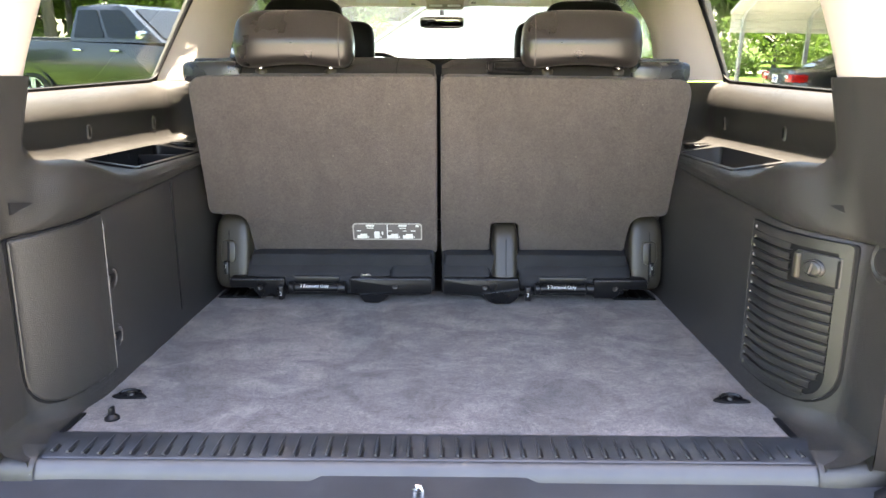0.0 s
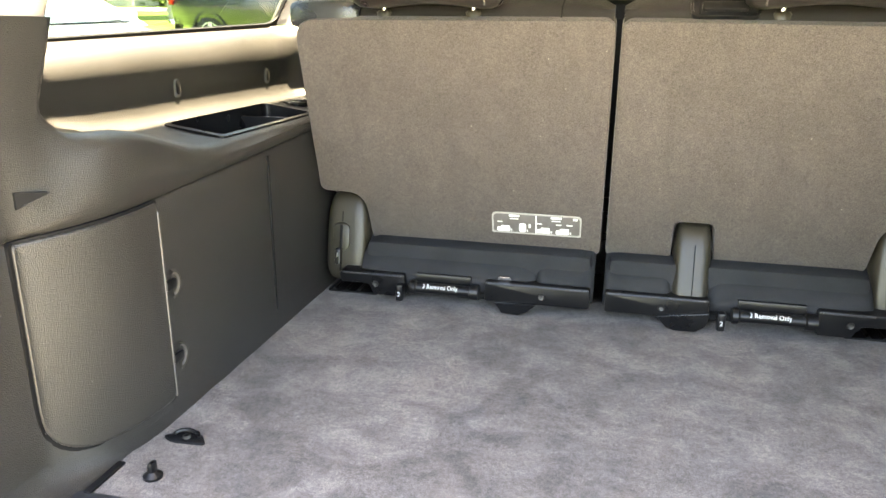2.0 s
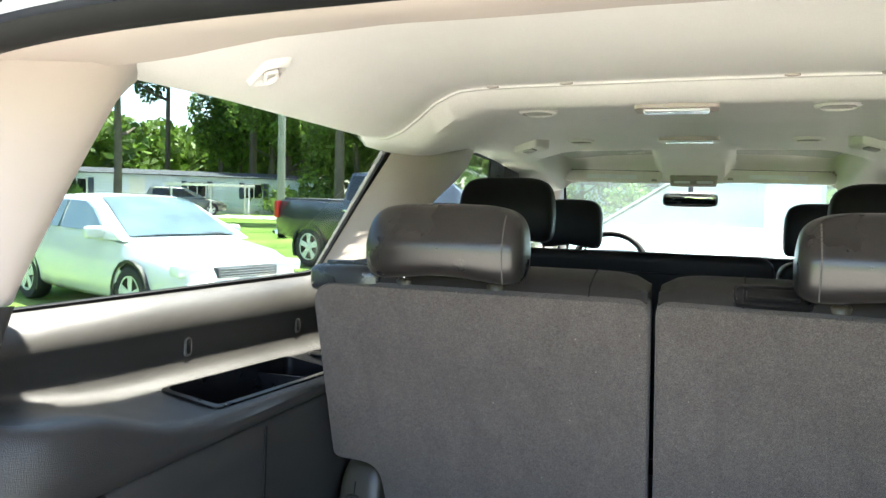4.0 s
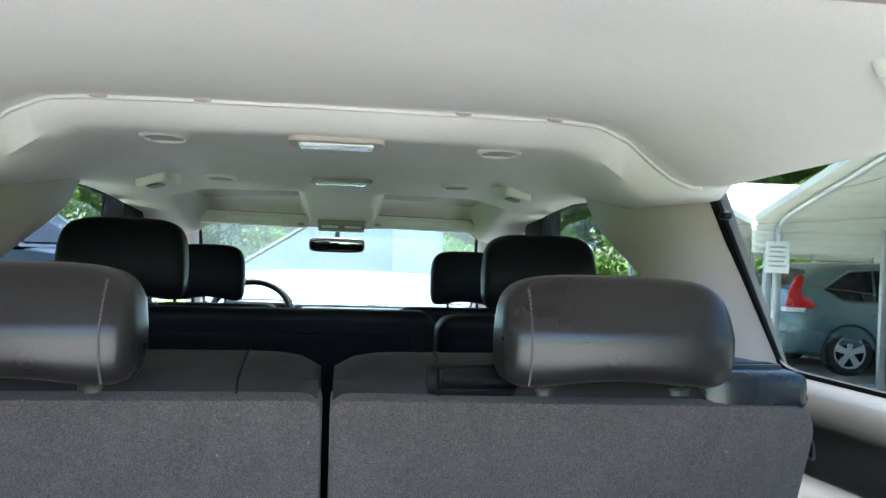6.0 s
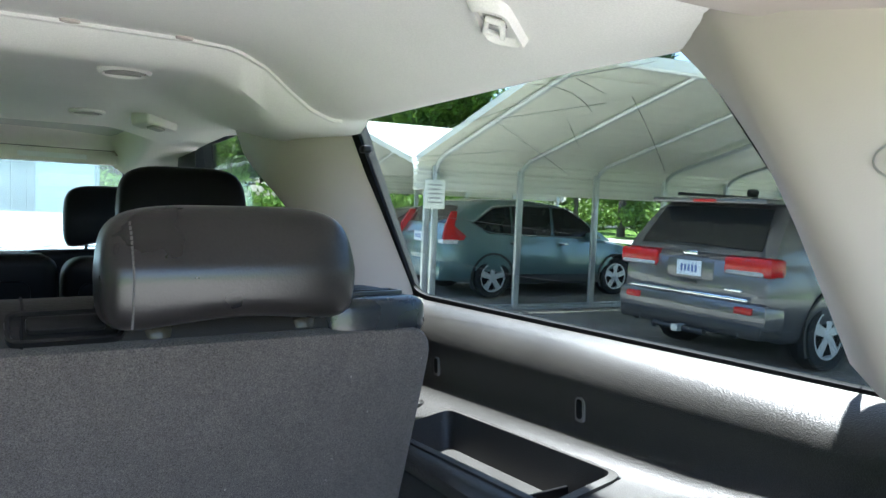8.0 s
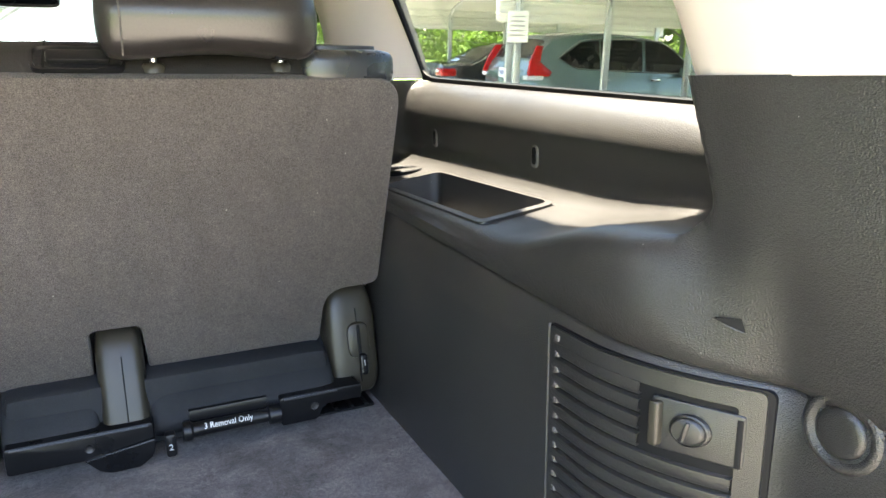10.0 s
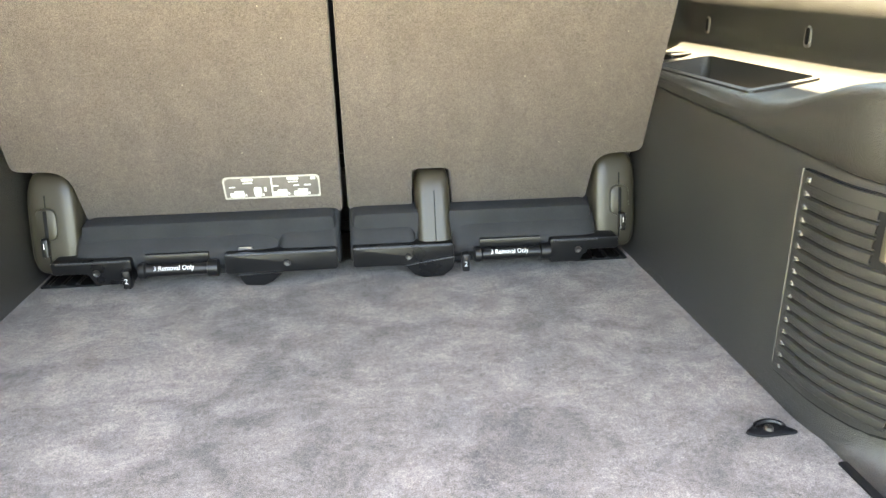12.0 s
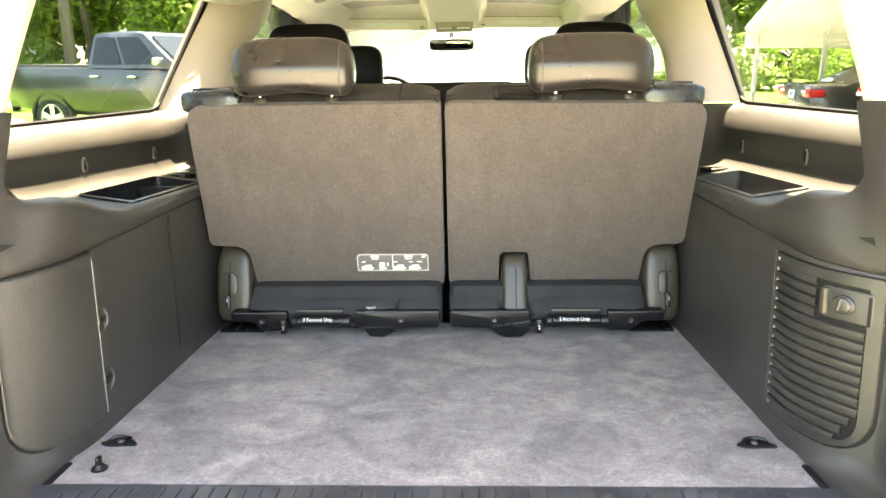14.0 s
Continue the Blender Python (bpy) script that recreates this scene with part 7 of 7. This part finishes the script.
blk(pk, "bed_liner", (-hw * 0.84, Y(0.02), 1.25), (hw * 0.84, Y(0.345), 1.405), TRIMBLK, 0.02)
blk(pk, "rear_bumper", (-hw * 0.95, Y(0) - 0.14, 0.50), (hw * 0.95, Y(0.01), 0.70), CHROME, 0.03)

# ------------------------------------------------------------------ outside: carports
def carport(name, label, ox, oy, span, length, eave, rise, heading, nleg, shared=False):
    """A gabled sheet-metal carport. Local y runs along the ridge, x across, the origin at the left front leg."""
    root = thing(name, (0, 0, 0), label, "carport", in_car=False, m=Matrix.Translation((ox, oy, 0)) @ Matrix.Rotation(-radians(heading), 4, "Z"), group="carports")
    zr = eave + rise
    prof = [(-0.02, eave - 0.42), (-0.02, eave - 0.24), (0.0, eave - 0.10), (0.10, eave + 0.02)]
    for k in range(1, 8):
        prof.append((lerp(0.10, span / 2, k / 7), lerp(eave + 0.02, zr, k / 7)))
    full = prof + [(span - x, z) for x, z in reversed(prof[:-1])]
    for i in range(len(full) - 1):
        a, b = full[i], full[i + 1]
        bm = BM()
        t = Vector((b[0] - a[0], b[1] - a[1]))
        nn = Vector((-t.y, t.x)).normalized()
        rings = []
        for k in range(7):
            u = k / 6 * 1.05 - 0.025
            lift = 0.018 * (1 if k in (1, 2, 4, 5) else 0)
            p = Vector(a) + t * u + nn * (lift + (0.006 if k == 0 else 0.002))
            rings.append([Vector((p.x, -0.25, p.y)), Vector((p.x, length + 0.25, p.y))])
        loft(bm, rings)
        part("roof_sheet", bm, STEELW, root, smooth=30)
    for j in range(nleg):
        y = j * length / (nleg - 1)
        for sx, x0 in ((1, 0.05), (-1, span - 0.05)):
            tx = lambda d: x0 + sx * d
            if not (shared and sx < 0 and j > 0):
                bm = box(BM(), (x0 - 0.03, y - 0.045, 0.0), (x0 + 0.03, y + 0.045, eave - 0.10), 0.006)
                part("leg", bm, GALV, root)
            bm = tube(BM(), [(tx(0), y, eave - 0.34), (tx(0.01), y, eave - 0.20), (tx(0.06), y, eave - 0.09), (tx(0.16), y, eave - 0.015), (tx(0.32), y, lerp(eave, zr, 0.64 / span) - 0.03), (lerp(x0, span / 2, 0.5), y, lerp(eave, zr, 0.5) - 0.04), (span / 2, y, zr - 0.05)], 0.034, 8)
            part("rafter", bm, GALV, root)
            if j == nleg - 1:
                bm = tube(BM(), [(tx(0), y, eave - 0.55), (tx(0.45), y, eave + 0.06)], 0.02, 6)
                part("brace", bm, GALV, root)
    for sx in (0.05, span - 0.05):
        bm = box(BM(), (sx - 0.03, -0.1, 0.004), (sx + 0.03, length + 0.1, 0.05), 0.005)
        part("base_rail", bm, GALV, root)
    for sx in (1, -1):
        x0 = 0.0 if sx > 0 else span
        bm = BM()
        loft(bm, [[Vector((lerp(x0, span / 2, u), -0.28, lerp(eave + 0.0, zr, u) + dz)) for dz in (-0.05, 0.035)] for u in (0.0, 0.5, 1.0)])
        thicken(bm, 0.03)
        part("gable_trim", bm, STEELW, root)
    return root


# the local x axis runs to the right of the heading
cp1 = carport("carport", "white gabled sheet-metal carport with galvanised legs", 5.45, 8.45, 7.0, 6.85, 2.16, 0.86, 97.5, 6)
cp2 = carport("carport", "white gabled sheet-metal carport with galvanised legs", 6.36, 15.45, 6.9, 6.85, 2.14, 0.85, 97.5, 6, True)
sg1 = thing("notice_board", (0, 0, 0), "small white notice fixed to a carport leg", "notice", in_car=False, m=Matrix.Translation((5.43, 8.38, 1.46)) @ Matrix.Rotation(radians(-35), 4, "Z"))
bm = slab(BM(), rounded([(-0.14, 0), (0.14, 0), (0.14, 0.40), (-0.14, 0.40)], 0.02, 4), lambda u, v, w: Vector((u, -0.05 + w, v)), 0.012, 0.003)
part("board", bm, STEELW, sg1)
for k in range(5):
    bm = box(BM(), (-0.10, -0.053, 0.08 + k * 0.06), (0.10 - 0.02 * (k % 2), -0.0505, 0.10 + k * 0.06))
    part("text_bar", bm, LABELGREY, sg1, smooth=0)

# ------------------------------------------------------------------ outside: mobile home, swing frame, pole
SIDING = surface("grey_siding", (0.60, 0.66, 0.72), 0.6, scale=2, var=0.06, stains=0.2, stain_scale=1.5, stain_col=(0.42, 0.42, 0.40))
ROOFM = surface("grey_roof", (0.035, 0.04, 0.05), 0.8, scale=2, var=0.15)
SHUT = surface("dark_shutter", (0.03, 0.045, 0.07), 0.6, scale=5, var=0.15)


def mobile_home(x, y, heading, L, D, H, label):
    h = thing("mobile_home", (0, 0, 0), label, "house", in_car=False, m=Matrix.Translation((x, y, 0)) @ Matrix.Rotation(-radians(heading), 4, "Z"))
    bm = box(BM(), (-D / 2, -L / 2, 0.35), (D / 2, L / 2, H))
    wl = part("wall", bm, SIDING, h, smooth=0)
    me = finish(box(BM(), (D / 2, -L / 2, -0.09), (D / 2 + 0.018, L / 2, 0.09), 0.006), "siding_board", SIDING)
    for k in range(int((H - 0.4) / 0.2)):
        piece("siding_board", me, wl, Matrix.Translation((0, 0, 0.5 + k * 0.2)) @ Matrix.Rotation(0.06, 4, "Y"))
    bm = box(BM(), (-D / 2 - 0.02, -L / 2, 0.0), (D / 2 + 0.02, L / 2, 0.36))
    part("skirt", bm, STEELW, h, smooth=0)
    bm = BM()
    loft(bm, [[Vector((x_, y_, z_)) for x_, z_ in ((-D / 2 - 0.25, H - 0.05), (0, H + 0.28), (D / 2 + 0.25, H - 0.05))] for y_ in (-L / 2 - 0.2, L / 2 + 0.2)])
    thicken(bm, 0.06)
    part("roof", bm, ROOFM, h, smooth=0)
    for k, f in enumerate((0.12, 0.27, 0.44, 0.62, 0.80)):
        yc = lerp(-L / 2, L / 2, f)
        if k == 2:
            bm = box(BM(), (D / 2 + 0.005, yc - 0.45, 0.40), (D / 2 + 0.05, yc + 0.45, 2.1), 0.01)
            part("door", bm, STEELW, h)
            continue
        bm = box(BM(), (D / 2 + 0.005, yc - 0.55, 0.98), (D / 2 + 0.05, yc + 0.55, 1.95), 0.01)
        wd = part("window", bm, STEELW, h)
        for q in (-0.26, 0.26):
            bm = box(BM(), (D / 2 + 0.03, yc + q - 0.23, 1.04), (D / 2 + 0.06, yc + q + 0.23, 1.89))
            part("pane", bm, CARGLASS, wd, smooth=0)
        for q in (-0.75, 0.75):
            bm = box(BM(), (D / 2 + 0.01, yc + q - 0.16, 0.95), (D / 2 + 0.055, yc + q + 0.16, 1.98), 0.01)
            part("shutter", bm, SHUT, wd)
    return h


mobile_home(-33.0, 36.0, 48.0, 19.0, 4.2, 2.35, "pale grey mobile home with dark shutters")
mobile_home(-10.0, 62.0, 75.0, 16.0, 4.5, 3.0, "distant pale house beyond the lane")
sf = thing("lean_to_frame", (0, 0, 0), "white open timber frame shelter on the grass", "shelter", in_car=False, m=Matrix.Translation((-26.5, 33.0, 0)) @ Matrix.Rotation(-radians(48), 4, "Z") @ Matrix.Scale(0.8, 4))
for x in (0, -2.6):
    for y in (-2.6, 0.0, 2.6):
        part("post", box(BM(), (x - 0.06, y - 0.06, 0), (x + 0.06, y + 0.06, 2.1), 0.01), STEELW, sf)
    part("beam", box(BM(), (x - 0.07, -3.0, 2.1), (x + 0.07, 3.0, 2.28), 0.01), STEELW, sf)
for y in (-2.6, 0, 2.6):
    part("cross_beam", box(BM(), (-2.6, y - 0.05, 2.12), (0, y + 0.05, 2.26), 0.01), STEELW, sf)
OLIVE = paint("olive_paint", (0.10, 0.11, 0.09), 0.4)
ov, Y, hw, bs, sg, _ = car("parked_estate_car", "dark olive car parked by the mobile home", "car", Vector((-28.6, 33.4)), 48.0, OLIVE, 4.5, 1.8, 1.6, 1.0,
    [(0.0, 0.86, 0.95, 0.42), (0.02, 0.95, 1.0, 0.3), (0.5, 1.0, 1.0, 0.24), (0.75, 0.99, 0.96, 0.24), (0.97, 0.88, 0.74, 0.30), (1.0, 0.74, 0.62, 0.36)], (0.02, 0.08, 0.5, 0.74, 0.78), 2.65, 0.95, 0.34)
for sx in (-1, 1):
    sg(sx, 0.10, 0.45)
    sg(sx, 0.50, 0.86)
POLEW = surface("weathered_pole", (0.30, 0.27, 0.23), 0.9, scale=5, var=0.25, stretch=(1, 1, 0.1), grain=0.6, grain_scale=40)
pl = thing("utility_pole", (-15.6, 23.4, 0), "weathered wooden utility pole", "utility pole", in_car=False)
part("shaft", tube(BM(), [(-15.6, 23.4, -0.3), (-15.6, 23.4, 4.5), (-15.55, 23.4, 9.5)], [0.16, 0.14, 0.11], 12), POLEW, pl)
wr = part("wire", tube(BM(), [(lerp(-15.6, -60, k / 12), lerp(23.4, 14, k / 12), 8.6 - 1.4 * math.sin(k / 12 * math.pi)) for k in range(13)], 0.012, 5), RUBBER, pl)
part("wire", tube(BM(), [(lerp(-15.6, 30, k / 12), lerp(23.4, 60, k / 12), 8.6 - 1.4 * math.sin(k / 12 * math.pi)) for k in range(13)], 0.012, 5), RUBBER, pl)
# white building ahead with a blue-grey door; its steep slope stands in for glare
hb = thing("metal_building", (0, 0, 0), "white sheet-metal building, blue-grey door, steep slope standing in for glare", "building", in_car=False, m=Matrix.Translation((0, 24.0, 0)))
gab = [(-4.5, 0.0), (-4.4, 0.1), (0.95, 3.6), (3.2, 3.6), (3.2, 0.0)]
bm = BM()
loft(bm, [[Vector((x, y, z)) for x, z in gab] for y in (0.0, 8.0)], closed=True, cap=True)
SHEDW = surface("weathered_white_sheet", (0.40, 0.43, 0.43), 0.5, scale=1.5, var=0.12, stains=0.3, stain_scale=1.2, stain_col=(0.30, 0.31, 0.29))
wl = part("wall", bm, SHEDW, hb, smooth=0)
rib_w = finish(box(BM(), (-0.02, -0.03, 0.0), (0.02, 0.0, 1.0), 0.005), "wall_rib", SHEDW)
for k in range(14):
    x = -3.9 + k * 0.4
    piece("wall_rib", rib_w, wl, Matrix.Translation((x, 0, 0.02)) @ Matrix.Diagonal((1, 1, min(3.5, 0.655 * (x + 4.45)), 1)))
bm = BM()
loft(bm, [[Vector((x, y, z)) for x, z in ((-4.7, 0.05), (0.9, 3.72), (3.4, 3.72))] for y in (-0.3, 8.3)])
thicken(bm, 0.06)
part("roof", bm, STEELW, hb, smooth=0)
dr = part("door", box(BM(), (1.5, -0.06, 0.05), (3.05, -0.005, 2.35), 0.01), SIDING, hb, "blue-grey roll-up door")
for k in range(6):
    part("door_slat", box(BM(), (1.55, -0.075, 0.08 + k * 0.37), (3.00, -0.055, 0.42 + k * 0.37), 0.008), SIDING, dr)

# ------------------------------------------------------------------ outside: trees
def leaf_cloud(seed, centre, rad, n, size, drop=0.0):
    """Leaf blades (two triangles, folded) scattered through a lumpy crown; returns verts and faces."""
    rng = np.random.default_rng(seed)
    lumps = rng.normal(size=(16, 3))
    lumps /= np.linalg.norm(lumps, axis=1)[:, None]
    lumps = lumps * np.array([0.75, 0.75, 0.7]) * rng.uniform(0.35, 1.0, (16, 1))
    lr = rng.uniform(0.22, 0.46, 16)
    which = rng.integers(0, 16, n)
    d = rng.normal(size=(n, 3))
    d /= np.linalg.norm(d, axis=1)[:, None]
    p = lumps[which] + d * (lr[which] * rng.uniform(0.45, 1.0, n) ** 0.6)[:, None]
    p = p * np.array(rad) + np.array(centre)
    a = rng.normal(size=(n, 3)) + np.array([0, 0, -drop])
    a /= np.linalg.norm(a, axis=1)[:, None]
    b = np.cross(a, rng.normal(size=(n, 3)))
    b /= np.linalg.norm(b, axis=1)[:, None]
    s = size * rng.uniform(0.6, 1.4, n)[:, None]
    v = np.stack([p - a * s, p + b * s * 0.45, p + a * s, p - b * s * 0.45], 1).reshape(-1, 3)
    f = np.arange(n * 4).reshape(-1, 4)
    return v, f


def leaf_mesh(name, v, f, mat):
    me = bpy.data.meshes.new(name)
    me.from_pydata(v.tolist(), [], f.tolist())
    me.materials.append(mat)
    return me


def tree_kind(seed, H, crown_r, mat, base, leaves, size, lean=0.0):
    """Meshes of a tree: trunk with limbs, crown."""
    rng = random.Random(seed)
    bm = BM()
    tube(bm, [(0, 0, -0.3), (0.05, 0, H * 0.2), (0.1 * lean, 0.08, H * 0.5), (0.2 * lean, 0.0, H * 0.85)], [H * 0.014, H * 0.011, H * 0.008, H * 0.003], 10)
    for k in range(11):
        a, z = rng.uniform(0, math.tau), H * rng.uniform(base * 0.8, 0.8)
        l = crown_r * rng.uniform(0.5, 0.95)
        p0 = Vector((0.05, 0, z))
        p2 = p0 + Vector((math.cos(a) * l, math.sin(a) * l, l * rng.uniform(0.2, 0.7)))
        tube(bm, [p0, p0.lerp(p2, 0.5) + Vector((0, 0, -0.05 * l)), p2], [H * 0.007, H * 0.005, H * 0.002], 6)
    tm = finish(bm, "trunk", BARK)
    v, f = leaf_cloud(seed, (0, 0, H * (base + 1) / 2), (crown_r, crown_r, H * (1 - base) / 2), leaves, size)
    return tm, leaf_mesh("crown", v, f, mat)


KINDS = [tree_kind(11, 17, 3.6, LEAF_D, 0.30, 16000, 0.21), tree_kind(12, 12, 3.9, LEAF_M, 0.18, 16000, 0.18), tree_kind(13, 8, 3.2, LEAF_Y, 0.12, 12000, 0.15), tree_kind(14, 20, 3.4, LEAF_D, 0.42, 14000, 0.22), tree_kind(15, 14, 4.2, LEAF_M, 0.25, 17000, 0.20)]
LBL = ["tall dark green pine-like tree with a bare lower trunk", "full mid-green broadleaf tree", "small bright yellow-green broadleaf tree", "tall slender dark tree with a high crown", "spreading mid-green tree in full leaf"]


def tree(kind, x, y, s=1.0, rot=0.0):
    t = thing("tree", (0, 0, 0), LBL[kind], "tree", group="trees round the yard", in_car=False, m=Matrix.Translation((x, y, 0)) @ Matrix.Rotation(rot, 4, "Z") @ Matrix.Scale(s, 4))
    for nm, me in zip(("trunk", "crown"), KINDS[kind]):
        ob = new(nm, me)
        ob.parent = t
    return t


rng = random.Random(5)
SPOTS = [(1, -37, 50), (3, -33, 46), (2, -24, 42), (4, -19, 44), (1, -15, 39), (1, -20, 38), (4, -28, 43), (0, -12, 45), (4, -24, 49), (3, -34, 50), (1, -40, 28), (2, -44, 36), (4, -47, 25), (0, -50, 33), (1, -9, 52), (4, -4, 58), (2, -14, 33), (3, -17.5, 31.5), (1, -36, 22), (4, -42, 16), (2, -6, 44), (0, -28.4, 28.1), (3, -38.2, 48.9), (3, -41.0, 46.0), (4, -33.5, 52.0),
         (4, 1, 55), (1, 9, 60), (2, 13, 52), (0, 17, 58), (1, 22, 50), (4, 28, 44), (2, 26, 36), (1, 34, 36), (4, 36, 26), (3, 32, 30), (1, 38, 16), (4, 34, 8), (2, 30, 20), (1, 40, 2), (4, 36, -8), (0, 44, 10), (3, 20, 64), (1, 30, 55)]
for k, x, y in SPOTS:
    tree(k, x, y, rng.uniform(0.85, 1.2), rng.uniform(0, 6.28))
# far woods all round
vs, fs = [], []
cnt = 0
nr = np.random.default_rng(3)
for k in range(95):
    a = -100 + 200 * k / 94 + nr.uniform(-1, 1)
    d = nr.uniform(62, 92)
    gap = -49 < a < -38
    v, f = leaf_cloud(100 + k, (d * math.sin(radians(a)), d * math.cos(radians(a)), 4.5 if gap else 7.5), (6.5, 6.5, nr.uniform(7, 10) * (0.65 if gap else 1)), 1500, 0.55)
    vs.append(v)
    fs.append(f + cnt)
    cnt += len(v)
wood = new("far_woods", leaf_mesh("far_woods", np.concatenate(vs), np.concatenate(fs), LEAF_M))
tagged(wood, "distant belt of mixed green woodland", "woods", kind="stuff")
# low shrubs at the edge of the grass
vs, fs, cnt = [], [], 0
for k in range(34):
    a = -62 + 130 * k / 33 + nr.uniform(-1.5, 1.5)
    d = nr.uniform(38, 56)
    v, f = leaf_cloud(300 + k, (d * math.sin(radians(a)), d * math.cos(radians(a)), 1.2), (2.6, 2.6, 1.7), 1300, 0.16)
    vs.append(v)
    fs.append(f + cnt)
    cnt += len(v)
sh = new("undergrowth", leaf_mesh("undergrowth", np.concatenate(vs), np.concatenate(fs), LEAF_Y))
tagged(sh, "bright green undergrowth at the wood's edge", "undergrowth", kind="stuff")
